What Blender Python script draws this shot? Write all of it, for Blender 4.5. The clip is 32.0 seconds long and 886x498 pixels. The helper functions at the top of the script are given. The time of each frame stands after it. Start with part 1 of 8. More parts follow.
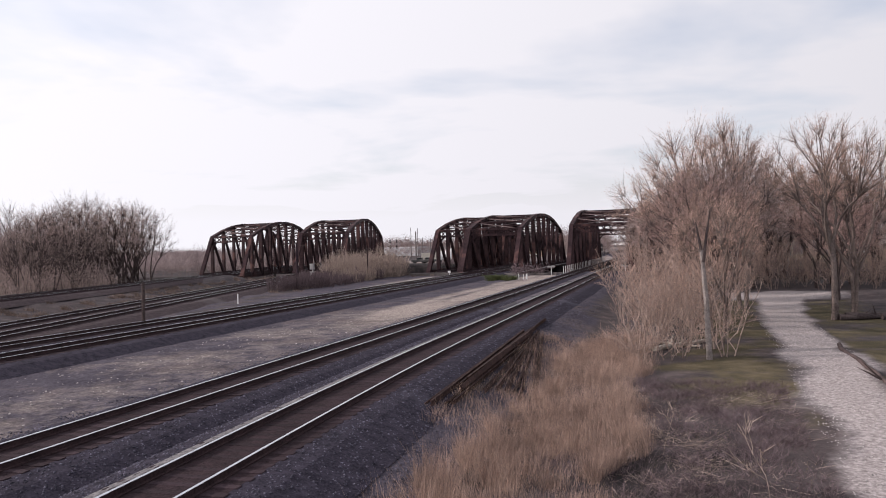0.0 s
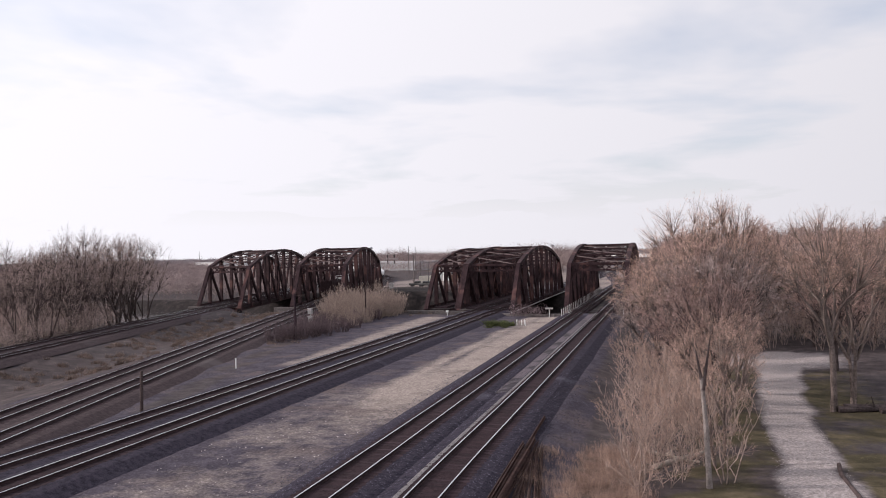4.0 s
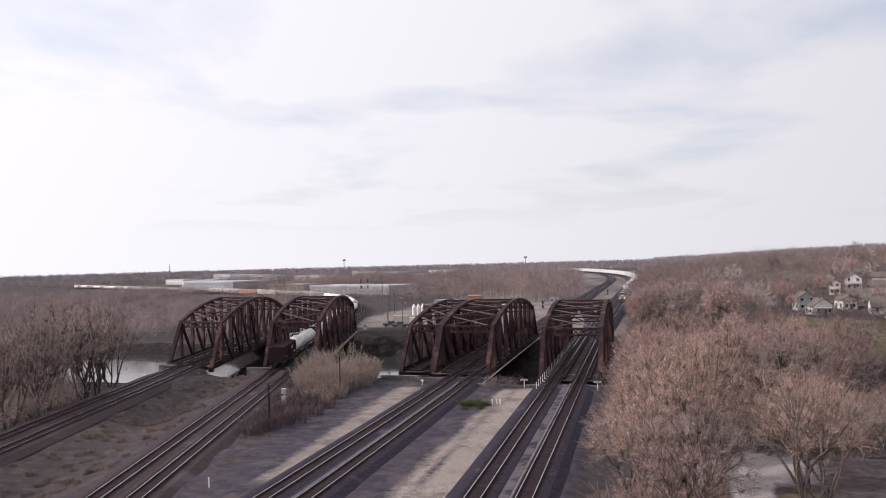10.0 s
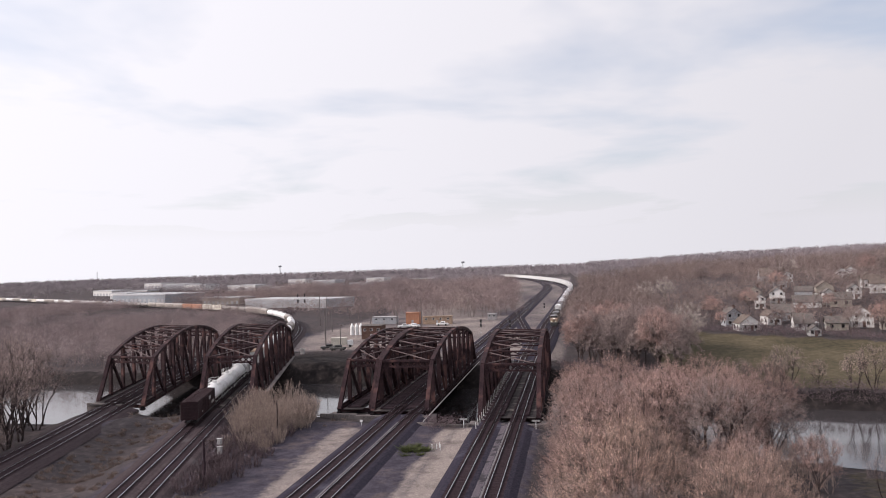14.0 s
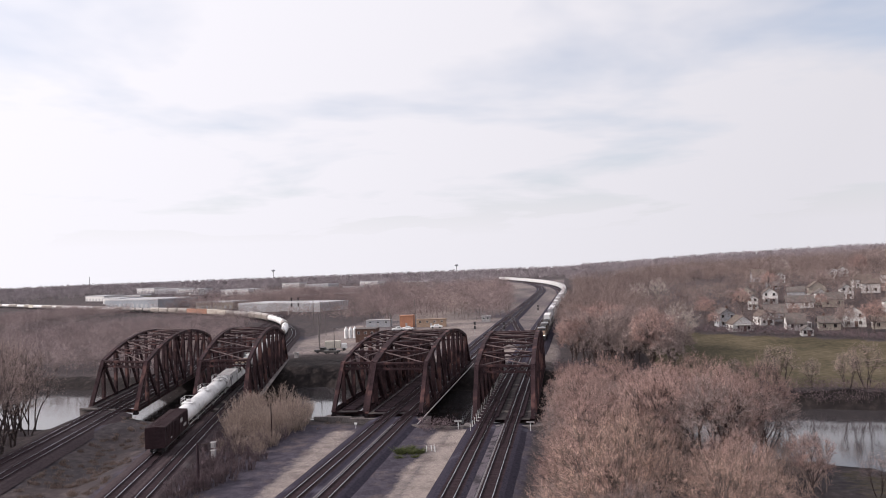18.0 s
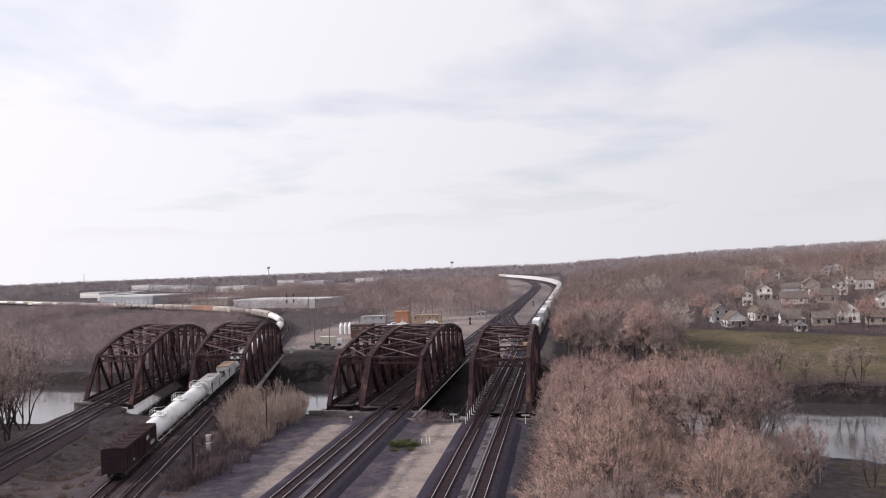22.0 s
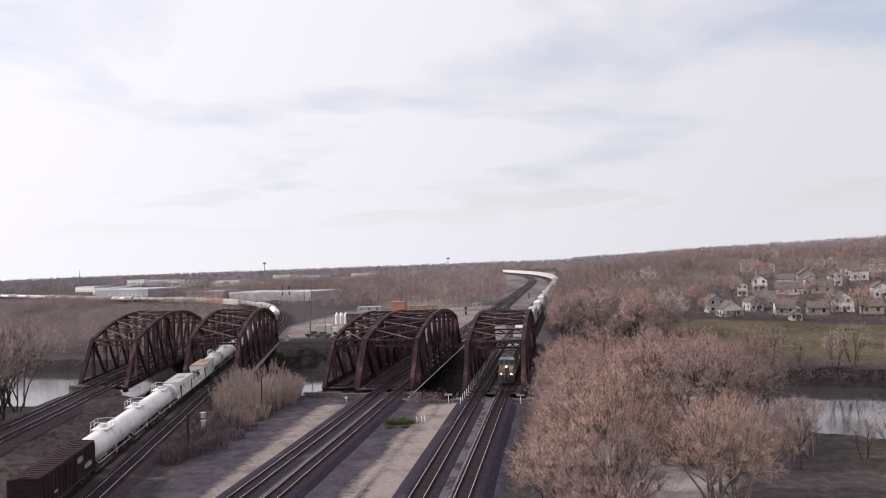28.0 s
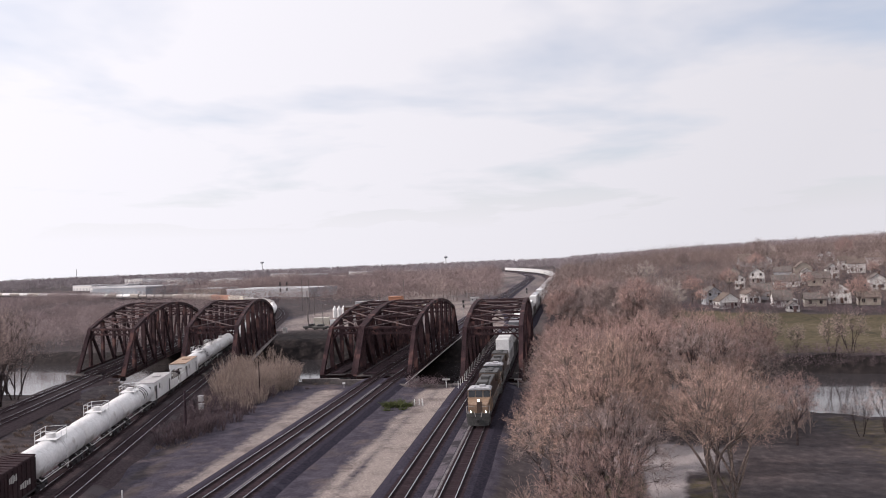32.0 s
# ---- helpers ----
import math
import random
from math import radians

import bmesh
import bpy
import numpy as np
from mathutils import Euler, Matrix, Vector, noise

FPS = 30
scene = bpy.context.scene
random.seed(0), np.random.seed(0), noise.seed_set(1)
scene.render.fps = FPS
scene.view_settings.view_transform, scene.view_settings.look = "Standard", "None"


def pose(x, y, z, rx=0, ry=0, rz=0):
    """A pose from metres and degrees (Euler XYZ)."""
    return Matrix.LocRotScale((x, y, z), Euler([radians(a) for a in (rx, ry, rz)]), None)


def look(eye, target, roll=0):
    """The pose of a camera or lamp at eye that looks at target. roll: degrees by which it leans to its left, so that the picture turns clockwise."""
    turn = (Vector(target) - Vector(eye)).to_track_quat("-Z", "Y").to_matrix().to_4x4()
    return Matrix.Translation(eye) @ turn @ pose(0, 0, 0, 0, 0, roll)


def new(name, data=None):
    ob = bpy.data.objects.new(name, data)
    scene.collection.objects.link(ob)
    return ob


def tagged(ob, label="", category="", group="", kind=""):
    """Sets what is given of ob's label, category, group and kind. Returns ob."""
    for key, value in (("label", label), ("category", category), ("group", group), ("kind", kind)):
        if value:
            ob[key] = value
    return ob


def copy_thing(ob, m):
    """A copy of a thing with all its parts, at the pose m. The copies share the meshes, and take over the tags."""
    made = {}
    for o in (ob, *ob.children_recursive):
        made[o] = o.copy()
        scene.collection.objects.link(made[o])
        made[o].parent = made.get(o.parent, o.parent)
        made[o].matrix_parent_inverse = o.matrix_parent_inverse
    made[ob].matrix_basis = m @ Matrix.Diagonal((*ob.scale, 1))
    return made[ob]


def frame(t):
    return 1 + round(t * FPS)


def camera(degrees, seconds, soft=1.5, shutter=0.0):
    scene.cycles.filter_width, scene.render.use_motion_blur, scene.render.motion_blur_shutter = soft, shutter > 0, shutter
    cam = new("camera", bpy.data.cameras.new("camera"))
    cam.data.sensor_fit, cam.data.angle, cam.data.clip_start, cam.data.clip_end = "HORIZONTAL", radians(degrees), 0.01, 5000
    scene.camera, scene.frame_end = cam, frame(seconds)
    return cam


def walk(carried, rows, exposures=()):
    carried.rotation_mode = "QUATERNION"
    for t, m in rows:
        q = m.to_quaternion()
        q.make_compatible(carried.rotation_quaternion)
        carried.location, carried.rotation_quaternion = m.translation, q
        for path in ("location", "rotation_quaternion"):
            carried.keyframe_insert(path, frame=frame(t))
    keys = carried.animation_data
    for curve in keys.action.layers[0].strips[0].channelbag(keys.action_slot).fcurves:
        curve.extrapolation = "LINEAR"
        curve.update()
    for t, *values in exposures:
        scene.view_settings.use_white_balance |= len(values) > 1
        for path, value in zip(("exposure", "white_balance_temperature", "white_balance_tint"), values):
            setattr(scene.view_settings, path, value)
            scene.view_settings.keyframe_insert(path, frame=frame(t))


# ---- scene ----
cam = camera(59.8, 32.0, soft=1.0)
# seconds, eye, turn to the left of north, tilt up, lean
PATH = [
    (0, 10.49, 0.00, 4.49, 16.38, -0.08, -1.55),
    (0.5, 10.49, 0.00, 5.07, 16.36, -0.10, -1.45),
    (1, 10.49, 0.00, 5.70, 16.33, -0.08, -1.39),
    (1.5, 10.49, 0.00, 6.42, 16.30, -0.04, -1.36),
    (2, 10.49, 0.00, 7.18, 16.25, 0.01, -1.35),
    (2.5, 10.49, 0.00, 7.98, 16.22, 0.08, -1.36),
    (3, 10.49, 0.00, 8.80, 16.21, 0.17, -1.38),
    (3.5, 10.49, 0.00, 9.64, 16.20, 0.27, -1.40),
    (5.5, 10.49, 0.00, 12.74, 16.01, 0.80, -0.88),
    (6, 10.49, 0.00, 13.60, 15.97, 0.88, -1.02),
    (6.5, 10.49, 0.00, 14.47, 15.95, 0.97, -1.13),
    (7, 10.49, 0.00, 15.33, 15.91, 1.06, -1.23),
    (7.5, 10.49, 0.00, 16.17, 15.86, 1.15, -1.29),
    (8, 10.49, 0.00, 17.04, 15.78, 1.20, -1.32),
    (8.5, 10.49, 0.00, 17.97, 15.53, 1.20, -1.34),
    (9, 10.49, 0.00, 18.99, 15.06, 1.14, -1.38),
    (9.5, 10.49, 0.00, 20.07, 14.57, 1.10, -1.44),
    (10, 10.49, 0.00, 21.15, 14.16, 1.03, -1.50),
    (10.5, 10.49, 0.00, 22.20, 13.82, 1.00, -1.55),
    (11, 10.49, 0.00, 23.19, 13.44, 1.01, -1.57),
    (11.5, 10.49, 0.00, 24.15, 12.92, 1.02, -1.60),
    (12, 10.49, 0.00, 25.10, 12.23, 1.04, -1.65),
    (12.5, 10.49, 0.00, 25.97, 11.36, 1.05, -1.72),
    (13, 10.49, 0.00, 26.66, 10.41, 1.10, -1.79),
    (13.5, 10.49, 0.00, 27.13, 9.75, 1.16, -1.86),
    (14, 10.49, 0.00, 27.41, 9.52, 1.18, -1.92),
    (14.5, 10.49, 0.00, 27.59, 9.48, 1.18, -1.97),
    (16.5, 10.49, 0.00, 27.27, 9.24, 1.34, -2.16),
    (17, 10.49, 0.00, 27.26, 9.17, 1.36, -2.20),
    (17.5, 10.49, 0.00, 27.21, 9.10, 1.38, -2.24),
    (18, 10.49, 0.00, 27.17, 9.03, 1.40, -2.27),
    (18.5, 10.49, 0.00, 27.17, 8.96, 1.41, -2.28),
    (19, 10.49, 0.00, 27.24, 8.91, 1.40, -2.27),
    (19.5, 10.49, 0.00, 27.36, 8.85, 1.39, -2.27),
    (20, 10.49, 0.00, 27.49, 8.81, 1.38, -2.27),
    (20.5, 10.49, 0.00, 27.54, 8.79, 1.39, -2.28),
    (21, 10.49, 0.00, 27.38, 8.76, 1.39, -2.28),
    (21.5, 10.49, 0.00, 27.00, 8.73, 1.31, -2.27),
    (22, 10.49, 0.00, 26.51, 8.70, 1.19, -2.24),
    (22.5, 10.49, 0.00, 26.05, 8.68, 1.07, -2.20),
    (23, 10.49, 0.00, 25.66, 8.65, 0.96, -2.16),
    (23.5, 10.49, 0.00, 25.31, 8.61, 0.85, -2.13),
    (24, 10.49, 0.00, 24.98, 8.59, 0.77, -2.11),
    (24.5, 10.49, 0.00, 24.64, 8.57, 0.73, -2.10),
    (25, 10.49, 0.00, 24.27, 8.55, 0.73, -2.12),
    (25.5, 10.49, 0.00, 23.87, 8.55, 0.73, -2.14),
    (27.5, 10.49, 0.00, 23.73, 8.43, 0.86, -2.14),
    (28, 10.49, 0.00, 23.70, 8.42, 0.93, -2.13),
    (28.5, 10.49, 0.00, 23.67, 8.40, 0.98, -2.12),
    (29, 10.49, 0.00, 23.60, 8.38, 1.03, -2.13),
    (29.5, 10.49, 0.00, 23.46, 8.36, 1.08, -2.14),
    (30, 10.49, 0.00, 23.18, 8.34, 1.09, -2.15),
    (30.5, 10.49, 0.00, 22.75, 8.32, 1.08, -2.16),
    (31, 10.49, 0.00, 22.23, 8.30, 1.05, -2.19),
    (31.5, 10.49, 0.00, 21.70, 8.28, 0.97, -2.23),
    (32, 10.49, 0.00, 21.19, 8.26, 0.88, -2.30),
]


def drone(x, y, z, yaw, pitch, lean):
    a, p = radians(yaw), radians(pitch)
    ahead = Vector((-math.sin(a) * math.cos(p), math.cos(a) * math.cos(p), math.sin(p)))
    return look((x, y, z), Vector((x, y, z)) + 10 * ahead, lean)


walk(cam, [(t, drone(*row)) for t, *row in PATH], exposures=[(0.0, 0.0, 6350, 15), (32.0, 0.0, 6350, 15)])

# ---- light ----
SUN_AZ, SUN_EL = 100.0, 29.0    # degrees to the left of north, and up
sun_way = Vector((-math.sin(radians(SUN_AZ)) * math.cos(radians(SUN_EL)), math.cos(radians(SUN_AZ)) * math.cos(radians(SUN_EL)), math.sin(radians(SUN_EL))))
sun = new("sun", bpy.data.lights.new("sun", "SUN"))
sun.data.energy, sun.data.angle, sun.data.color = 4.2, radians(1.5), (1.0, 0.90, 0.81)
sun.matrix_basis = look((0, 0, 300), Vector((0, 0, 300)) - sun_way)

world = bpy.data.worlds.new("world")
scene.world = world
world.use_nodes = True


def build_sky():
    nt = world.node_tree
    nt.nodes.clear()
    N, L = nt.nodes.new, nt.links.new
    out, bg = N("ShaderNodeOutputWorld"), N("ShaderNodeBackground")
    sky = N("ShaderNodeTexSky")
    sky.sky_type, sky.sun_disc = "NISHITA", False
    sky.sun_elevation, sky.sun_rotation = radians(SUN_EL), radians(-SUN_AZ)
    sky.dust_density, sky.air_density = 2.0, 1.0
    blue = N("ShaderNodeMixRGB")
    blue.blend_type = "MULTIPLY"
    blue.inputs[0].default_value = 1.0
    blue.inputs[2].default_value = (0.155, 0.155, 0.155, 1)
    L(sky.outputs[0], blue.inputs[1])
    co = N("ShaderNodeTexCoord")
    sep = N("ShaderNodeSeparateXYZ")
    L(co.outputs["Generated"], sep.inputs[0])
    # cloud sheet: project the direction on a flat layer
    up = N("ShaderNodeMath"); up.operation = "MAXIMUM"; up.inputs[1].default_value = 0.0
    L(sep.outputs[2], up.inputs[0])
    up2 = N("ShaderNodeMath"); up2.operation = "ADD"; up2.inputs[1].default_value = 0.12
    L(up.outputs[0], up2.inputs[0])
    dx = N("ShaderNodeMath"); dx.operation = "DIVIDE"
    dy = N("ShaderNodeMath"); dy.operation = "DIVIDE"
    L(sep.outputs[0], dx.inputs[0]); L(up2.outputs[0], dx.inputs[1])
    L(sep.outputs[1], dy.inputs[0]); L(up2.outputs[0], dy.inputs[1])
    flat = N("ShaderNodeCombineXYZ")
    L(dx.outputs[0], flat.inputs[0]); L(dy.outputs[0], flat.inputs[1])
    turn = N("ShaderNodeMapping")
    turn.inputs["Rotation"].default_value = (0, 0, radians(-12))
    turn.inputs["Scale"].default_value = (0.85, 0.95, 1.0)
    L(flat.outputs[0], turn.inputs[0])
    big = N("ShaderNodeTexNoise")
    big.inputs["Scale"].default_value, big.inputs["Detail"].default_value, big.inputs["Roughness"].default_value = 0.8, 5.0, 0.52
    big.inputs["Distortion"].default_value = 0.25
    L(turn.outputs[0], big.inputs["Vector"])
    ramp = N("ShaderNodeValToRGB")
    ramp.color_ramp.elements[0].position, ramp.color_ramp.elements[0].color = 0.30, (0.40, 0.40, 0.40, 1)
    ramp.color_ramp.elements[1].position, ramp.color_ramp.elements[1].color = 0.50, (1, 1, 1, 1)
    L(big.outputs[0], ramp.inputs[0])
    # the cloud's own brightness grows towards the sun's side
    dot = N("ShaderNodeVectorMath"); dot.operation = "DOT_PRODUCT"
    L(co.outputs["Generated"], dot.inputs[0])
    dot.inputs[1].default_value = tuple(sun_way)
    glow = N("ShaderNodeMapRange")
    glow.inputs["From Min"].default_value, glow.inputs["From Max"].default_value = -0.35, 0.6
    glow.inputs["To Min"].default_value, glow.inputs["To Max"].default_value = 0.78, 1.04
    L(dot.outputs["Value"], glow.inputs["Value"])
    white = N("ShaderNodeMixRGB"); white.blend_type = "MULTIPLY"; white.inputs[0].default_value = 1.0
    white.inputs[1].default_value = (0.970, 0.963, 0.980, 1)
    L(glow.outputs[0], white.inputs[2])
    # haze whitens the sky towards the horizon
    low = N("ShaderNodeMapRange")
    low.inputs["From Min"].default_value, low.inputs["From Max"].default_value = 0.04, 0.22
    low.inputs["To Min"].default_value, low.inputs["To Max"].default_value = 1.0, 0.0
    L(sep.outputs[2], low.inputs["Value"])
    veil = N("ShaderNodeMath"); veil.operation = "MAXIMUM"
    L(ramp.outputs[0], veil.inputs[0]); L(low.outputs[0], veil.inputs[1])
    mix = N("ShaderNodeMixRGB")
    L(veil.outputs[0], mix.inputs[0]); L(blue.outputs[0], mix.inputs[1]); L(white.outputs[0], mix.inputs[2])
    L(mix.outputs[0], bg.inputs[0])
    bg.inputs[1].default_value = 1.0
    L(bg.outputs[0], out.inputs[0])


build_sky()

# ---- materials ----


def surface(name, dark, light, scale=1.0, rough=0.85, metal=0.0, bump=0.3, fine=8.0, spot=None, spot_scale=0.3, spot_at=0.6, shared=False, isle=0.0, each=0.0, tone=False):
    """Two-scale mottled surface; spot is a third colour in patches; shared takes world places; isle varies pieces."""
    m = bpy.data.materials.new(name)
    m.use_nodes = True
    nt = m.node_tree
    b = nt.nodes["Principled BSDF"]
    N, L = nt.nodes.new, nt.links.new
    if shared:
        place = N("ShaderNodeNewGeometry").outputs["Position"]
    else:
        place = N("ShaderNodeTexCoord").outputs["Object"]
    a = N("ShaderNodeTexNoise"); a.inputs["Scale"].default_value = scale; a.inputs["Detail"].default_value = 5.0
    f = N("ShaderNodeTexNoise"); f.inputs["Scale"].default_value = scale * fine; f.inputs["Detail"].default_value = 3.0
    L(place, a.inputs["Vector"]); L(place, f.inputs["Vector"])
    s = N("ShaderNodeMath"); s.operation = "ADD"
    h = N("ShaderNodeMath"); h.operation = "MULTIPLY"; h.inputs[1].default_value = 0.5
    L(a.outputs[0], s.inputs[0]); L(f.outputs[0], s.inputs[1]); L(s.outputs[0], h.inputs[0])
    r = N("ShaderNodeValToRGB")
    r.color_ramp.elements[0].position, r.color_ramp.elements[0].color = 0.36, (*dark, 1)
    r.color_ramp.elements[1].position, r.color_ramp.elements[1].color = 0.64, (*light, 1)
    L(h.outputs[0], r.inputs[0])
    colour = r.outputs[0]
    if spot:
        g = N("ShaderNodeTexNoise"); g.inputs["Scale"].default_value = spot_scale; g.inputs["Detail"].default_value = 6.0
        L(place, g.inputs["Vector"])
        e = N("ShaderNodeMapRange"); e.inputs["From Min"].default_value = spot_at - 0.05; e.inputs["From Max"].default_value = spot_at + 0.05
        L(g.outputs[0], e.inputs["Value"])
        x = N("ShaderNodeMixRGB"); L(e.outputs[0], x.inputs[0]); L(colour, x.inputs[1]); x.inputs[2].default_value = (*spot, 1)
        colour = x.outputs[0]
    if isle:
        i = N("ShaderNodeNewGeometry")
        o = N("ShaderNodeObjectInfo")
        p = N("ShaderNodeMath"); p.operation = "ADD"; L(i.outputs["Random Per Island"], p.inputs[0]); L(o.outputs["Random"], p.inputs[1])
        q = N("ShaderNodeMath"); q.operation = "FRACT"; L(p.outputs[0], q.inputs[0])
        v = N("ShaderNodeMapRange"); v.inputs["To Min"].default_value = 1.0 - isle; v.inputs["To Max"].default_value = 1.0 + isle
        L(q.outputs[0], v.inputs["Value"])
        x = N("ShaderNodeMixRGB"); x.blend_type = "MULTIPLY"; x.inputs[0].default_value = 1.0
        L(colour, x.inputs[1]); L(v.outputs[0], x.inputs[2])
        colour = x.outputs[0]
    if each or tone:
        # every tree has a tone of its own
        k = N("ShaderNodeAttribute") if tone else N("ShaderNodeObjectInfo")
        if tone:
            k.attribute_name = "tone"
        v = N("ShaderNodeValToRGB")
        d = each or 0.36
        v.color_ramp.elements[0].color = (1 - d, 1 - d * 1.05, 1 - d, 1)
        v.color_ramp.elements[1].color = (1 + d, 1 + d * 0.95, 1 + d * 0.85, 1)
        L(k.outputs["Fac"] if tone else k.outputs["Random"], v.inputs[0])
        x = N("ShaderNodeMixRGB"); x.blend_type = "MULTIPLY"; x.inputs[0].default_value = 1.0
        L(colour, x.inputs[1]); L(v.outputs[0], x.inputs[2])
        colour = x.outputs[0]
    L(colour, b.inputs["Base Color"])
    b.inputs["Roughness"].default_value, b.inputs["Metallic"].default_value = rough, metal
    if rough > 0.6:
        b.inputs["Specular IOR Level"].default_value = 0.08
    if bump:
        u = N("ShaderNodeBump"); u.inputs["Strength"].default_value = bump; u.inputs["Distance"].default_value = 0.3 / (scale * fine) + 0.005
        L(f.outputs[0], u.inputs["Height"]); L(u.outputs[0], b.inputs["Normal"])
    return m


M_STEEL = surface("rusted_steel", (0.0149, 0.0096, 0.0123), (0.058, 0.0335, 0.0365), 0.6, 0.75, 0.0, 0.3, 10, (0.105, 0.056, 0.053), 0.25, 0.6)
# paler steel: caught sky light, and some bird droppings, put into the colour
M_STEEL_SKYLIT = surface("skylit_lacing", (0.06, 0.045, 0.046), (0.20, 0.155, 0.155), 1.4, 0.75, 0.0, 0.3, 6)
M_STEEL_DARK = surface("dark_steel", (0.012, 0.00975, 0.01243), (0.03, 0.02243, 0.02486), 0.6, 0.7, 0.0, 0.3, 10)
M_RAIL = surface("worn_rail", (0.0204, 0.0130, 0.0151), (0.0561, 0.0352, 0.0384), 2.0, 0.8, 0.0, 0.1)
M_RAIL_TOP = surface("polished_rail_head", (0.47, 0.48, 0.52), (0.60, 0.61, 0.65), 2.0, 0.25, 1.0, 0.0)
M_TIE = surface("tie_timber", (0.0173, 0.0120, 0.0151), (0.0469, 0.0315, 0.0372), 1.5, 0.9, 0.0, 0.4, 8, isle=0.35)
M_BALLAST = surface("ballast_stone", (0.0122, 0.0104, 0.0170), (0.0469, 0.0408, 0.0589), 3.0, 0.95, 0.0, 0.9, 5, (0.078, 0.07215, 0.09492), 0.12, 0.66, shared=True)
M_BALLAST_RUST = surface("ballast_rust", (0.0143, 0.0093, 0.0116), (0.0408, 0.0259, 0.0303), 3.0, 0.95, 0.0, 0.9, 5, shared=True)
M_BALLAST_BROWN = surface("old_ballast", (0.0265, 0.0199, 0.0227), (0.0734, 0.0551, 0.0597), 3.0, 0.95, 0.0, 0.9, 5, (0.080, 0.068, 0.072), 0.12, 0.66, shared=True)
M_BALLAST_PALE = surface("pale_ballast", (0.06, 0.057, 0.062), (0.24, 0.225, 0.232), 6.0, 0.95, 0.0, 0.9, 4, shared=True)
M_BALLAST_DUST = surface("dusty_ballast", (0.0459, 0.0399, 0.0484), (0.1530, 0.1311, 0.1493), 4.0, 0.95, 0.0, 0.9, 4, (0.036, 0.033, 0.038), 0.35, 0.55, shared=True)
M_STONE = surface("loose_stone", (0.026, 0.02535, 0.03616), (0.12, 0.1131, 0.1469), 3.0, 0.95, 0.0, 0.3, 5, isle=0.6)
M_CONCRETE = surface("weathered_concrete", (0.075, 0.065, 0.066), (0.19, 0.170, 0.168), 0.5, 0.9, 0.0, 0.3, 9)
M_WOOD_POST = surface("grey_timber", (0.045, 0.03413, 0.0339), (0.11, 0.08288, 0.0791), 1.2, 0.9, 0.0, 0.4)
M_BARK_NEAR = surface("grey_bark", (0.10, 0.078, 0.072), (0.25, 0.200, 0.182), 1.5, 0.95, 0.0, 0.6, 6)
M_BARK_BRUSH = surface("brush_bark", (0.196, 0.144, 0.127), (0.483, 0.374, 0.328), 1.5, 0.95, 0.0, 0.4, 6)
M_BARK = surface("bark", (0.034, 0.026, 0.027), (0.105, 0.082, 0.080), 1.5, 0.95, 0.0, 0.6, 6)
M_BARK_PALE = surface("pale_bark", (0.22, 0.19, 0.165), (0.48, 0.43, 0.38), 1.0, 0.9, 0.0, 0.4, 6)
M_TWIG = surface("twigs", (0.1941, 0.1339, 0.1238), (0.4711, 0.3303, 0.2966), 0.35, 0.95, 0.0, 0.0, 6, isle=0.35, each=0.22)
M_TWIG_GREY = surface("grey_twigs", (0.185, 0.146, 0.138), (0.361, 0.290, 0.275), 0.35, 0.95, 0.0, 0.0, 6, isle=0.35, each=0.18)
M_TWIG_PALE = surface("pale_twigs", (0.30, 0.255, 0.235), (0.55, 0.48, 0.44), 0.35, 0.95, 0.0, 0.0, 6, isle=0.3)
M_TWIG_TAN = surface("tan_twigs", (0.3085, 0.2089, 0.1709), (0.6604, 0.4623, 0.3802), 0.5, 0.95, 0.0, 0.0, 6, isle=0.35, each=0.15)
M_WOODS = surface("mixed_twigs", (0.137, 0.105, 0.099), (0.281, 0.219, 0.205), 0.09, 0.95, 0.0, 0.0, 2, (0.38, 0.310, 0.285), 0.03, 0.62, isle=0.10, tone=True)
# lighter copy of M_WOODS: haze over the middle woods put into the colour
M_WOODS_HAZED = surface("hazed_mixed_twigs", (0.1671, 0.1302, 0.1287), (0.3428, 0.2716, 0.2665), 0.09, 0.95, 0.0, 0.0, 2, (0.38, 0.310, 0.285), 0.03, 0.62, isle=0.10, tone=True)
# skyline twigs: distance haze is put into the colour as pale mauve
M_WOODS_FAR_HAZED = surface("hazed_far_twigs", (0.201, 0.177, 0.191), (0.351, 0.316, 0.334), 0.02, 0.95, 0.0, 0.0, 4, isle=0.08, tone=True)
# grey-brown twigs across the river, their colour lightened to carry haze
M_WOODS_GREY = surface("mixed_grey_twigs", (0.2117, 0.1695, 0.1694), (0.3730, 0.3028, 0.3028), 0.09, 0.95, 0.0, 0.0, 2, (0.30, 0.250, 0.236), 0.03, 0.62, isle=0.10, tone=True)
M_TWIG_DARK = surface("dark_twigs", (0.085, 0.0624, 0.0678), (0.19, 0.1443, 0.1559), 0.35, 0.95, 0.0, 0.0, 6, isle=0.35)
M_TWIG_MID = surface("brown_twigs", (0.261, 0.203, 0.187), (0.504, 0.398, 0.371), 0.35, 0.95, 0.0, 0.0, 6, isle=0.35, each=0.25)
M_DEADGRASS = surface("dead_grass", (0.10, 0.075, 0.066), (0.28, 0.212, 0.182), 0.6, 0.95, 0.0, 0.0, 6, isle=0.4)
M_DRYGRASS = surface("dry_grass", (0.18, 0.125, 0.104), (0.48, 0.345, 0.285), 0.8, 0.95, 0.0, 0.0, 6, isle=0.4)
M_REED = surface("pale_reeds", (0.21, 0.163, 0.142), (0.43, 0.345, 0.302), 0.5, 0.95, 0.0, 0.0, 6, isle=0.35)
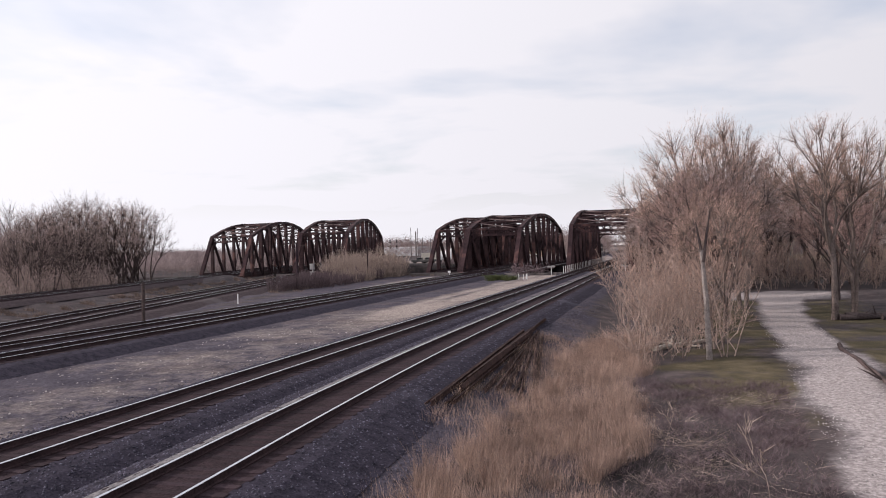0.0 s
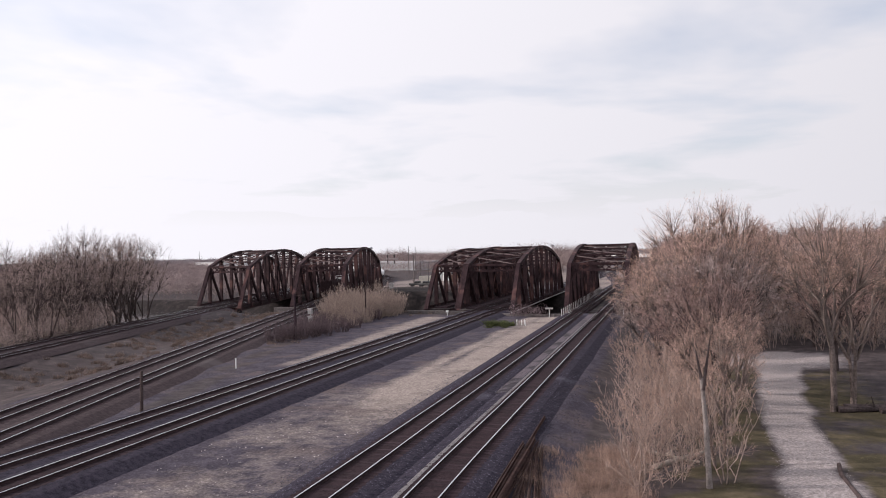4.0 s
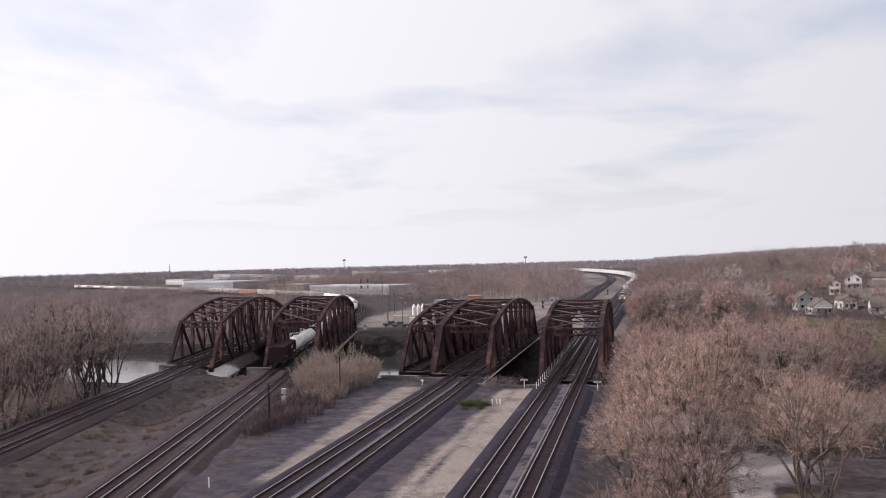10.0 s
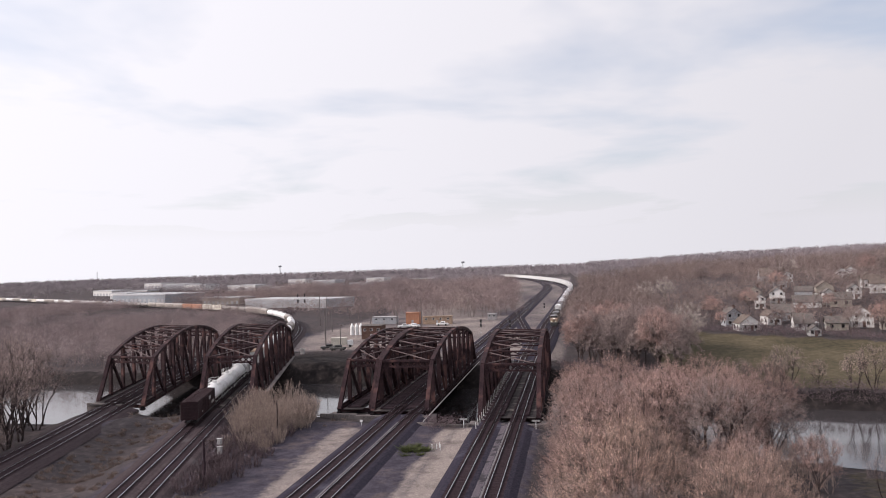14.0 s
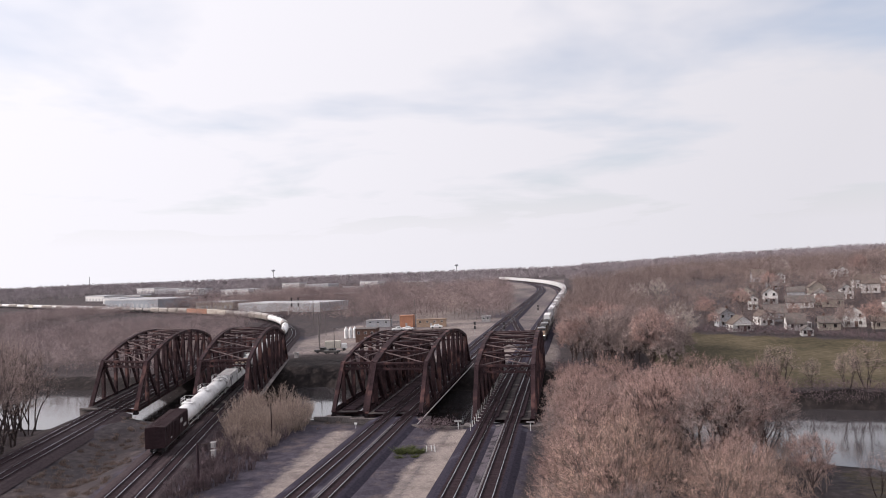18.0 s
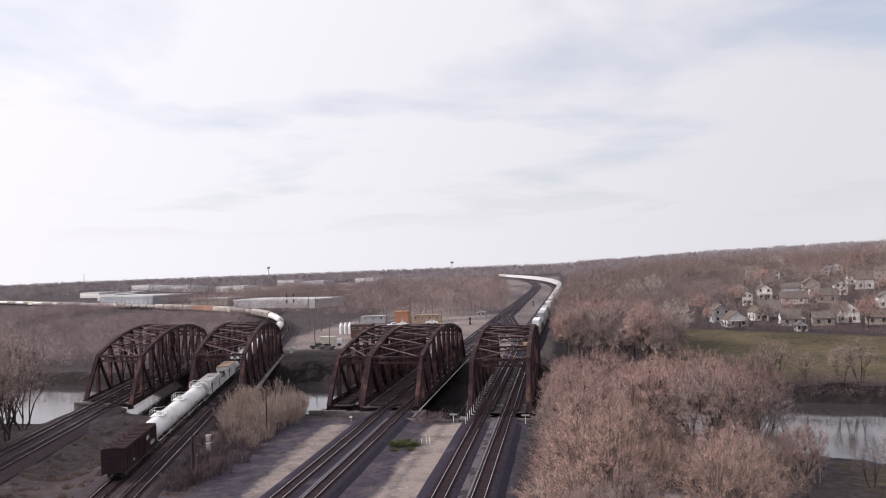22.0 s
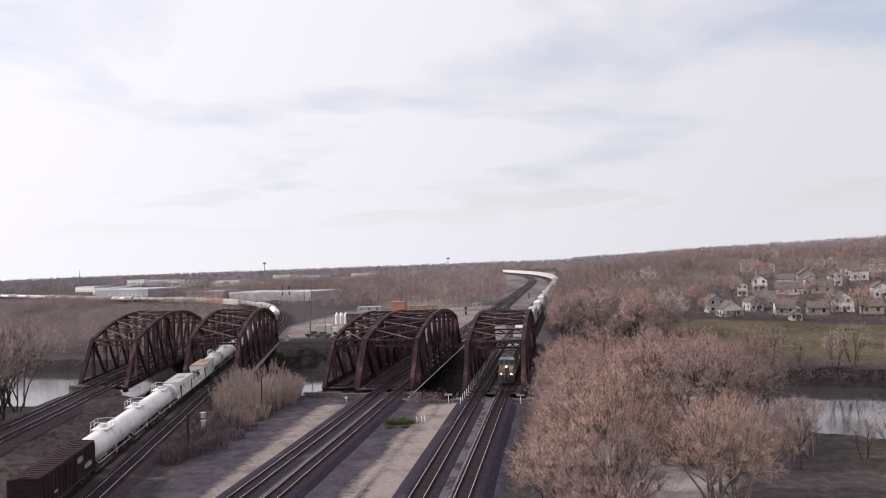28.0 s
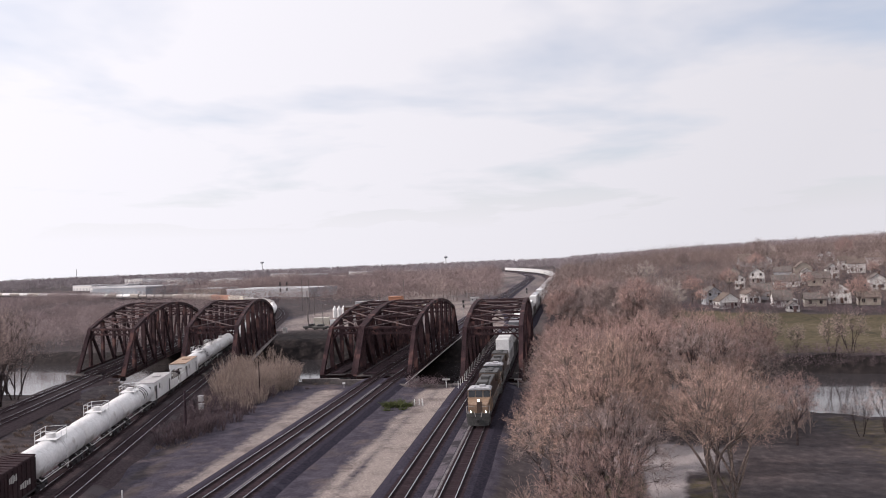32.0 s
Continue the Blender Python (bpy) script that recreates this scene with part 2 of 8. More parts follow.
M_GREEN = surface("green_shoots", (0.050, 0.060, 0.026), (0.125, 0.140, 0.065), 1.0, 0.9, 0.0, 0.0, 6, isle=0.4)
M_WHITE = surface("white_paint", (0.60, 0.60, 0.60), (0.80, 0.80, 0.80), 0.5, 0.45, 0.0, 0.05, 10, (0.42, 0.39, 0.37), 0.35, 0.68)
M_BLACK = surface("black_iron", (0.014, 0.01267, 0.01469), (0.035, 0.0312, 0.03503), 1.5, 0.6, 0.0, 0.2)
M_BOXCAR = surface("brown_car_paint", (0.0229, 0.0142, 0.0167), (0.0499, 0.0292, 0.0324), 0.5, 0.7, 0.0, 0.1, 10, (0.06, 0.0425, 0.0455), 0.3, 0.66)
M_GLASS_DARK = surface("dark_glass", (0.010, 0.011, 0.013), (0.02, 0.022, 0.025), 1.0, 0.08, 0.0, 0.0)
M_FIELDGRASS = surface("field_grass", (0.080, 0.070, 0.038), (0.18, 0.150, 0.085), 0.5, 0.95, 0.0, 0.0, 6, isle=0.4)
M_PATH_STONE = surface("crushed_stone", (0.22, 0.200, 0.198), (0.44, 0.405, 0.400), 3.0, 0.95, 0.0, 0.2, 5, isle=0.35)

# ---- mesh tools ----


def part(name, bm, material, parent, label="", smooth=False):
    me = bpy.data.meshes.new(name)
    bm.to_mesh(me)
    bm.free()
    return part_mesh(name, me, material, parent, label, smooth)


def part_mesh(name, me, material, parent, label="", smooth=False):
    if material and not me.materials:
        me.materials.append(material)
    if smooth:
        me.polygons.foreach_set("use_smooth", [True] * len(me.polygons))
    ob = new(name, me)
    ob.parent = parent
    if label:
        tagged(ob, label)
    return ob


def raw(name, verts, faces, material, parent=None, label="", smooth=False):
    me = bpy.data.meshes.new(name)
    me.from_pydata([tuple(v) for v in verts], [], faces)
    me.update()
    return part_mesh(name, me, material, parent, label, smooth)


def base(name, m=None, label="", category="", group="", kind=""):
    ob = new(name)
    ob.empty_display_size = 0.5
    if m is not None:
        ob.matrix_basis = m
    return tagged(ob, label, category, group, kind)


def box(bm, size, m=None, bevel=0.0):
    """A box of that size about the origin of m."""
    got = bmesh.ops.create_cube(bm, size=1.0)
    bmesh.ops.scale(bm, vec=size, verts=got["verts"])
    if bevel:
        edges = list({e for v in got["verts"] for e in v.link_edges})
        made = bmesh.ops.bevel(bm, geom=edges, offset=bevel, segments=1, affect="EDGES")
        verts = list({v for f in made["faces"] for v in f.verts} | {v for v in got["verts"] if v.is_valid})
    else:
        verts = got["verts"]
    if m is not None:
        bmesh.ops.transform(bm, matrix=m, verts=verts)
    return verts


def rod(bm, a, b, r, r2=None, sides=8):
    a, b = Vector(a), Vector(b)
    got = bmesh.ops.create_cone(bm, cap_ends=True, segments=sides, radius1=r, radius2=r if r2 is None else r2, depth=(b - a).length)
    m = Matrix.Translation((a + b) / 2) @ (b - a).to_track_quat("Z", "Y").to_matrix().to_4x4()
    bmesh.ops.transform(bm, matrix=m, verts=got["verts"])
    return got["verts"]


def between(a, b, upward=(0, 0, 1)):
    """A pose at the middle of a and b whose x runs from a to b and whose z leans towards upward; and the length."""
    a, b = Vector(a), Vector(b)
    x = (b - a).normalized()
    up = Vector(upward)
    if abs(x.dot(up)) > 0.98:
        up = Vector((0, 1, 0)) if abs(x.y) < 0.9 else Vector((1, 0, 0))
    y = up.cross(x).normalized()
    z = x.cross(y)
    m = Matrix((x, y, z)).transposed().to_4x4()
    m.translation = (a + b) / 2
    return m, (b - a).length


def beam(bm, a, b, w, h, upward=(0, 0, 1), web=0.0):
    """A member from a to b: solid if web is 0, else two flange plates and a web."""
    m, n = between(a, b, upward)
    if not web:
        box(bm, (n, w, h), m)
        return
    box(bm, (n, w, web), m @ Matrix.Translation((0, 0, h / 2 - web / 2)))
    box(bm, (n, w, web), m @ Matrix.Translation((0, 0, -h / 2 + web / 2)))
    box(bm, (n, web, h - 2 * web), m)


# ---- ground ----
NEAR_BANK = [(-5000, 900), (-600, 240), (-300, 185), (-115, 145), (-95, 144), (-74, 145), (-52, 148), (-33, 138), (-18, 134), (4, 133), (14, 131), (30, 121), (50, 109), (110, 92), (300, 50), (900, -100), (5000, -900)]
FAR_BANK = [(-5000, 980), (-600, 320), (-300, 250), (-130, 221), (-100, 218), (-60, 222), (-45, 213), (-20, 212), (6, 206), (40, 183), (75, 176), (120, 166), (300, 130), (900, -20), (5000, -820)]
TRAIL = [(-40, 13.9), (0, 15.3), (25, 16.5), (39, 17.3), (57, 18.1), (78, 20.4), (92, 22.0)]
WATER_Z = -6.0


def along(table, v):
    xs, ys = zip(*table)
    return np.interp(v, xs, ys)


def wave(x, y, size, seed=0.0):
    """Smooth made-up unevenness, -1 to 1."""
    k = 2 * np.pi / size
    return (np.sin(k * (x * 0.9 + y * 0.3) + seed) + np.sin(k * (-x * 0.4 + y * 1.1) * 1.37 + 2.1 * seed) + np.sin(k * (x * 0.7 - y * 0.8) * 2.3 + 1.7 + seed) * 0.6) / 2.6


def smoothstep(v, a, b):
    u = np.clip((v - a) / (b - a), 0, 1)
    return u * u * (3 - 2 * u)


def lane_a(y):
    return -70.7 - 0.262 * (y - 92.0)


def lane_b(y):
    return -43.6 - 0.2795 * (y - 84.0)


def ground_z(x, y):
    x, y = np.asarray(x, float), np.asarray(y, float)
    z = np.full(np.broadcast(x, y).shape, -0.62)
    # the wood, the trail and the grass on the near side lie lower than the tracks
    z = z - 0.75 * smoothstep(x, 2.8, 6.5) * (1 - smoothstep(y, 500, 700))
    # a shallow ditch between the two left lines
    mid = (lane_a(y) + lane_b(y)) / 2
    z = z - 1.1 * np.exp(-((x - mid) / 5.0) ** 2) * (y < 150)
    z = z - 2.2 * smoothstep(-(x - lane_a(y)), 5.0, 12.0) * (y < 400)
    z = z + 0.16 * wave(x, y, 23.0) * smoothstep(np.abs(x + 10), 12, 30) + 0.025 * wave(x, y, 4.1, 2.0)
    # the country rises a little to the east, far off
    z = z + 10.0 * smoothstep(x, 40, 120) * smoothstep(y + 0.5 * (x - 60), 300, 440)
    # the field across the river lies low
    z = z - 1.1 * smoothstep(x, 30, 46) * smoothstep(y, 110, 135) * (1 - smoothstep(y + 0.8 * (x - 59), 270, 310))
    z = z + 26.0 * smoothstep(x, 90, 900) * smoothstep(y, 250, 900)
    # river
    n, f = along(NEAR_BANK, x), along(FAR_BANK, x)
    inside = np.minimum(y - n, f - y)
    z = np.where(inside > 0, z - (z + 8.0) * smoothstep(inside, 0, np.where(x > 28, 6.0, 9.0)), z)
    # heap of earth by the left line's abutment
    z = z + 1.6 * np.exp(-(((x + 73.0) / 5.0) ** 2 + ((y - 135.0) / 5.0) ** 2))
    return z


def spread(parts):
    out = []
    for a, b, s in parts:
        out += list(np.arange(a, b, s))
    return np.array(out + [parts[-1][1]])


def build_ground():
    xs = spread([(-4800, -1200, 300), (-1200, -300, 50), (-300, -150, 8), (-150, -30, 2.5), (-30, 32, 1.0), (32, 130, 3.5), (130, 320, 14), (320, 1200, 60), (1200, 4800, 300)])
    ys = spread([(-400, -30, 30), (-30, 60, 1.25), (60, 240, 2.5), (240, 420, 9), (420, 1200, 40), (1200, 4900, 240)])
    X, Y = np.meshgrid(xs, ys)
    Z = ground_z(X, Y)
    nx, ny = len(xs), len(ys)
    verts = np.stack([X, Y, Z], -1).reshape(-1, 3)
    idx = np.arange(nx * ny).reshape(ny, nx)
    faces = np.stack([idx[:-1, :-1], idx[:-1, 1:], idx[1:, 1:], idx[1:, :-1]], -1).reshape(-1, 4)
    me = bpy.data.meshes.new("ground")
    me.from_pydata(verts.tolist(), [], faces.tolist())
    # what covers the ground where: r gravel, g grass, b pale grit
    x, y = X.ravel(), Y.ravel()
    trail = along(TRAIL, y)
    lane = 1 - smoothstep(np.abs(x - trail + 0.5 * wave(x, y, 17)), 0.65 + 0.009 * np.clip(y, 0, 80), 1.5 + 0.009 * np.clip(y, 0, 80))
    lane = np.maximum(lane, (1 - smoothstep(np.abs(y - 87 - 0.1 * (x - 22)), 3.5, 7.0)) * (x > 15) * (1 - smoothstep(x, 24, 31)) * 0.9)
    lane = lane * (y < 95)
    yard = smoothstep(x, lane_b(y) + 7, lane_b(y) + 10) * (1 - smoothstep(x, 4.6, 6.0) * (y < 60) - smoothstep(x, 3.4, 4.6) * (y >= 60)) * (y < 137)
    yard = np.maximum(yard, smoothstep(x, -105, -95) * (1 - smoothstep(x, 5, 9)) * smoothstep(y, np.where(x < -36, 246, 216), np.where(x < -36, 262, 226)) * (1 - smoothstep(y, 1300, 1500)) * (x > -96 - 0.42 * (y - 240)))
    shoulder = np.maximum(1 - smoothstep(np.abs(x - lane_b(y)), 5.0, 7.5), 1 - smoothstep(np.abs(x - lane_a(y)), 4.2, 5.6)) * (y < 1500) * (y < 330)
    gravel = np.maximum.reduce([lane, yard, shoulder])
    grit = np.maximum(0.0 * lane, (1 - smoothstep(np.abs(x + 9.4 + 0.8 * wave(x, y, 31)), 1.8, 4.6)) * (y > 5) * (y < 131) * (0.34 + 0.66 * smoothstep(y, 40, 66)))
    grit = grit * (1 - 0.75 * np.exp(-((x + 10.6 + 0.3 * wave(x, y, 40.0, 6.0)) / 0.55) ** 2) * smoothstep(y, 60, 72))
    grit = np.maximum(grit, 0.7 * (1 - smoothstep(np.abs(x + 27.5 + 0.05 * (y - 100)), 1.0, 3.5)) * (y > 70) * (y < 132))
    grit = np.maximum(grit, 0.45 * (1 - smoothstep(np.abs(x + 13.5), 1.5, 5.0)) * (y < 62) * (y > 10) * (0.6 + 0.5 * wave(x, y, 19, 1.0)))
    grit = np.maximum(grit, (0.55 + 0.3 * wave(x, y, 60)) * yard * (y > 216))
    grass = smoothstep(x + 1.6 * wave(x, y, 7.0, 3.0), 8, 13) * (1 - smoothstep(x, 24, 30)) * (y < 82) * (1 - lane) * (0.62 + 0.38 * wave(x, y, 9.0, 5.0)) * smoothstep(y, 20, 34)
    grass = np.maximum(grass, smoothstep(y, along(FAR_BANK, x) + 2, along(FAR_BANK, x) + 5) * (1 - smoothstep(y + 0.8 * np.clip(x - 59, -30, 75), 300, 306)) * smoothstep(x, 30, 36) * (x < 420))
    grass = np.maximum(grass, 0.55 * smoothstep(x, 36, 48) * (y < along(NEAR_BANK, x) - 2) * (y > 30))
    col = me.color_attributes.new("cover", "FLOAT_COLOR", "POINT")
    data = np.stack([gravel, grass, grit, lane], -1).astype(np.float32)
    col.data.foreach_set("color", data.ravel())
    river = np.minimum(y - along(NEAR_BANK, x), along(FAR_BANK, x) - y)
    mud = smoothstep(river + 1.5 * wave(x, y, 11.0, 4.0), -2.0, 1.0)
    mud = np.maximum(mud, 0.8 * smoothstep(y, 212, 220) * (1 - smoothstep(y, 244, 258)) * smoothstep(x, -84, -76) * (1 - smoothstep(x, -42, -36)))
    mud = np.maximum(mud, 0.85 * smoothstep(x, 7.8, 9.0) * (1 - smoothstep(x, 12.0, 13.6)) * (1 - smoothstep(y, 23, 29)) * (y > 0) * (0.75 + 0.4 * wave(x, y, 5.0, 9.0)))
    wet = me.color_attributes.new("mud", "FLOAT_COLOR", "POINT")
    wet.data.foreach_set("color", np.stack([mud, mud, mud, np.ones_like(x)], -1).astype(np.float32).ravel())
    me.polygons.foreach_set("use_smooth", [True] * len(me.polygons))
    me.materials.append(ground_material())
    return tagged(new("ground", me), "brown winter ground with gravel yard, grass and a river channel", "ground", kind="structure")


def ground_material():
    m = bpy.data.materials.new("ground")
    m.use_nodes = True
    nt = m.node_tree
    b = nt.nodes["Principled BSDF"]
    N, L = nt.nodes.new, nt.links.new
    place = N("ShaderNodeNewGeometry").outputs["Position"]

    def rough(scale, detail=5.0):
        n = N("ShaderNodeTexNoise")
        n.inputs["Scale"].default_value, n.inputs["Detail"].default_value = scale, detail
        n.inputs["Roughness"].default_value = 0.65
        L(place, n.inputs["Vector"])
        return n.outputs[0]

    def ramp(value, *stops):
        r = N("ShaderNodeValToRGB")
        while len(r.color_ramp.elements) < len(stops):
            r.color_ramp.elements.new(0.5)
        for e, (at, colour) in zip(r.color_ramp.elements, stops):
            e.position, e.color = at, (*colour, 1)
        L(value, r.inputs[0])
        return r.outputs[0]

    def mix(mask, a, c):
        x = N("ShaderNodeMixRGB")
        L(mask, x.inputs[0]); L(a, x.inputs[1]); L(c, x.inputs[2])
        return x.outputs[0]

    cover = N("ShaderNodeVertexColor"); cover.layer_name = "cover"
    split = N("ShaderNodeSeparateColor"); L(cover.outputs[0], split.inputs[0])
    edge = rough(0.9)

    def ragged(value, soft=0.16):
        a = N("ShaderNodeMath"); a.operation = "ADD"; L(value, a.inputs[0]); L(edge, a.inputs[1])
        r = N("ShaderNodeMapRange"); r.inputs["From Min"].default_value = 1.0 - soft; r.inputs["From Max"].default_value = 1.0 + soft
        L(a.outputs[0], r.inputs["Value"])
        return r.outputs[0]

    grain, mid, large = rough(7.0, 3.0), rough(0.7), rough(0.06)
    dirt = mix(ramp(large, (0.42, (0, 0, 0)), (0.6, (1, 1, 1))),
               ramp(mid, (0.3, (0.0390, 0.0325, 0.0345)), (0.55, (0.0730, 0.0590, 0.0600)), (0.75, (0.130, 0.1060, 0.1040))),
               ramp(mid, (0.3, (0.0345, 0.0300, 0.0335)), (0.6, (0.0640, 0.0555, 0.0590)), (0.75, (0.118, 0.1010, 0.1040))))
    grass = mix(ramp(rough(0.03, 3.0), (0.42, (0, 0, 0)), (0.6, (1, 1, 1))),
                ramp(mid, (0.28, (0.034, 0.030, 0.019)), (0.5, (0.060, 0.052, 0.032)), (0.72, (0.105, 0.084, 0.057))),
                ramp(mid, (0.28, (0.054, 0.045, 0.029)), (0.5, (0.098, 0.081, 0.052)), (0.72, (0.150, 0.120, 0.082))))
    gravel = mix(ramp(mid, (0.35, (0, 0, 0)), (0.7, (1, 1, 1))),
                 ramp(grain, (0.3, (0.0204, 0.0180, 0.0259)), (0.7, (0.0550, 0.0482, 0.0647))),
                 ramp(grain, (0.3, (0.0429, 0.0378, 0.0496)), (0.7, (0.1070, 0.0935, 0.1164))))
    grit = ramp(grain, (0.3, (0.135, 0.113, 0.103)), (0.5, (0.240, 0.203, 0.186)), (0.72, (0.43, 0.372, 0.345)))
    colour = mix(ragged(split.outputs[0]), mix(ragged(split.outputs[1]), dirt, grass), gravel)
    colour = mix(ragged(split.outputs[2], 0.28), colour, grit)
    stain = ramp(rough(0.22, 6.0), (0.52, (0, 0, 0)), (0.66, (0.75, 0.75, 0.75)))
    colour = mix(stain, colour, mix(ragged(split.outputs[0]), colour, ramp(grain, (0.3, (0.052, 0.04039, 0.04104)), (0.7, (0.15, 0.1202, 0.1188)))))
    stone = ramp(grain, (0.3, (0.165, 0.145, 0.142)), (0.5, (0.285, 0.253, 0.250)), (0.72, (0.46, 0.415, 0.412)))
    colour = mix(ragged(cover.outputs[1], 0.30), colour, stone)
    bank = N("ShaderNodeVertexColor"); bank.layer_name = "mud"
    mud = N("ShaderNodeSeparateColor"); L(bank.outputs[0], mud.inputs[0])
    colour = mix(ragged(mud.outputs[0], 0.25), colour, ramp(mid, (0.3, (0.014, 0.012, 0.013)), (0.55, (0.026, 0.022, 0.022)), (0.75, (0.058, 0.048, 0.045))))
    L(colour, b.inputs["Base Color"])
    b.inputs["Roughness"].default_value = 0.95
    b.inputs["Specular IOR Level"].default_value = 0.08
    bump = N("ShaderNodeBump"); bump.inputs["Strength"].default_value = 0.7; bump.inputs["Distance"].default_value = 0.08
    L(grain, bump.inputs["Height"]); L(bump.outputs[0], b.inputs["Normal"])
    return m


build_ground()


def water_material():
    m = bpy.data.materials.new("river_water")
    m.use_nodes = True
    nt = m.node_tree
    b = nt.nodes["Principled BSDF"]
    b.inputs["Base Color"].default_value = (0.045, 0.041, 0.044, 1)
    b.inputs["Roughness"].default_value = 0.08
    b.inputs["IOR"].default_value = 1.45
    b.inputs["Specular IOR Level"].default_value = 1.0
    N, L = nt.nodes.new, nt.links.new
    n = N("ShaderNodeTexNoise"); n.inputs["Scale"].default_value = 0.9; n.inputs["Detail"].default_value = 4.0
    L(N("ShaderNodeNewGeometry").outputs["Position"], n.inputs["Vector"])
    u = N("ShaderNodeBump"); u.inputs["Strength"].default_value = 0.15; u.inputs["Distance"].default_value = 0.05
    L(n.outputs[0], u.inputs["Height"]); L(u.outputs[0], b.inputs["Normal"])
    return m


def build_water():
    xs = spread([(-1200, -300, 100), (-300, 300, 20), (300, 1200, 100)])
    v, f = [], []
    for x in xs:
        v += [(x, float(along(NEAR_BANK, x)) - 2, WATER_Z), (x, float(along(FAR_BANK, x)) + 2, WATER_Z)]
    for i in range(len(xs) - 1):
        f.append((2 * i, 2 * i + 2, 2 * i + 3, 2 * i + 1))
    ob = raw("river_water", v, f, water_material())
    tagged(ob, "smooth grey river water reflecting a pale sky", "water", kind="structure")


build_water()

# ---- tracks: lines of points (x, y) at rail height 0 ----
GAUGE = 1.5
LANE_SPACING = 4.57


def bend(start, heading, legs):
    """Points along straight and curved legs (length, degrees turned to the left); heading in degrees left of north."""
    pts, (x, y), a = [tuple(start)], start, heading
    for length, turn in legs:
        n = max(1, int(abs(turn) / 2.0)) if turn else 1
        for _ in range(n):
            a += turn / n / 2
            x, y = x - math.sin(radians(a)) * length / n, y + math.cos(radians(a)) * length / n
            a += turn / n / 2
            pts.append((x, y))
    return pts


class Line:
    """A polyline that gives places by the length along it."""

    def __init__(self, pts):
        self.p = np.array(pts, float)
        self.s = np.r_[0, np.cumsum(np.hypot(*np.diff(self.p, axis=0).T))]

    def at(self, s):
        return np.array([np.interp(s, self.s, self.p[:, 0]), np.interp(s, self.s, self.p[:, 1])])

    def s_at_y(self, y):
        return float(np.interp(y, self.p[:, 1], self.s))

    def shifted(self, d):
        """The line d metres to its right."""
        t = np.gradient(self.p, axis=0)
        t /= np.linalg.norm(t, axis=1)[:, None]
        return Line(self.p + d * np.stack([t[:, 1], -t[:, 0]], -1))


def strip(line, profile, s0=0.0, s1=None, step=None, closed=False):
    """Verts and faces of a profile of (across, height) swept along a line."""
    s1 = line.s[-1] if s1 is None else s1
    stops = [s for s in line.s if s0 < s < s1]
    if step:
        stops += list(np.arange(s0 + step, s1, step))
    stops = sorted({round(float(s), 3) for s in [s0, *stops, s1]})
    v, f, k = [], [], len(profile)
    for s in stops:
        a, c = line.at(max(s - 0.5, 0)), line.at(min(s + 0.5, line.s[-1]))
        t = (c - a) / np.linalg.norm(c - a)
        p = line.at(s)
        v += [(p[0] + t[1] * u, p[1] - t[0] * u, w) for u, w in profile]
    for i in range(len(stops) - 1):
        for j in range(k if closed else k - 1):
            a, c = i * k + j, i * k + (j + 1) % k
            f.append((a, c, c + k, a + k))
    if closed:
        f += [tuple(range(k - 1, -1, -1)), tuple(range(len(v) - k, len(v)))]
    return v, f


RAIL_FOOT = [(-0.075, -0.175), (-0.075, -0.150), (-0.012, -0.135), (-0.012, -0.045), (-0.037, -0.03), (-0.037, -0.004), (0.037, -0.004), (0.037, -0.03), (0.012, -0.045), (0.012, -0.135), (0.075, -0.150), (0.075, -0.175)]

TIE_MESH = None


def tie_mesh():
    global TIE_MESH
    if TIE_MESH is None:
        bm = bmesh.new()
        box(bm, (2.75, 0.23, 0.17), None, 0.012)
        TIE_MESH = bpy.data.meshes.new("tie")
        bm.to_mesh(TIE_MESH)
        bm.free()
        TIE_MESH.materials.append(M_TIE)
    return TIE_MESH


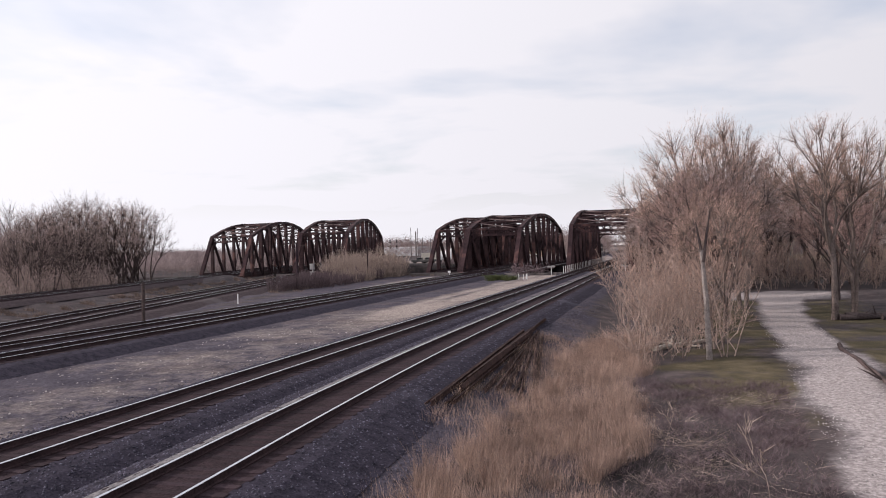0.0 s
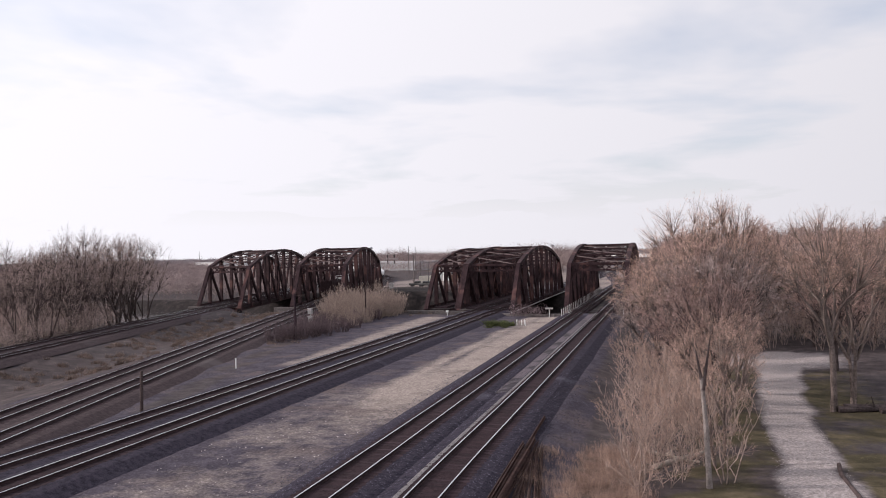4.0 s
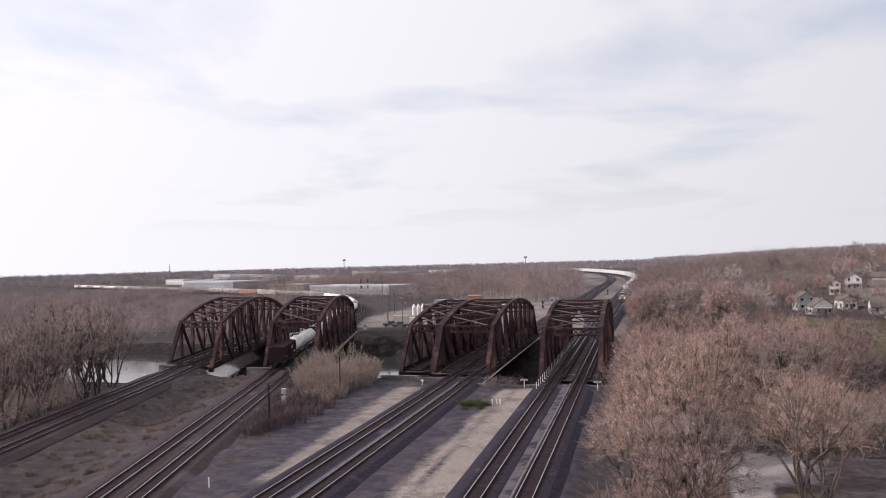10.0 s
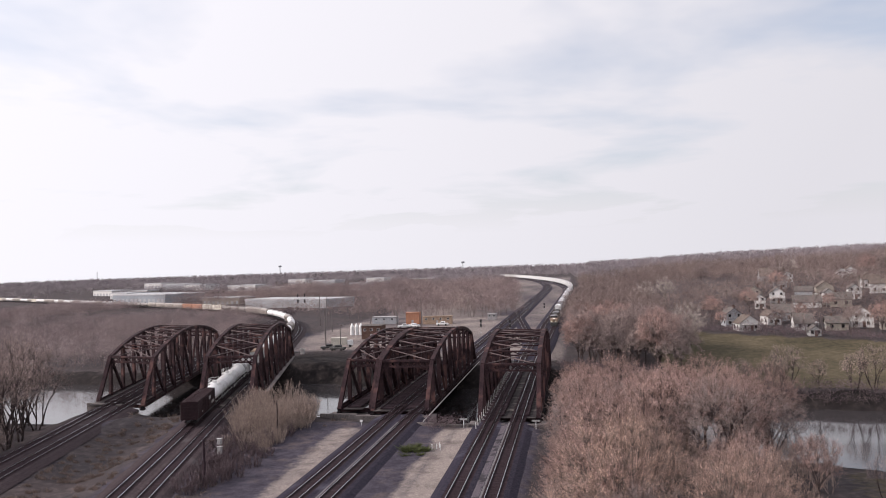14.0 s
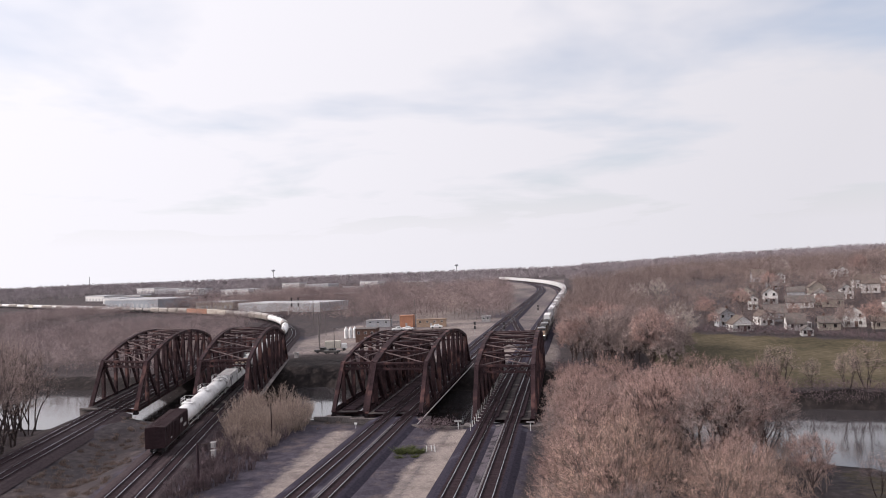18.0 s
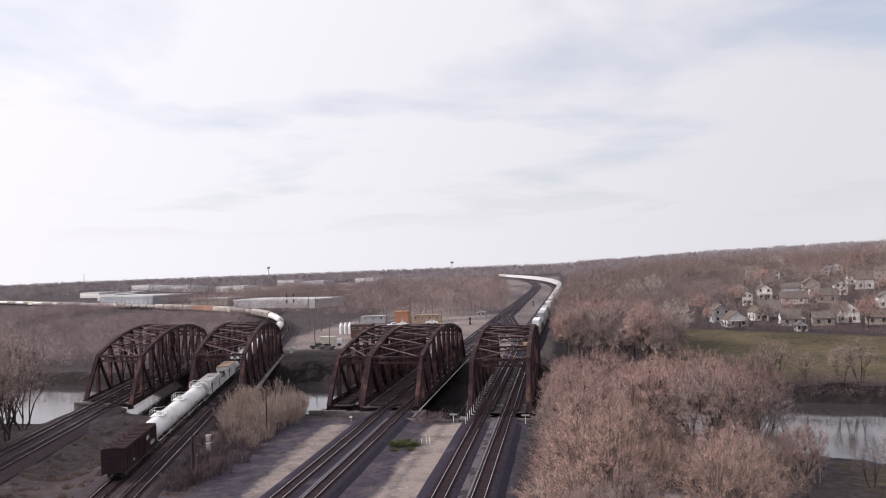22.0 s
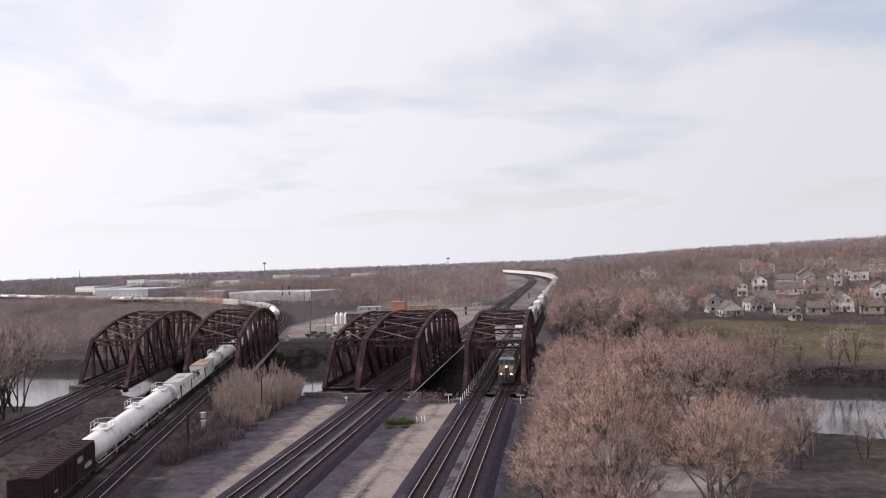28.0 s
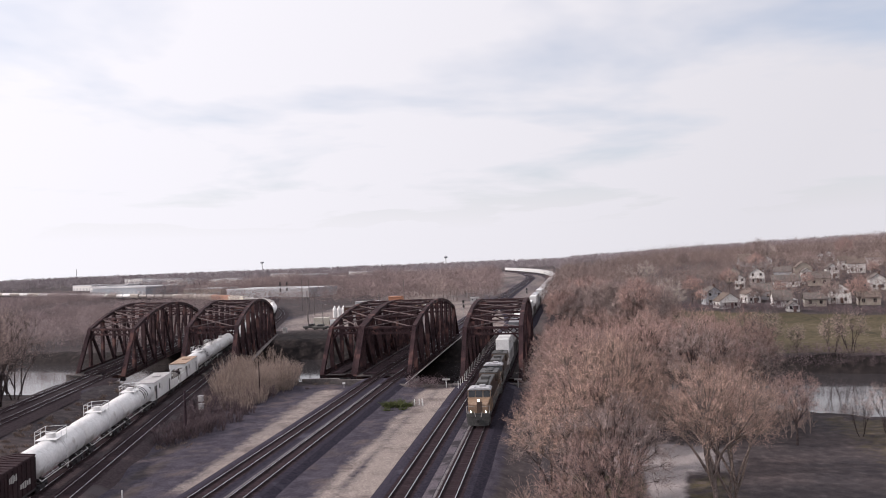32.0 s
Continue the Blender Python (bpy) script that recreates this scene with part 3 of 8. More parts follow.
def track(name, line, s0, s1, label, singles=None, gaps=(), ballast=True, bed=None):
    """Two rails, ties and their ballast. singles: stretch of s where every tie is a piece. gaps: stretches on bridges, with no ballast."""
    t = base(name, None, label, "railway track", "railway tracks")
    for side in (-1, 1):
        rail_line = line.shifted(side * GAUGE / 2)
        r = raw("rail", *strip(rail_line, RAIL_FOOT, s0, min(s1, rail_line.s[-1]), closed=True), M_RAIL, t)
        raw("rail_head", *strip(rail_line, [(-0.04, -0.006), (-0.028, 0.0), (0.028, 0.0), (0.04, -0.006)], s0, min(s1, rail_line.s[-1])), M_RAIL_TOP, r, "bright worn running surface")
    runs, at = [], s0
    for g0, g1 in sorted(gaps):
        runs.append((at, g0)); at = g1
    runs.append((at, s1))
    if ballast:
        for a, c in runs:
            if c - a > 1:
                raw("ballast", *strip(line, [(-3.3, -0.75), (-2.0, -0.27), (-1.5, -0.20), (-1.3, -0.195)], a, c, 8), bed or M_BALLAST, t)
                raw("ballast", *strip(line, [(1.3, -0.195), (1.5, -0.20), (2.0, -0.27), (3.3, -0.75)], a, c, 8), bed or M_BALLAST, t)
                raw("ballast", *strip(line, [(-1.3, -0.195), (-0.7, -0.182), (0.7, -0.182), (1.3, -0.195)], a, c, 8), M_BALLAST_RUST, t, "rust-stained stones between the rails")
    rng = random.Random(len(name))
    v, f = [], []
    s, count = s0 + 0.3, 0
    end = min(s1, s0 + 330.0)
    while s < end:
        p, q = line.at(s), line.at(min(s + 0.5, line.s[-1]))
        a = math.atan2(q[1] - p[1], q[0] - p[0]) - math.pi / 2 + rng.uniform(-0.01, 0.01)
        z = -0.175 - 0.085 + rng.uniform(-0.012, 0.006)
        off = rng.uniform(-0.05, 0.05)
        if singles and singles[0] <= s <= singles[1] and count < 300:
            o = new("tie", tie_mesh())
            o.parent = t
            o.matrix_basis = Matrix.LocRotScale((p[0] + off, p[1], z), Euler((0, 0, a)), None)
            count += 1
        else:
            i, ca, sa = len(v), math.cos(a), math.sin(a)
            for u, w in ((-1.37, -0.115), (1.37, -0.115), (1.37, 0.115), (-1.37, 0.115)):
                x, y = p[0] + off + u * ca - w * sa, p[1] + u * sa + w * ca
                v += [(x, y, z - 0.05), (x, y, z + 0.085)]
            f += [(i + 1, i + 3, i + 5, i + 7), (i, i + 2, i + 3, i + 1), (i + 4, i + 6, i + 7, i + 5), (i + 2, i + 4, i + 5, i + 3), (i + 6, i, i + 1, i + 7)]
        s += 0.52
    if v:
        tagged(raw("tie_row", v, f, M_TIE, t), kind="stuff")
    return t


far_turn = [(290, 0), (400, -2.0), (450, 12), (900, 12)]
LINE_E0 = Line(bend((0.0, -60.0), 0.0, far_turn)).shifted(-LANE_SPACING)


def spread_e(y):
    """How far the nearest main track swings away from its neighbour towards the camera."""
    u = np.clip((41.0 - np.asarray(y, float)) / 26.0, 0, None)
    return 0.68 * np.where(u < 1, u * u, 2 * u - 1)


LINE_E1 = Line([(float(spread_e(y)), float(y)) for y in range(-60, 42, 2)] + [tuple(p) for p in bend((0.0, -60.0), 0.0, far_turn) if p[1] > 42])
LINE_D1 = Line(bend((-19.8, -60.0), 0.0, [(200, 0.0), (560, -1.2), (600, 14), (900, 10)]))
LINE_D0 = LINE_D1.shifted(-3.95)
B_TURN = 15.63
LINE_B0 = Line(bend((-8.25, -50.0), B_TURN, [(374, 0), (270, 37), (700, 0), (700, -8)]))
LINE_B1 = LINE_B0.shifted(3.95)
A_TURN = 14.7
LINE_A1 = Line(bend((-68.5 + 0.262 * 142.0, -50.0), A_TURN, [(500, 0), (300, 14), (600, 0)]))
LINE_A0 = LINE_A1.shifted(-4.3)

# ---- truss bridges ----


# mottled deck plate, its grey darkened for the shade inside the trusses
M_DECK = surface("shaded_deck", (0.022, 0.019, 0.021), (0.056, 0.049, 0.050), 0.8, 0.9, 0.0, 0.3, 8, (0.12, 0.105, 0.098), 0.3, 0.6)


def bridge(name, hip_l, hip_r, turn, panels, panel, hip, crown, tracks, label, lanes, color=None):
    """A through truss. hip_l, hip_r: where the two near top corners stand; turn: degrees left of north; tracks: half width of the deck."""
    mat = color or M_STEEL
    root = base(name, Matrix.Translation(((hip_l[0] + hip_r[0]) / 2, (hip_l[1] + hip_r[1]) / 2, 0)), label, "railway bridge", "truss bridges over the river")
    o = Vector(root.matrix_basis.translation)
    d = Vector((-math.sin(radians(turn)), math.cos(radians(turn)), 0))
    low = -0.85
    half = panels / 2

    def top(i):
        u = abs(i - half) / (half - 1)
        return hip + (crown - hip) * (1 - u ** 2.0)

    def node(side, i, level):
        h = Vector((*(hip_l if side == 0 else hip_r), 0)) - o
        p = h + d * panel * (i - 1)
        return Vector((p.x, p.y, low if level == 0 else top(i)))

    def member(kind, a, b, w, h, upward=(0, 0, 1), web=0.0):
        bm = bmesh.new()
        beam(bm, a, b, w, h, upward, web)
        return part(kind, bm, mat, root)

    def laced(kind, a, b, w, h, side_way):
        """Two channels tied by lacing bars."""
        bm = bmesh.new()
        m, n = between(a, b, side_way)
        for sgn in (-1, 1):
            box(bm, (n, 0.05, h), m @ Matrix.Translation((0, sgn * (w / 2 - 0.025), 0)))
            for e in (-1, 1):
                box(bm, (n, 0.10, 0.03), m @ Matrix.Translation((0, sgn * (w / 2 - 0.10), e * (h / 2 - 0.015))))
        k = max(3, int(n / 0.55))
        for j in range(k):
            x0, x1 = -n / 2 + n * j / k, -n / 2 + n * (j + 1) / k
            sgn = 1 if j % 2 else -1
            for e in (-1, 1):
                beam(bm, m @ Vector((x0, -sgn * (w / 2 - 0.05), e * (h / 2 - 0.02))), m @ Vector((x1, sgn * (w / 2 - 0.05), e * (h / 2 - 0.02))), 0.07, 0.02, m.col[2].xyz)
        return part(kind, bm, mat, root)

    across = (node(1, 1, 0) - node(0, 1, 0)).normalized()
    for side in (0, 1):
        member("end_post", node(side, 0, 0), node(side, 1, 1), 0.80, 0.72, d)
        member("end_post", node(side, panels, 0), node(side, panels - 1, 1), 0.80, 0.72, d)
        for i in range(1, panels - 1):
            member("top_chord", node(side, i, 1), node(side, i + 1, 1), 0.80, 0.66)
        for i in range(panels):
            member("bottom_chord", node(side, i, 0), node(side, i + 1, 0), 0.55, 0.75, web=0.14)
        for i in range(panels):
            member("side_plate", node(side, i, 0) + Vector((0, 0, 0.62)), node(side, i + 1, 0) + Vector((0, 0, 0.62)), 0.10, 0.5)
        for i in range(1, panels):
            laced("vertical", node(side, i, 0), node(side, i, 1), 0.54 if i == 1 else 0.48, 0.78, across)
        for i in range(1, panels - 1):
            if i < half:
                a, b = node(side, i, 1), node(side, i + 1, 0)
                member("diagonal", a, b, 0.44, 0.66, d)
                if i + 1 > half - 1.2:
                    member("counter_brace", node(side, i, 0), node(side, i + 1, 1), 0.16, 0.16, d)
            else:
                a, b = node(side, i, 0), node(side, i + 1, 1)
                member("diagonal", a, b, 0.44, 0.66, d)
    # portals and sway frames
    for i, deep in [(1, 1.15), (panels - 1, 1.15)] + [(j, 0.75) for j in range(2, panels - 1)]:
        a, b = node(0, i, 1), node(1, i, 1)
        n = (b - a).length
        x = (b - a).normalized()
        bm = bmesh.new()
        beam(bm, a + Vector((0, 0, 0.05)), b + Vector((0, 0, 0.05)), 0.5, 0.42 if deep > 1 else 0.28)
        lo_a, lo_b = a - Vector((0, 0, deep)), b - Vector((0, 0, deep))
        beam(bm, lo_a, lo_b, 0.40, 0.34 if deep > 1 else 0.24)
        k = 8 if deep > 1 else 6
        for j in range(k):
            for e in (0, 1):
                p0 = (a if (j + e) % 2 else lo_a) + x * n * j / k
                p1 = (lo_a if (j + e) % 2 else a) + x * n * (j + 1) / k
                if e == 0 or deep > 1:
                    beam(bm, p0, p1, 0.16, 0.2)
        if i in (1, panels - 1):
            # corner brackets under the portal
            for q, s in ((lo_a, 1), (lo_b, -1)):
                beam(bm, q + x * s * 1.5, q - Vector((0, 0, 1.3)) + x * s * 0.2, 0.3, 0.34)
                beam(bm, q + x * s * 0.8, q - Vector((0, 0, 0.7)) + x * s * 0.2, 0.14, 0.14)
        part("portal_frame" if i in (1, panels - 1) else "sway_frame", bm, mat, root)
    for i in range(1, panels - 1):
        for p0, p1 in ((node(0, i, 1), node(1, i + 1, 1)), (node(1, i, 1), node(0, i + 1, 1))):
            # top laterals get the steel with sky light in its colour
            brace = member("lateral_brace", p0, p1, 0.17, 0.17)
            brace.data.materials[0] = M_STEEL_SKYLIT
    # floor
    for i in range(panels + 1):
        member("floor_beam", node(0, i, 0) + Vector((0, 0, 0.0)), node(1, i, 0), 0.35, 0.75, web=0.06)
    for ln in lanes:
        for u in (-0.9, 0.9):
            mid0 = (node(0, 0, 0) + node(1, 0, 0)) / 2 + across * (ln + u)
            mid1 = (node(0, panels, 0) + node(1, panels, 0)) / 2 + across * (ln + u)
            member("stringer", mid0 + Vector((0, 0, 0.15)), mid1 + Vector((0, 0, 0.15)), 0.30, 0.55)
    # deck plate under the ties
    bm = bmesh.new()
    p0, p1 = (node(0, 0, 0) + node(1, 0, 0)) / 2, (node(0, panels, 0) + node(1, panels, 0)) / 2
    beam(bm, p0 - d * 1.5 + Vector((0, 0, 0.36)), p1 + d * 1.5 + Vector((0, 0, 0.36)), (node(1, 1, 0) - node(0, 1, 0)).length * (0.90 if len(lanes) > 1 else 0.6), 0.08)
    part("deck_plate", bm, M_DECK, root)
    # deck: ties close together with guard timbers, and a walkway plank
    length = panel * panels
    vs, fs = [], []
    start = (node(0, 0, 0) + node(1, 0, 0)) / 2
    right = Vector((d.y, -d.x, 0))
    skew = right.dot(across)
    for ln in lanes:
        n = int(length / 0.45)
        for j in range(n):
            c = start + d * (j + 0.5) * length / n + across * (ln / max(skew, 0.5)) + Vector((0, 0, 0.58))
            i = len(vs)
            for u, w in ((-1.5, -0.12), (1.5, -0.12), (1.5, 0.12), (-1.5, 0.12)):
                p = c + right * u + d * w
                vs += [(p.x, p.y, p.z - 0.13), (p.x, p.y, p.z + 0.095)]
            fs += [(i + 1, i + 3, i + 5, i + 7), (i, i + 2, i + 3, i + 1), (i + 4, i + 6, i + 7, i + 5), (i + 2, i + 4, i + 5, i + 3), (i + 6, i, i + 1, i + 7), (i, i + 6, i + 4, i + 2)]
    tagged(raw("deck_tie_row", vs, fs, M_TIE, root), kind="stuff")
    for ln in lanes:
        for u in (-1.25, 1.25):
            p = start + across * (ln / max(skew, 0.5)) + right * u + Vector((0, 0, 0.74))
            bm = bmesh.new()
            beam(bm, p, p + d * length, 0.16, 0.14)
            part("guard_timber", bm, M_TIE, root)
    # bearings
    for side in (0, 1):
        for i in (0, panels):
            bm = bmesh.new()
            p = node(side, i, 0)
            box(bm, (0.9, 0.9, 0.45), Matrix.Translation(p - Vector((0, 0, 0.55))))
            box(bm, (0.55, 0.7, 0.4), Matrix.Translation(p - Vector((0, 0, 0.2))))
            part("bearing", bm, M_STEEL_DARK, root)
    return root


def abutment(p0, p1, deep, toward, label, top=-1.6, back=0.0):
    """A concrete block whose face runs from p0 to p1; toward: which way the back goes."""
    a, b = Vector((*p0, 0)), Vector((*p1, 0))
    x = (b - a).normalized()
    t = Vector((*toward, 0)).normalized()
    bm = bmesh.new()
    n = (b - a).length
    m = Matrix((x, t, Vector((0, 0, 1)))).transposed().to_4x4()
    m.translation = (a + b) / 2 + t * deep / 2
    box(bm, (n, deep, 8.6 + top), m @ Matrix.Translation((0, 0, -8.6 + (8.6 + top) / 2)), 0.06)
    box(bm, (n + 0.3, deep * 0.3, 0.35), m @ Matrix.Translation((0, -deep * 0.35, top - 0.1)), 0.03)
    # ballast wall at the back
    box(bm, (n, 0.6, -0.45 - top + 0.4), m @ Matrix.Translation((0, deep / 2 - 0.3, (-0.45 + top) / 2)), 0.03)
    ob = part("abutment", bm, M_CONCRETE, None)
    return tagged(ob, label, "bridge abutment", "bridge abutments")


HIP, CROWN = 8.0, 11.75
bridge("truss_bridge", (-7.3, 147.6), (3.45, 147.0), 0.0, 10, 7.0, HIP, CROWN, 5, "rust-brown riveted steel through truss bridge carrying two tracks", (-2.36, 2.21))
bridge("truss_bridge", (-29.2, 154.6), (-18.4, 154.2), 0.0, 10, 7.6, HIP, CROWN, 5, "dark rust-brown steel through truss bridge carrying two tracks", (-2.4, 2.2))
bridge("truss_bridge", (-36.6, 156.6), (-30.1, 156.4), 0.0, 10, 7.6, HIP, CROWN - 0.2, 3, "narrow rusted truss bridge with an unused deck", (0.0,))
bridge("truss_bridge", (-71.0, 161.6), (-59.4, 161.2), 15.0, 10, 9.2, HIP + 0.5, CROWN + 0.9, 5, "dark rust-brown steel truss bridge with a freight train on it", (-2.3, 2.3))
bridge("truss_bridge", (-97.1, 165.4), (-84.0, 161.6), A_TURN, 10, 8.8, HIP + 0.5, CROWN + 0.9, 5, "rust-brown steel truss bridge over the river beside the woods", (-2.3, 2.3))

for p0, p1 in (((-9.0, 141.6), (5.2, 141.2)), ((-30.6, 148.8), (-16.8, 148.4)), ((-38.2, 150.6), (-30.8, 150.4)), ((-72.0, 155.0), (-57.0, 155.0)), ((-95.6, 158.0), (-84.0, 155.2))):
    abutment(p0, p1, 9.0 if p0[0] > -60 else 4.0, (0, -1), "weathered grey concrete abutment on the near river bank", -1.6 if p0[0] > -60 else -2.1)
for p0, p1 in (((-9.0, 210.0), (5.2, 210.0)), ((-30.6, 222.0), (-16.8, 222.0)), ((-38.2, 224.0), (-30.8, 224.0)), ((-96.0, 241.0), (-80.5, 241.0)), ((-122.0, 242.0), (-105.5, 238.0))):
    abutment(p0, p1, 8.0, (0, 1), "weathered grey concrete abutment on the far river bank")


def gaps_y(line, y0, y1):
    return (line.s_at_y(y0), line.s_at_y(y1))


track("railway_track", LINE_E1, 0, 2000, "straight main track on dark ballast leading onto a truss bridge", (52, 200), [gaps_y(LINE_E1, 134, 217)])
track("railway_track", LINE_E0, 0, 2000, "straight main track on dark ballast leading onto a truss bridge", None, [gaps_y(LINE_E0, 134, 217)])
track("railway_track", LINE_D1, 0, 1700, "worn pair track crossing the grey gravel yard", None, [gaps_y(LINE_D1, 141, 228)])
track("railway_track", LINE_D0, 0, 1700, "worn pair track crossing the grey gravel yard", None, [gaps_y(LINE_D0, 141, 228)])
track("railway_track", LINE_B0, 40, 1800, "track with a slow freight train, curving away beyond the river", None, [gaps_y(LINE_B0, 147, 248)], bed=M_BALLAST_BROWN)
track("railway_track", LINE_B1, 40, 1800, "empty track beside the freight train", None, [gaps_y(LINE_B1, 147, 248)], bed=M_BALLAST_BROWN)
track("railway_track", LINE_A0, 40, 1200, "outer track beside the woods", None, [gaps_y(LINE_A0, 150, 245)], bed=M_BALLAST_BROWN)
track("railway_track", LINE_A1, 40, 1200, "outer track beside the woods", None, [gaps_y(LINE_A1, 148, 243)], bed=M_BALLAST_BROWN)
LINE_X = Line([(-4.57, 262.0), (-6.0, 282.0), (-17.0, 385.0), (-18.4, 410.0)])
track("railway_track", LINE_X, 0, LINE_X.s[-1], "crossover track joining two main lines")

_bed = base("ballast_band", None, "pale dusty ballast between the two main tracks", "ballast", "ballast bands")
raw("stone_band", *strip(LINE_E1, [(-2.95, -0.42), (-2.5, -0.315), (-2.0, -0.258), (-1.5, -0.192)], LINE_E1.s_at_y(58), LINE_E1.s_at_y(134), 6), M_BALLAST_DUST, _bed)
# band of fresher stone along the inner side of the near main track
for _ln in (LINE_E1, LINE_D1):
    _bed = base("ballast_band", None, "narrow band of pale fresh ballast beside a rail", "ballast", "ballast bands")
    raw("stone_band", *strip(_ln, [(-1.44, -0.200), (-1.38, -0.180), (-1.24, -0.168), (-1.16, -0.178)], 10, _ln.s_at_y(134), 6), M_BALLAST_PALE, _bed)

# ---- trains; a car's y runs along the track, its front towards -y, z from the rail ----
MOVERS = []
M_TANK = surface("white_tank_paint", (0.58, 0.57, 0.57), (0.78, 0.77, 0.77), 0.35, 0.4, 0.0, 0.03, 10, (0.36, 0.33, 0.31), 0.45, 0.66)
M_TANK_GREY = surface("soiled_tank_paint", (0.12, 0.105, 0.10), (0.30, 0.28, 0.27), 0.35, 0.5, 0.0, 0.03, 10, (0.07, 0.058, 0.052), 0.4, 0.62)
M_HOPPER = surface("pale_hopper_paint", (0.22, 0.195, 0.175), (0.36, 0.325, 0.295), 0.3, 0.55, 0.0, 0.05, 8, (0.35, 0.30, 0.27), 0.4, 0.65)
M_ORANGE = surface("faded_orange_paint", (0.30, 0.13, 0.075), (0.46, 0.22, 0.13), 0.3, 0.6, 0.0, 0.05, 8)
M_CREAM = surface("cream_car_paint", (0.46, 0.42, 0.36), (0.64, 0.60, 0.53), 0.3, 0.6, 0.0, 0.05, 8)
M_ROOF_TAN = surface("rusty_tan_roof", (0.24, 0.17, 0.125), (0.42, 0.31, 0.235), 0.7, 0.7, 0.0, 0.1, 8)
M_ROOF_GREY = surface("grey_roof", (0.26, 0.25, 0.25), (0.44, 0.42, 0.42), 0.6, 0.6, 0.0, 0.1, 8)
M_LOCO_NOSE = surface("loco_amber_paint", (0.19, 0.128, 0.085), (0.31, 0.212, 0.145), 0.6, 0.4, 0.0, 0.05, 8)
# mottled brown, much darker than the amber nose
M_LOCO_SIDE = surface("loco_brown_side", (0.055, 0.035, 0.027), (0.11, 0.070, 0.052), 0.5, 0.5, 0.0, 0.05, 8, (0.06, 0.045, 0.035), 0.4, 0.55)
M_LOCO_ROOF = surface("loco_grey_roof", (0.26, 0.26, 0.28), (0.44, 0.44, 0.46), 0.8, 0.5, 0.0, 0.05, 8)
M_LOCO_DARK = surface("loco_dark_deck", (0.03, 0.03, 0.032), (0.075, 0.072, 0.07), 0.8, 0.6, 0.0, 0.1, 8)
M_MARK = surface("faded_white_mark", (0.34, 0.32, 0.31), (0.52, 0.50, 0.49), 2.0, 0.7, 0.0, 0.0)


def lamp_glow(name, strength):
    m = bpy.data.materials.new(name)
    m.use_nodes = True
    b = m.node_tree.nodes["Principled BSDF"]
    b.inputs["Base Color"].default_value = (1, 0.93, 0.8, 1)
    b.inputs["Emission Color"].default_value = (1, 0.86, 0.68, 1)
    b.inputs["Emission Strength"].default_value = strength
    return m


M_HEADLIGHT = lamp_glow("headlight_glow", 14.0)


def wheel_mesh():
    bm = bmesh.new()
    rod(bm, (-0.07, 0, 0), (0.07, 0, 0), 0.42, sides=16)
    rod(bm, (-0.10, 0, 0), (0.10, 0, 0), 0.12, sides=8)
    me = bpy.data.meshes.new("wheel")
    bm.to_mesh(me); bm.free()
    me.materials.append(M_BLACK)
    return me


WHEEL = wheel_mesh()


def truck_under(car, y, axles=(-0.87, 0.87)):
    bm = bmesh.new()
    for sx in (-1, 1):
        box(bm, (0.14, axles[-1] - axles[0] + 0.7, 0.22), Matrix.Translation((sx * 1.0, 0, 0.62)), 0.02)
        box(bm, (0.16, 0.9, 0.40), Matrix.Translation((sx * 1.0, 0, 0.46)), 0.02)
        for a in axles:
            box(bm, (0.24, 0.30, 0.30), Matrix.Translation((sx * 1.04, a, 0.46)), 0.03)
    box(bm, (2.1, 0.5, 0.3), Matrix.Translation((0, 0, 0.62)))
    for a in axles:
        rod(bm, (-0.95, a, 0.42), (0.95, a, 0.42), 0.08)
    t = part("truck", bm, M_BLACK, car)
    t.location = (0, y, 0)
    for a in axles:
        for sx in (-1, 1):
            w = new("wheel", WHEEL)
            w.parent = t
            w.location = (sx * 0.76, a, 0.42)
    return t


def couplers(car, half):
    for s in (-1, 1):
        bm = bmesh.new()
        box(bm, (0.28, 0.75, 0.26), Matrix.Translation((0, s * (half - 0.3), 0.84)))
        box(bm, (0.36, 0.22, 0.36), Matrix.Translation((0, s * (half + 0.02), 0.84)), 0.05)
        part("coupler", bm, M_BLACK, car)


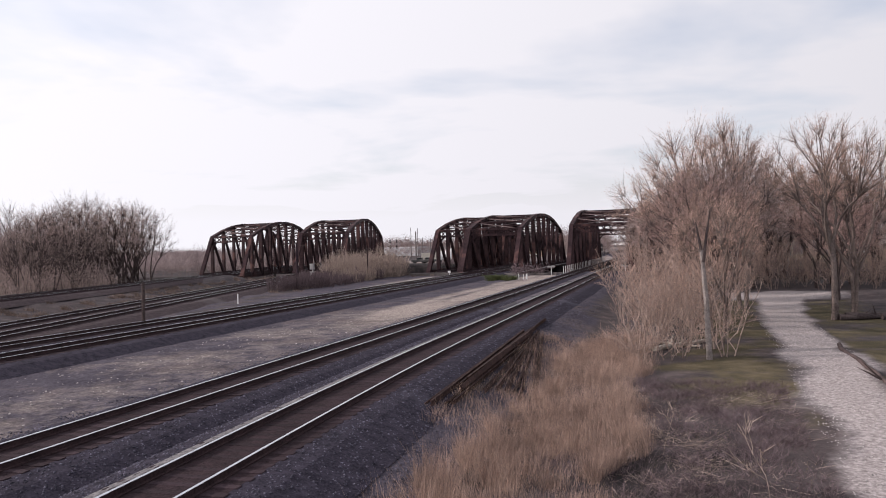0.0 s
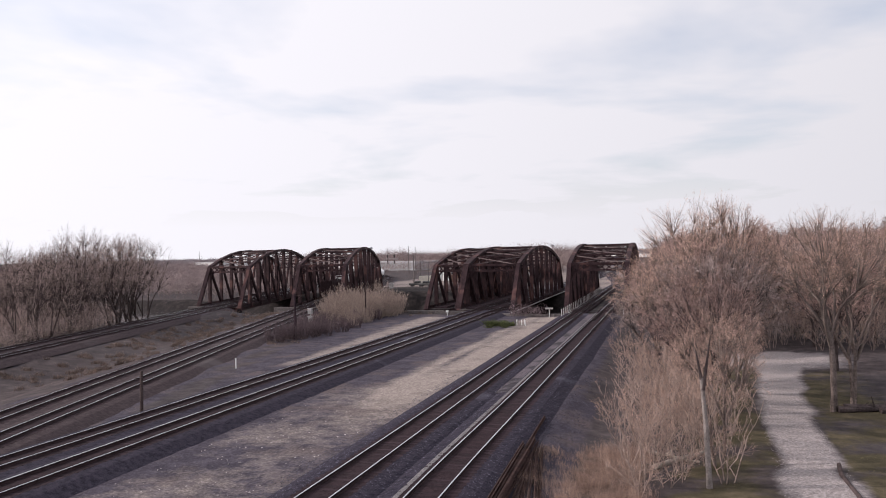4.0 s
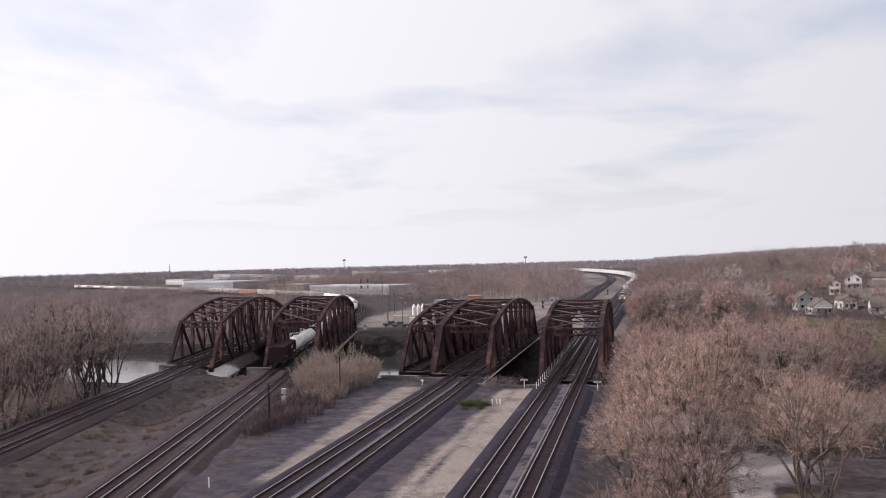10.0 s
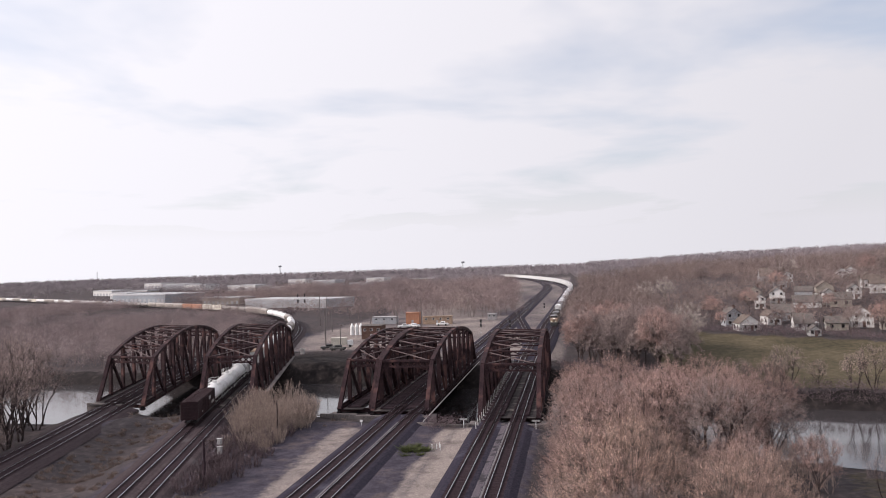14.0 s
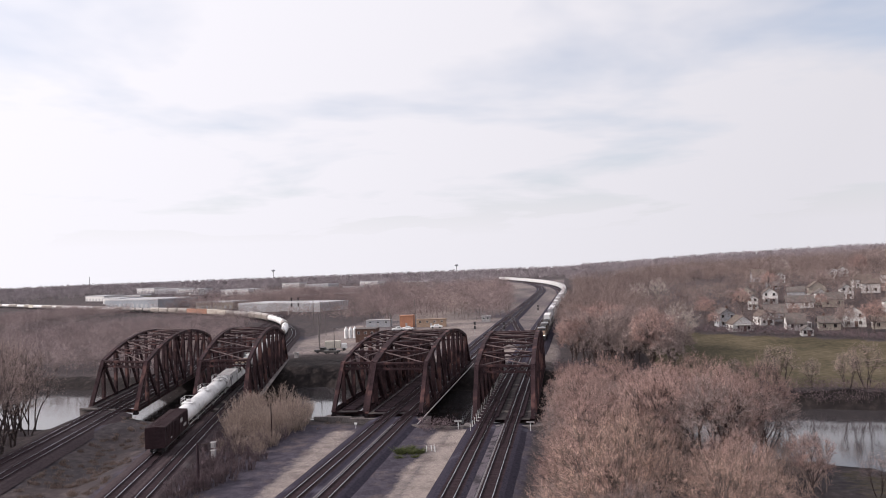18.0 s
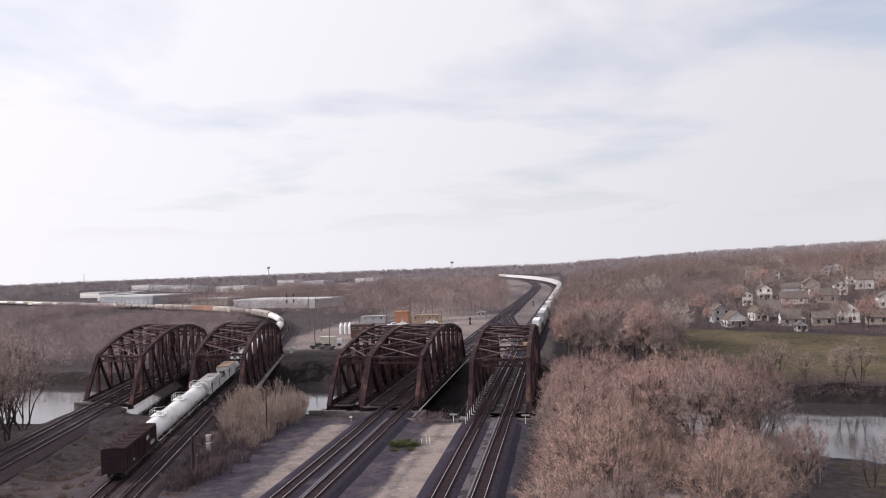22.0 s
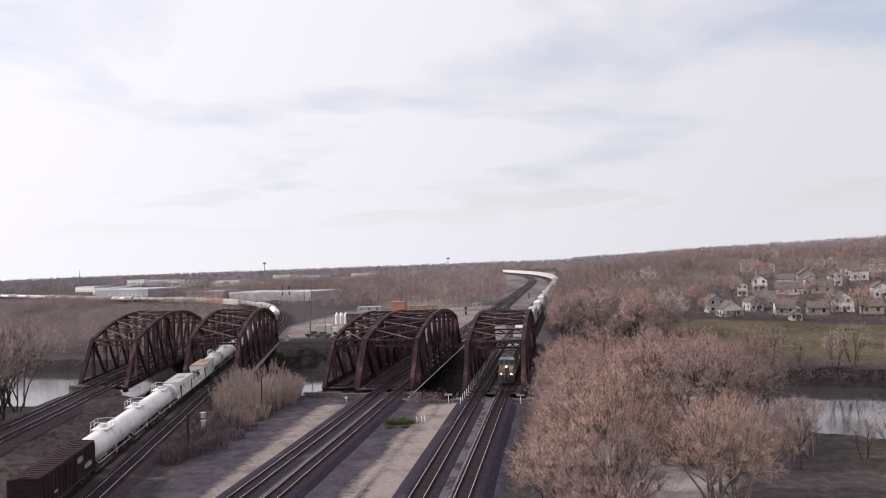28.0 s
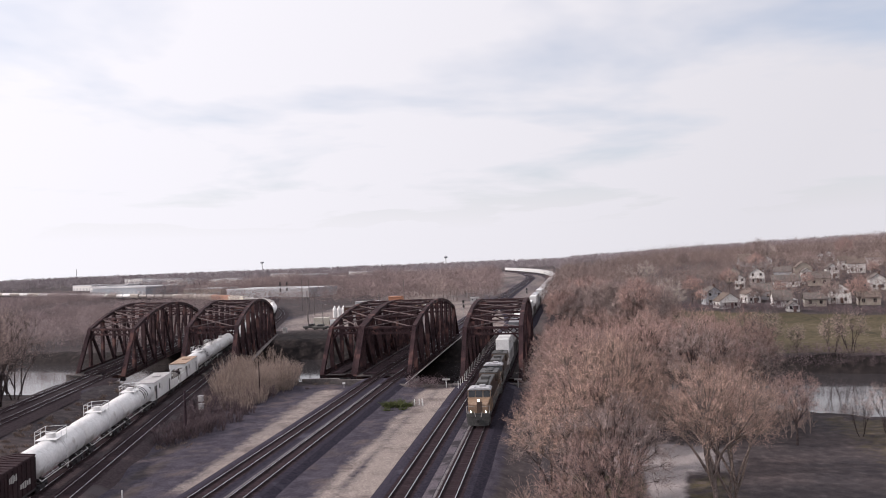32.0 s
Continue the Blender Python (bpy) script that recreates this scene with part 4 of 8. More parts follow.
def boxcar(label, paint=None, length=17.5, name="boxcar", roof=None, marks=False, high=4.15, rich=True):
    paint = paint or M_BOXCAR
    car = base(name, None, label, "freight car", "cars of the slow freight train")
    half = length / 2 - 0.55
    bm = bmesh.new()
    box(bm, (2.95, 2 * half, high - 1.05), Matrix.Translation((0, 0, 1.05 + (high - 1.05) / 2)), 0.04)
    part("body", bm, paint, car)
    if rich:
        ribs = {}
        for kind, size in (("side_rib", (0.07, 0.10, high - 1.3)), ("end_rib", (2.7, 0.07, 0.10))):
            bm = bmesh.new()
            box(bm, size)
            ribs[kind] = bpy.data.meshes.new(kind)
            bm.to_mesh(ribs[kind])
            bm.free()
            ribs[kind].materials.append(paint)
        spots = [("side_rib", (s * 1.5, -half + 0.1 + (2 * half - 0.2) * i / 16, 1.15 + (high - 1.3) / 2)) for i in range(17) for s in (-1, 1)]
        spots += [("end_rib", (0, s * (half + 0.03), 1.5 + i * 0.6)) for i in range(5) for s in (-1, 1)]
        for kind, at in spots:
            if kind == "end_rib" or abs(at[1]) > 1.7:
                rib = new(kind, ribs[kind])
                rib.parent = car
                rib.location = at
    bm = bmesh.new()
    v = [(-1.52, 0), (-1.45, 0.10), (0, 0.24), (1.45, 0.10), (1.52, 0)]
    vs = [bm.verts.new((x, y, high + z)) for y in (-half - 0.05, half + 0.05) for x, z in v]
    for j in range(4):
        bm.faces.new((vs[j], vs[j + 1], vs[j + 6], vs[j + 5]))
    bm.faces.new(vs[:5][::-1]); bm.faces.new(vs[5:])
    part("roof", bm, roof or paint, car)
    if rich:
        bm = bmesh.new()
        for s in (-1, 1):
            beam(bm, (s * 1.50, 0, high + 0.10), (s * 0.02, 0, high + 0.27), 0.12, 0.07)
        seam = bpy.data.meshes.new("roof_rib")
        bm.to_mesh(seam)
        bm.free()
        seam.materials.append(paint)
        for i in range(19):
            rib = new("roof_rib", seam)
            rib.parent = car
            rib.location = (0, -half + 0.2 + (2 * half - 0.4) * i / 18, 0)
    if rich:
        for s in (-1, 1):
            bm = bmesh.new()
            box(bm, (0.06, 3.0, high - 1.35), Matrix.Translation((s * 1.52, 0, 1.15 + (high - 1.35) / 2)), 0.02)
            for k in (-1.2, -0.4, 0.4, 1.2):
                rod(bm, (s * 1.58, k, 1.2), (s * 1.58, k, high - 0.3), 0.03, sides=6)
            part("sliding_door", bm, paint, car)
            for y in (-half + 0.25, half - 0.25):
                bm = bmesh.new()
                for k in range(8):
                    rod(bm, (s * 1.56, y - 0.2, 1.2 + 0.36 * k), (s * 1.56, y + 0.2, 1.2 + 0.36 * k), 0.018, sides=5)
                part("ladder", bm, M_BLACK, car)
    bm = bmesh.new()
    box(bm, (0.5, 2 * half, 0.30), Matrix.Translation((0, 0, 0.9)))
    for s in (-1, 1):
        box(bm, (0.12, 2 * half, 0.22), Matrix.Translation((s * 1.42, 0, 0.98)))
    part("underframe", bm, M_BLACK, car)
    for y in (-half + 2.2, half - 2.2):
        truck_under(car, y)
    couplers(car, length / 2)
    if marks:
        for s, rows in ((-1, ((3.0, 3.25, 1.7, 0.75), (5.6, 2.1, 2.4, 0.65))), (1, ((3.0, 3.25, 1.7, 0.75), (5.6, 2.1, 2.4, 0.65), (-4.2, 1.9, 0.9, 0.3)))):
            for y, z, w, h in rows:
                bm = bmesh.new()
                for k in range(5):
                    box(bm, (0.01, w / 6.5, h * (0.65 + 0.35 * ((k * 7) % 3) / 2)), Matrix.Translation((s * 1.547, y + (k - 2) * w / 5, z)))
                part("painted_mark", bm, M_MARK, car, "faded pale painted mark")
    return car


def tank_car(label, paint=None, length=15.2, rich=True, hoops=False):
    paint = paint or M_TANK
    car = base("tank_car", None, label, "tank car", "cars of the slow freight train")
    half = length / 2 - 0.75
    r, zc = 1.50, 2.62
    bm = bmesh.new()
    rings, sides = [], 28
    for y, k in ((-half, 0.30), (-half + 0.06, 0.62), (-half + 0.25, 0.88), (-half + 0.55, 1.0), (half - 0.55, 1.0), (half - 0.25, 0.88), (half - 0.06, 0.62), (half, 0.30)):
        rings.append([bm.verts.new((math.cos(a) * r * k, y, zc + math.sin(a) * r * k)) for a in [2 * math.pi * i / sides for i in range(sides)]])
    for p, q in zip(rings, rings[1:]):
        for i in range(sides):
            bm.faces.new((p[i], q[i], q[(i + 1) % sides], p[(i + 1) % sides]))
    bm.faces.new(rings[0]); bm.faces.new(rings[-1][::-1])
    part("tank", bm, paint, car, smooth=True)
    bm = bmesh.new()
    for s in (-1, 1):
        box(bm, (0.4, 2.6, 0.5), Matrix.Translation((0, s * (half - 1.6), 0.95)))
        box(bm, (2.6, 0.5, 0.35), Matrix.Translation((0, s * (half - 1.6), 1.05)))
        box(bm, (2.9, 0.12, 0.12), Matrix.Translation((0, s * (half + 0.35), 1.1)))
        box(bm, (0.35, 1.3, 0.3), Matrix.Translation((0, s * (half + 0.15), 0.95)))
        box(bm, (1.5, 1.0, 0.5), Matrix.Translation((0, s * (half - 1.6), 1.3)), 0.1)
    part("underframe", bm, M_BLACK, car)
    bm = bmesh.new()
    rod(bm, (0, 0, zc + r - 0.1), (0, 0, zc + r + 0.42), 0.48, 0.45, 14)
    rod(bm, (0, 0, zc + r + 0.40), (0, 0, zc + r + 0.50), 0.50, sides=14)
    rod(bm, (0, 0.9, zc + r - 0.1), (0, 0.9, zc + r + 0.25), 0.2, sides=10)
    part("dome", bm, paint, car)
    if rich:
        bm = bmesh.new()
        for x in (-1.05, 1.05):
            for y in (-1.5, 0, 1.5):
                rod(bm, (x, y, zc + r * 0.68), (x, y, zc + r + 0.95), 0.03, sides=6)
            for z in (0.5, 0.95):
                rod(bm, (x, -1.5, zc + r + z), (x, 1.5, zc + r + z), 0.028, sides=6)
        for y in (-1.5, 1.5):
            rod(bm, (-1.05, y, zc + r + 0.95), (1.05, y, zc + r + 0.95), 0.028, sides=6)
        box(bm, (2.1, 3.0, 0.05), Matrix.Translation((0, 0, zc + r + 0.02)))
        part("platform_rail", bm, M_WHITE, car, "white safety railing round the dome")
        for s in (-1, 1):
            bm = bmesh.new()
            for e in (-0.22, 0.22):
                rod(bm, (s * 1.62, e, 0.9), (s * 1.56, e, zc + 0.3), 0.025, sides=6)
                rod(bm, (s * 1.56, e, zc + 0.3), (s * 1.1, e, zc + r * 0.8), 0.025, sides=6)
            for k in range(6):
                rod(bm, (s * 1.60, -0.22, 1.0 + 0.36 * k), (s * 1.60, 0.22, 1.0 + 0.36 * k), 0.02, sides=5)
            part("ladder", bm, M_WHITE, car)
            bm = bmesh.new()
            rod(bm, (s * 1.5, -half, 1.25), (s * 1.5, half, 1.25), 0.035, sides=6)
            for k in range(5):
                y = -half + 2 * half * k / 4
                rod(bm, (s * 1.5, y, 1.25), (s * 1.2, y, 1.6), 0.03, sides=5)
            part("side_rail", bm, M_WHITE, car)
    if hoops:
        for y in (1.9, 2.9, 3.9):
            bm = bmesh.new()
            for i in range(14):
                a0, a1 = math.pi * i / 14, math.pi * (i + 1) / 14
                rod(bm, (math.cos(a0) * (r + 0.03), y, zc + math.sin(a0) * (r + 0.03)), (math.cos(a1) * (r + 0.03), y, zc + math.sin(a1) * (r + 0.03)), 0.055, sides=6)
            part("band", bm, M_LOCO_DARK, car, "grey strap over the tank")
    for y in (-half + 1.6, half - 1.6):
        truck_under(car, y)
    couplers(car, length / 2)
    return car


def service_car(label, roof, length=18.5, open_end=1):
    """White equipment car: a closed house with doors and windows, and an open end with machinery under a flat roof."""
    car = base("service_car", None, label, "service car", "cars of the slow freight train")
    half = length / 2 - 0.6
    split = half - 5.2
    o = open_end
    bm = bmesh.new()
    y0, y1 = (-half, split) if o > 0 else (-split, half)
    box(bm, (2.9, y1 - y0, 2.75), Matrix.Translation((0, (y0 + y1) / 2, 1.15 + 1.375)), 0.05)
    part("body", bm, M_WHITE, car)
    bm = bmesh.new()
    box(bm, (2.96, y1 - y0 + 0.1, 0.10), Matrix.Translation((0, (y0 + y1) / 2, 3.95)), 0.03)
    box(bm, (1.2, 1.4, 0.18), Matrix.Translation((0.2, (y0 + y1) / 2 + 1.0, 4.08)), 0.03)
    box(bm, (2.98, 0.12, 0.16), Matrix.Translation((0, y1 if o > 0 else y0, 3.98)))
    part("roof", bm, roof, car)
    for s in (-1, 1):
        for y, w, h, z in ((y0 + 1.4, 0.85, 2.1, 2.3), (y1 - 1.6, 0.8, 1.9, 2.2)):
            bm = bmesh.new()
            box(bm, (0.03, w, h), Matrix.Translation((s * 1.452, y, z)))
            part("door", bm, M_BLACK, car, "dark doorway")
        for y in (y0 + 0.5, y0 + 3.6):
            bm = bmesh.new()
            box(bm, (0.03, 0.5, 0.8), Matrix.Translation((s * 1.452, y, 3.0)))
            part("window", bm, M_GLASS_DARK, car, "small dark window")
    bm = bmesh.new()
    box(bm, (0.5, 0.03, 0.75), Matrix.Translation((0.65, -half - 0.008 if o > 0 else half + 0.008, 3.0)))
    part("window", bm, M_GLASS_DARK, car)
    # open end
    a, b = (split, half) if o > 0 else (-half, -split)
    bm = bmesh.new()
    box(bm, (2.9, b - a, 0.12), Matrix.Translation((0, (a + b) / 2, 1.2)))
    box(bm, (0.08, b - a, 1.35), Matrix.Translation((1.42, (a + b) / 2, 1.9)))
    box(bm, (0.08, b - a, 1.35), Matrix.Translation((-1.42, (a + b) / 2, 1.9)))
    part("open_deck", bm, M_WHITE, car)
    rng = random.Random(3)
    for k in range(7):
        bm = bmesh.new()
        y = a + 0.5 + (b - a - 1.0) * k / 6
        rod(bm, (rng.uniform(-1, -0.3), y, 1.3), (rng.uniform(-1, 0.5), y + 0.2, rng.uniform(2.6, 3.5)), 0.11)
        rod(bm, (rng.uniform(-0.9, 0), y, 3.0), (rng.uniform(0.2, 1.1), y + rng.uniform(-0.3, 0.3), rng.uniform(2.7, 3.5)), 0.09)
        rod(bm, (0.4, y, 1.3), (0.6, y, rng.uniform(2.0, 3.2)), 0.2, sides=10)
        part("machinery", bm, M_STEEL_DARK if k % 2 else M_TANK_GREY, car, "pipework on the open deck")
    bm = bmesh.new()
    box(bm, (0.5, 2 * half, 0.30), Matrix.Translation((0, 0, 0.95)))
    box(bm, (2.8, 2 * half, 0.14), Matrix.Translation((0, 0, 1.10)))
    part("underframe", bm, M_BLACK, car)
    for y in (-half + 2.1, half - 2.1):
        truck_under(car, y)
    couplers(car, length / 2)
    return car


def hopper(label, paint=None, length=16.5, group="cars of the slow freight train"):
    car = base("covered_hopper", None, label, "hopper car", group)
    half = length / 2 - 0.7
    bm = bmesh.new()
    prof = [(-1.2, 1.3), (-1.55, 2.2), (-1.55, 3.6), (-0.9, 4.4), (0.9, 4.4), (1.55, 3.6), (1.55, 2.2), (1.2, 1.3)]
    vs = [[bm.verts.new((x, y, z)) for x, z in prof] for y in (-half, half)]
    for j in range(8):
        bm.faces.new((vs[0][j], vs[0][(j + 1) % 8], vs[1][(j + 1) % 8], vs[1][j]))
    bm.faces.new(vs[0][::-1]); bm.faces.new(vs[1])
    for i in range(15):
        y = -half + 0.1 + (2 * half - 0.2) * i / 14
        for s in (-1, 1):
            box(bm, (0.08, 0.12, 1.5), Matrix.Translation((s * 1.57, y, 2.9)))
    part("body", bm, paint or M_HOPPER, car)
    bm = bmesh.new()
    box(bm, (0.9, 2 * half - 0.6, 0.14), Matrix.Translation((0, 0, 4.48)))
    for k in range(4):
        box(bm, (0.8, 1.2, 0.12), Matrix.Translation((0, -half + 2 + k * (2 * half - 4) / 3, 4.58)))
    part("roof_hatch", bm, M_ROOF_GREY, car)
    bm = bmesh.new()
    for s in (-1, 1):
        box(bm, (2.8, 1.7, 0.15), Matrix.Translation((0, s * (half - 0.2), 1.0)))
    for k in range(3):
        y = -3.2 + 3.2 * k
        bmesh.ops.create_cone(bm, cap_ends=True, segments=4, radius1=0.4, radius2=1.6, depth=0.9, matrix=Matrix.Translation((0, y, 0.95)) @ Matrix.Rotation(math.pi / 4, 4, "Z"))
    part("underframe", bm, M_TANK_GREY, car)
    for y in (-half + 1.4, half - 1.4):
        truck_under(car, y)
    couplers(car, length / 2)
    return car


def autorack(label, length=27.0):
    car = base("autorack", None, label, "autorack car", "cars of the main line train")
    half = length / 2 - 0.6
    bm = bmesh.new()
    box(bm, (2.95, 2 * half, 4.3), Matrix.Translation((0, 0, 3.15)), 0.08)
    n = 22
    for i in range(n + 1):
        y = -half + 2 * half * i / n
        for s in (-1, 1):
            box(bm, (0.06, 0.12, 4.2), Matrix.Translation((s * 1.5, y, 3.15)))
    part("body", bm, M_WHITE, car)
    bm = bmesh.new()
    box(bm, (2.7, 2 * half, 0.25), Matrix.Translation((0, 0, 5.40)), 0.08)
    part("roof", bm, M_ROOF_GREY, car)
    bm = bmesh.new()
    box(bm, (2.7, 2 * half, 0.35), Matrix.Translation((0, 0, 0.9)))
    part("underframe", bm, M_BLACK, car)
    for y in (-half + 2.6, half - 2.6):
        truck_under(car, y)
    couplers(car, length / 2)
    return car


def well_car(label, low, high, length=19.5):
    car = base("container_car", None, label, "container car", "cars of the main line train")
    half = length / 2 - 0.6
    bm = bmesh.new()
    box(bm, (2.9, 2 * half, 0.25), Matrix.Translation((0, 0, 0.65)))
    for s in (-1, 1):
        box(bm, (0.14, 2 * half - 3, 0.9), Matrix.Translation((s * 1.42, 0, 1.0)))
        box(bm, (2.7, 1.8, 0.3), Matrix.Translation((0, s * (half - 0.8), 1.15)))
    part("frame", bm, M_BLACK, car)
    for z, mat in ((2.15, low), (4.75, high)):
        if mat is None:
            continue
        bm = bmesh.new()
        box(bm, (2.44, 14.6, 2.58), Matrix.Translation((0, 0, z)), 0.03)
        for i in range(30):
            for s in (-1, 1):
                box(bm, (0.04, 0.2, 2.3), Matrix.Translation((s * 1.225, -7.1 + i * 0.49, z)))
        part("container", bm, mat, car)
    for y in (-half + 0.9, half - 0.9):
        truck_under(car, y)
    couplers(car, length / 2)
    return car


def locomotive(label, lit, dark_nose=False):
    """Six-axle road diesel, cab towards -y."""
    car = base("locomotive", None, label, "locomotive", "locomotives of the main line train")
    half = 11.0
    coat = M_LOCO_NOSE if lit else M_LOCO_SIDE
    bm = bmesh.new()
    box(bm, (3.05, 2 * half - 0.6, 0.35), Matrix.Translation((0, 0, 1.45)), 0.03)
    box(bm, (2.4, 6.5, 1.0), Matrix.Translation((0, 0.2, 0.85)), 0.2)
    part("frame", bm, M_LOCO_DARK, car)
    # nose
    bm = bmesh.new()
    prof = [(-10.35, 1.62), (-10.35, 2.70), (-10.05, 3.05), (-8.75, 3.30), (-8.75, 1.62)]
    vs = [[bm.verts.new((x * (0.86 if y < -10.2 else 1.0), y, z)) for y, z in prof] for x in (-1.35, 1.35)]
    k = len(prof)
    for j in range(k):
        bm.faces.new((vs[0][j], vs[0][(j + 1) % k], vs[1][(j + 1) % k], vs[1][j]))
    bm.faces.new(vs[0][::-1]); bm.faces.new(vs[1])
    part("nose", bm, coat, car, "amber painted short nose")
    bm = bmesh.new()
    box(bm, (0.7, 0.05, 1.5), Matrix.Translation((0.15, -10.365, 2.35)), 0.02)
    part("nose_door", bm, M_LOCO_SIDE, car)
    # cab
    bm = bmesh.new()
    prof = [(-8.85, 1.62), (-8.85, 3.25), (-8.45, 4.25), (-6.1, 4.30), (-6.1, 1.62)]
    vs = [[bm.verts.new((x, y, z)) for y, z in prof] for x in (-1.5, 1.5)]
    k = len(prof)
    for j in range(k):
        bm.faces.new((vs[0][j], vs[0][(j + 1) % k], vs[1][(j + 1) % k], vs[1][j]))
    bm.faces.new(vs[0][::-1]); bm.faces.new(vs[1])
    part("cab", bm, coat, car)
    bm = bmesh.new()
    v = [(-1.52, 0), (-1.2, 0.22), (1.2, 0.22), (1.52, 0)]
    vs = [bm.verts.new((x, y, 4.26 + z)) for y in (-8.6, -6.0) for x, z in v]
    for j in range(3):
        bm.faces.new((vs[j], vs[j + 1], vs[j + 5], vs[j + 4]))
    bm.faces.new(vs[:4][::-1]); bm.faces.new(vs[4:])
    box(bm, (0.8, 0.7, 0.28), Matrix.Translation((0.3, -7.0, 4.58)), 0.05)
    box(bm, (0.3, 0.5, 0.16), Matrix.Translation((-0.6, -7.8, 4.53)), 0.03)
    part("cab_roof", bm, M_LOCO_ROOF, car, "light grey cab roof with small boxes")
    for x, w in ((-0.98, 0.86), (0.0, 0.86), (0.98, 0.86)):
        bm = bmesh.new()
        m = Matrix.Translation((x, -8.67, 3.80)) @ Matrix.Rotation(radians(21.8), 4, "X").inverted()
        box(bm, (w, 0.04, 0.80), m)
        part("windscreen", bm, M_GLASS_DARK, car, "dark windscreen pane")
    for s in (-1, 1):
        bm = bmesh.new()
        box(bm, (0.04, 1.5, 0.75), Matrix.Translation((s * 1.502, -7.3, 3.65)))
        part("side_window", bm, M_GLASS_DARK, car)
    # long hood
    bm = bmesh.new()
    box(bm, (1.95, 15.6, 2.55), Matrix.Translation((0, 2.2, 1.62 + 1.275)), 0.08)
    box(bm, (2.7, 4.4, 1.25), Matrix.Translation((0, 7.5, 3.75)), 0.06)
    part("hood", bm, M_LOCO_SIDE, car, "dark brown hood")
    bm = bmesh.new()
    box(bm, (1.9, 10.6, 0.10), Matrix.Translation((0, -0.2, 4.22)))
    box(bm, (1.5, 2.2, 0.42), Matrix.Translation((0, -3.6, 4.45)), 0.06)
    box(bm, (1.2, 1.0, 0.5), Matrix.Translation((0, 0.6, 4.45)), 0.05)
    box(bm, (2.72, 4.3, 0.16), Matrix.Translation((0, 7.5, 4.45)), 0.05)
    part("hood_roof", bm, M_LOCO_DARK, car, "dark hood roof with exhaust and vents")
    for y in (-1.8, 2.4, 6.6, 8.4):
        bm = bmesh.new()
        rod(bm, (0, y, 4.25 if y < 5 else 4.5), (0, y, 4.45 if y < 5 else 4.68), 0.62, sides=18)
        part("roof_fan", bm, M_LOCO_DARK, car, "round dark radiator fan")
    # railings, plow, steps
    for s in (-1, 1):
        bm = bmesh.new()
        ys = [-5.6 + 1.55 * i for i in range(11)]
        for y in ys:
            rod(bm, (s * 1.47, y, 1.6), (s * 1.47, y, 2.6), 0.02, sides=5)
        rod(bm, (s * 1.47, ys[0], 2.6), (s * 1.47, ys[-1], 2.6), 0.022, sides=5)
        part("handrail", bm, coat, car)
        for e in (-1, 1):
            bm = bmesh.new()
            for k in range(4):
                box(bm, (0.5, 0.3, 0.04), Matrix.Translation((s * 1.28, e * (half - 0.55), 0.55 + 0.32 * k)))
            box(bm, (0.04, 0.45, 1.2), Matrix.Translation((s * 1.50, e * (half - 0.55), 1.0)))
            part("steps", bm, M_LOCO_DARK, car)
    bm = bmesh.new()
    vs = [bm.verts.new(p) for p in ((-1.5, -10.75, 1.3), (1.5, -10.75, 1.3), (1.35, -11.05, 0.22), (0, -11.3, 0.16), (-1.35, -11.05, 0.22), (0, -10.8, 1.3))]
    bm.faces.new((vs[0], vs[5], vs[3], vs[4])); bm.faces.new((vs[5], vs[1], vs[2], vs[3]))
    geo = bmesh.ops.solidify(bm, geom=bm.faces[:], thickness=0.06)
    box(bm, (3.0, 0.12, 0.4), Matrix.Translation((0, -10.72, 1.45)), 0.02)
    part("plow", bm, M_LOCO_DARK, car, "dark snow plow")
    bm = bmesh.new()
    for x in (-1.45, 1.45):
        rod(bm, (x, -10.7, 1.5), (x, -10.7, 2.6), 0.03, sides=6)
        rod(bm, (x, -10.7, 2.6), (x * 0.3, -10.7, 2.5), 0.025, sides=6)
    rod(bm, (-0.5, -10.75, 1.9), (-0.3, -10.8, 1.0), 0.04, sides=6)
    rod(bm, (0.5, -10.75, 1.9), (0.3, -10.8, 1.0), 0.04, sides=6)
    part("grab_iron", bm, M_MARK, car)
    if lit:
        for x, z, y, r in ((0, 3.18, -10.02, 0.15), (-0.95, 1.86, -10.60, 0.11), (0.95, 1.86, -10.60, 0.11)):
            bm = bmesh.new()
            rod(bm, (x, y + 0.3, z), (x, y - 0.02, z), r + 0.04, sides=16)
            lamp = part("headlight", bm, M_LOCO_DARK, car, "lit headlight housing")
            bm = bmesh.new()
            rod(bm, (x, y - 0.02, z), (x, y - 0.05, z), r, sides=16)
            part("lens", bm, M_HEADLIGHT, lamp, "glowing lamp lens")
    bm = bmesh.new()
    for x in (-0.8, 0.8):
        box(bm, (0.5, 0.03, 0.16), Matrix.Translation((x, -8.48, 4.33)))
    part("number_board", bm, M_MARK, car, "pale number board")
    for y in (-6.6, 6.6):
        truck_under(car, y, (-1.85, 0.0, 1.85))
    couplers(car, half + 0.3)
    return car


def key_train(line, cars, lead, times):
    """cars: list of (thing, length); lead(t): the front's place along the line, which falls as it comes on."""
    off = 0.0
    for car, length in cars:
        rows = []
        for t in times:
            s = lead(t) + off
            a, b = line.at(s + length * 0.2), line.at(s + length * 0.8)
            c = (a + b) / 2
            turn = math.degrees(math.atan2(-(b - a)[0], (b - a)[1]))
            rows.append((t, pose(c[0], c[1], 0.0, 0, 0, turn)))
        car.matrix_basis = rows[0][1]
        MOVERS.append((car, rows))
        off += length


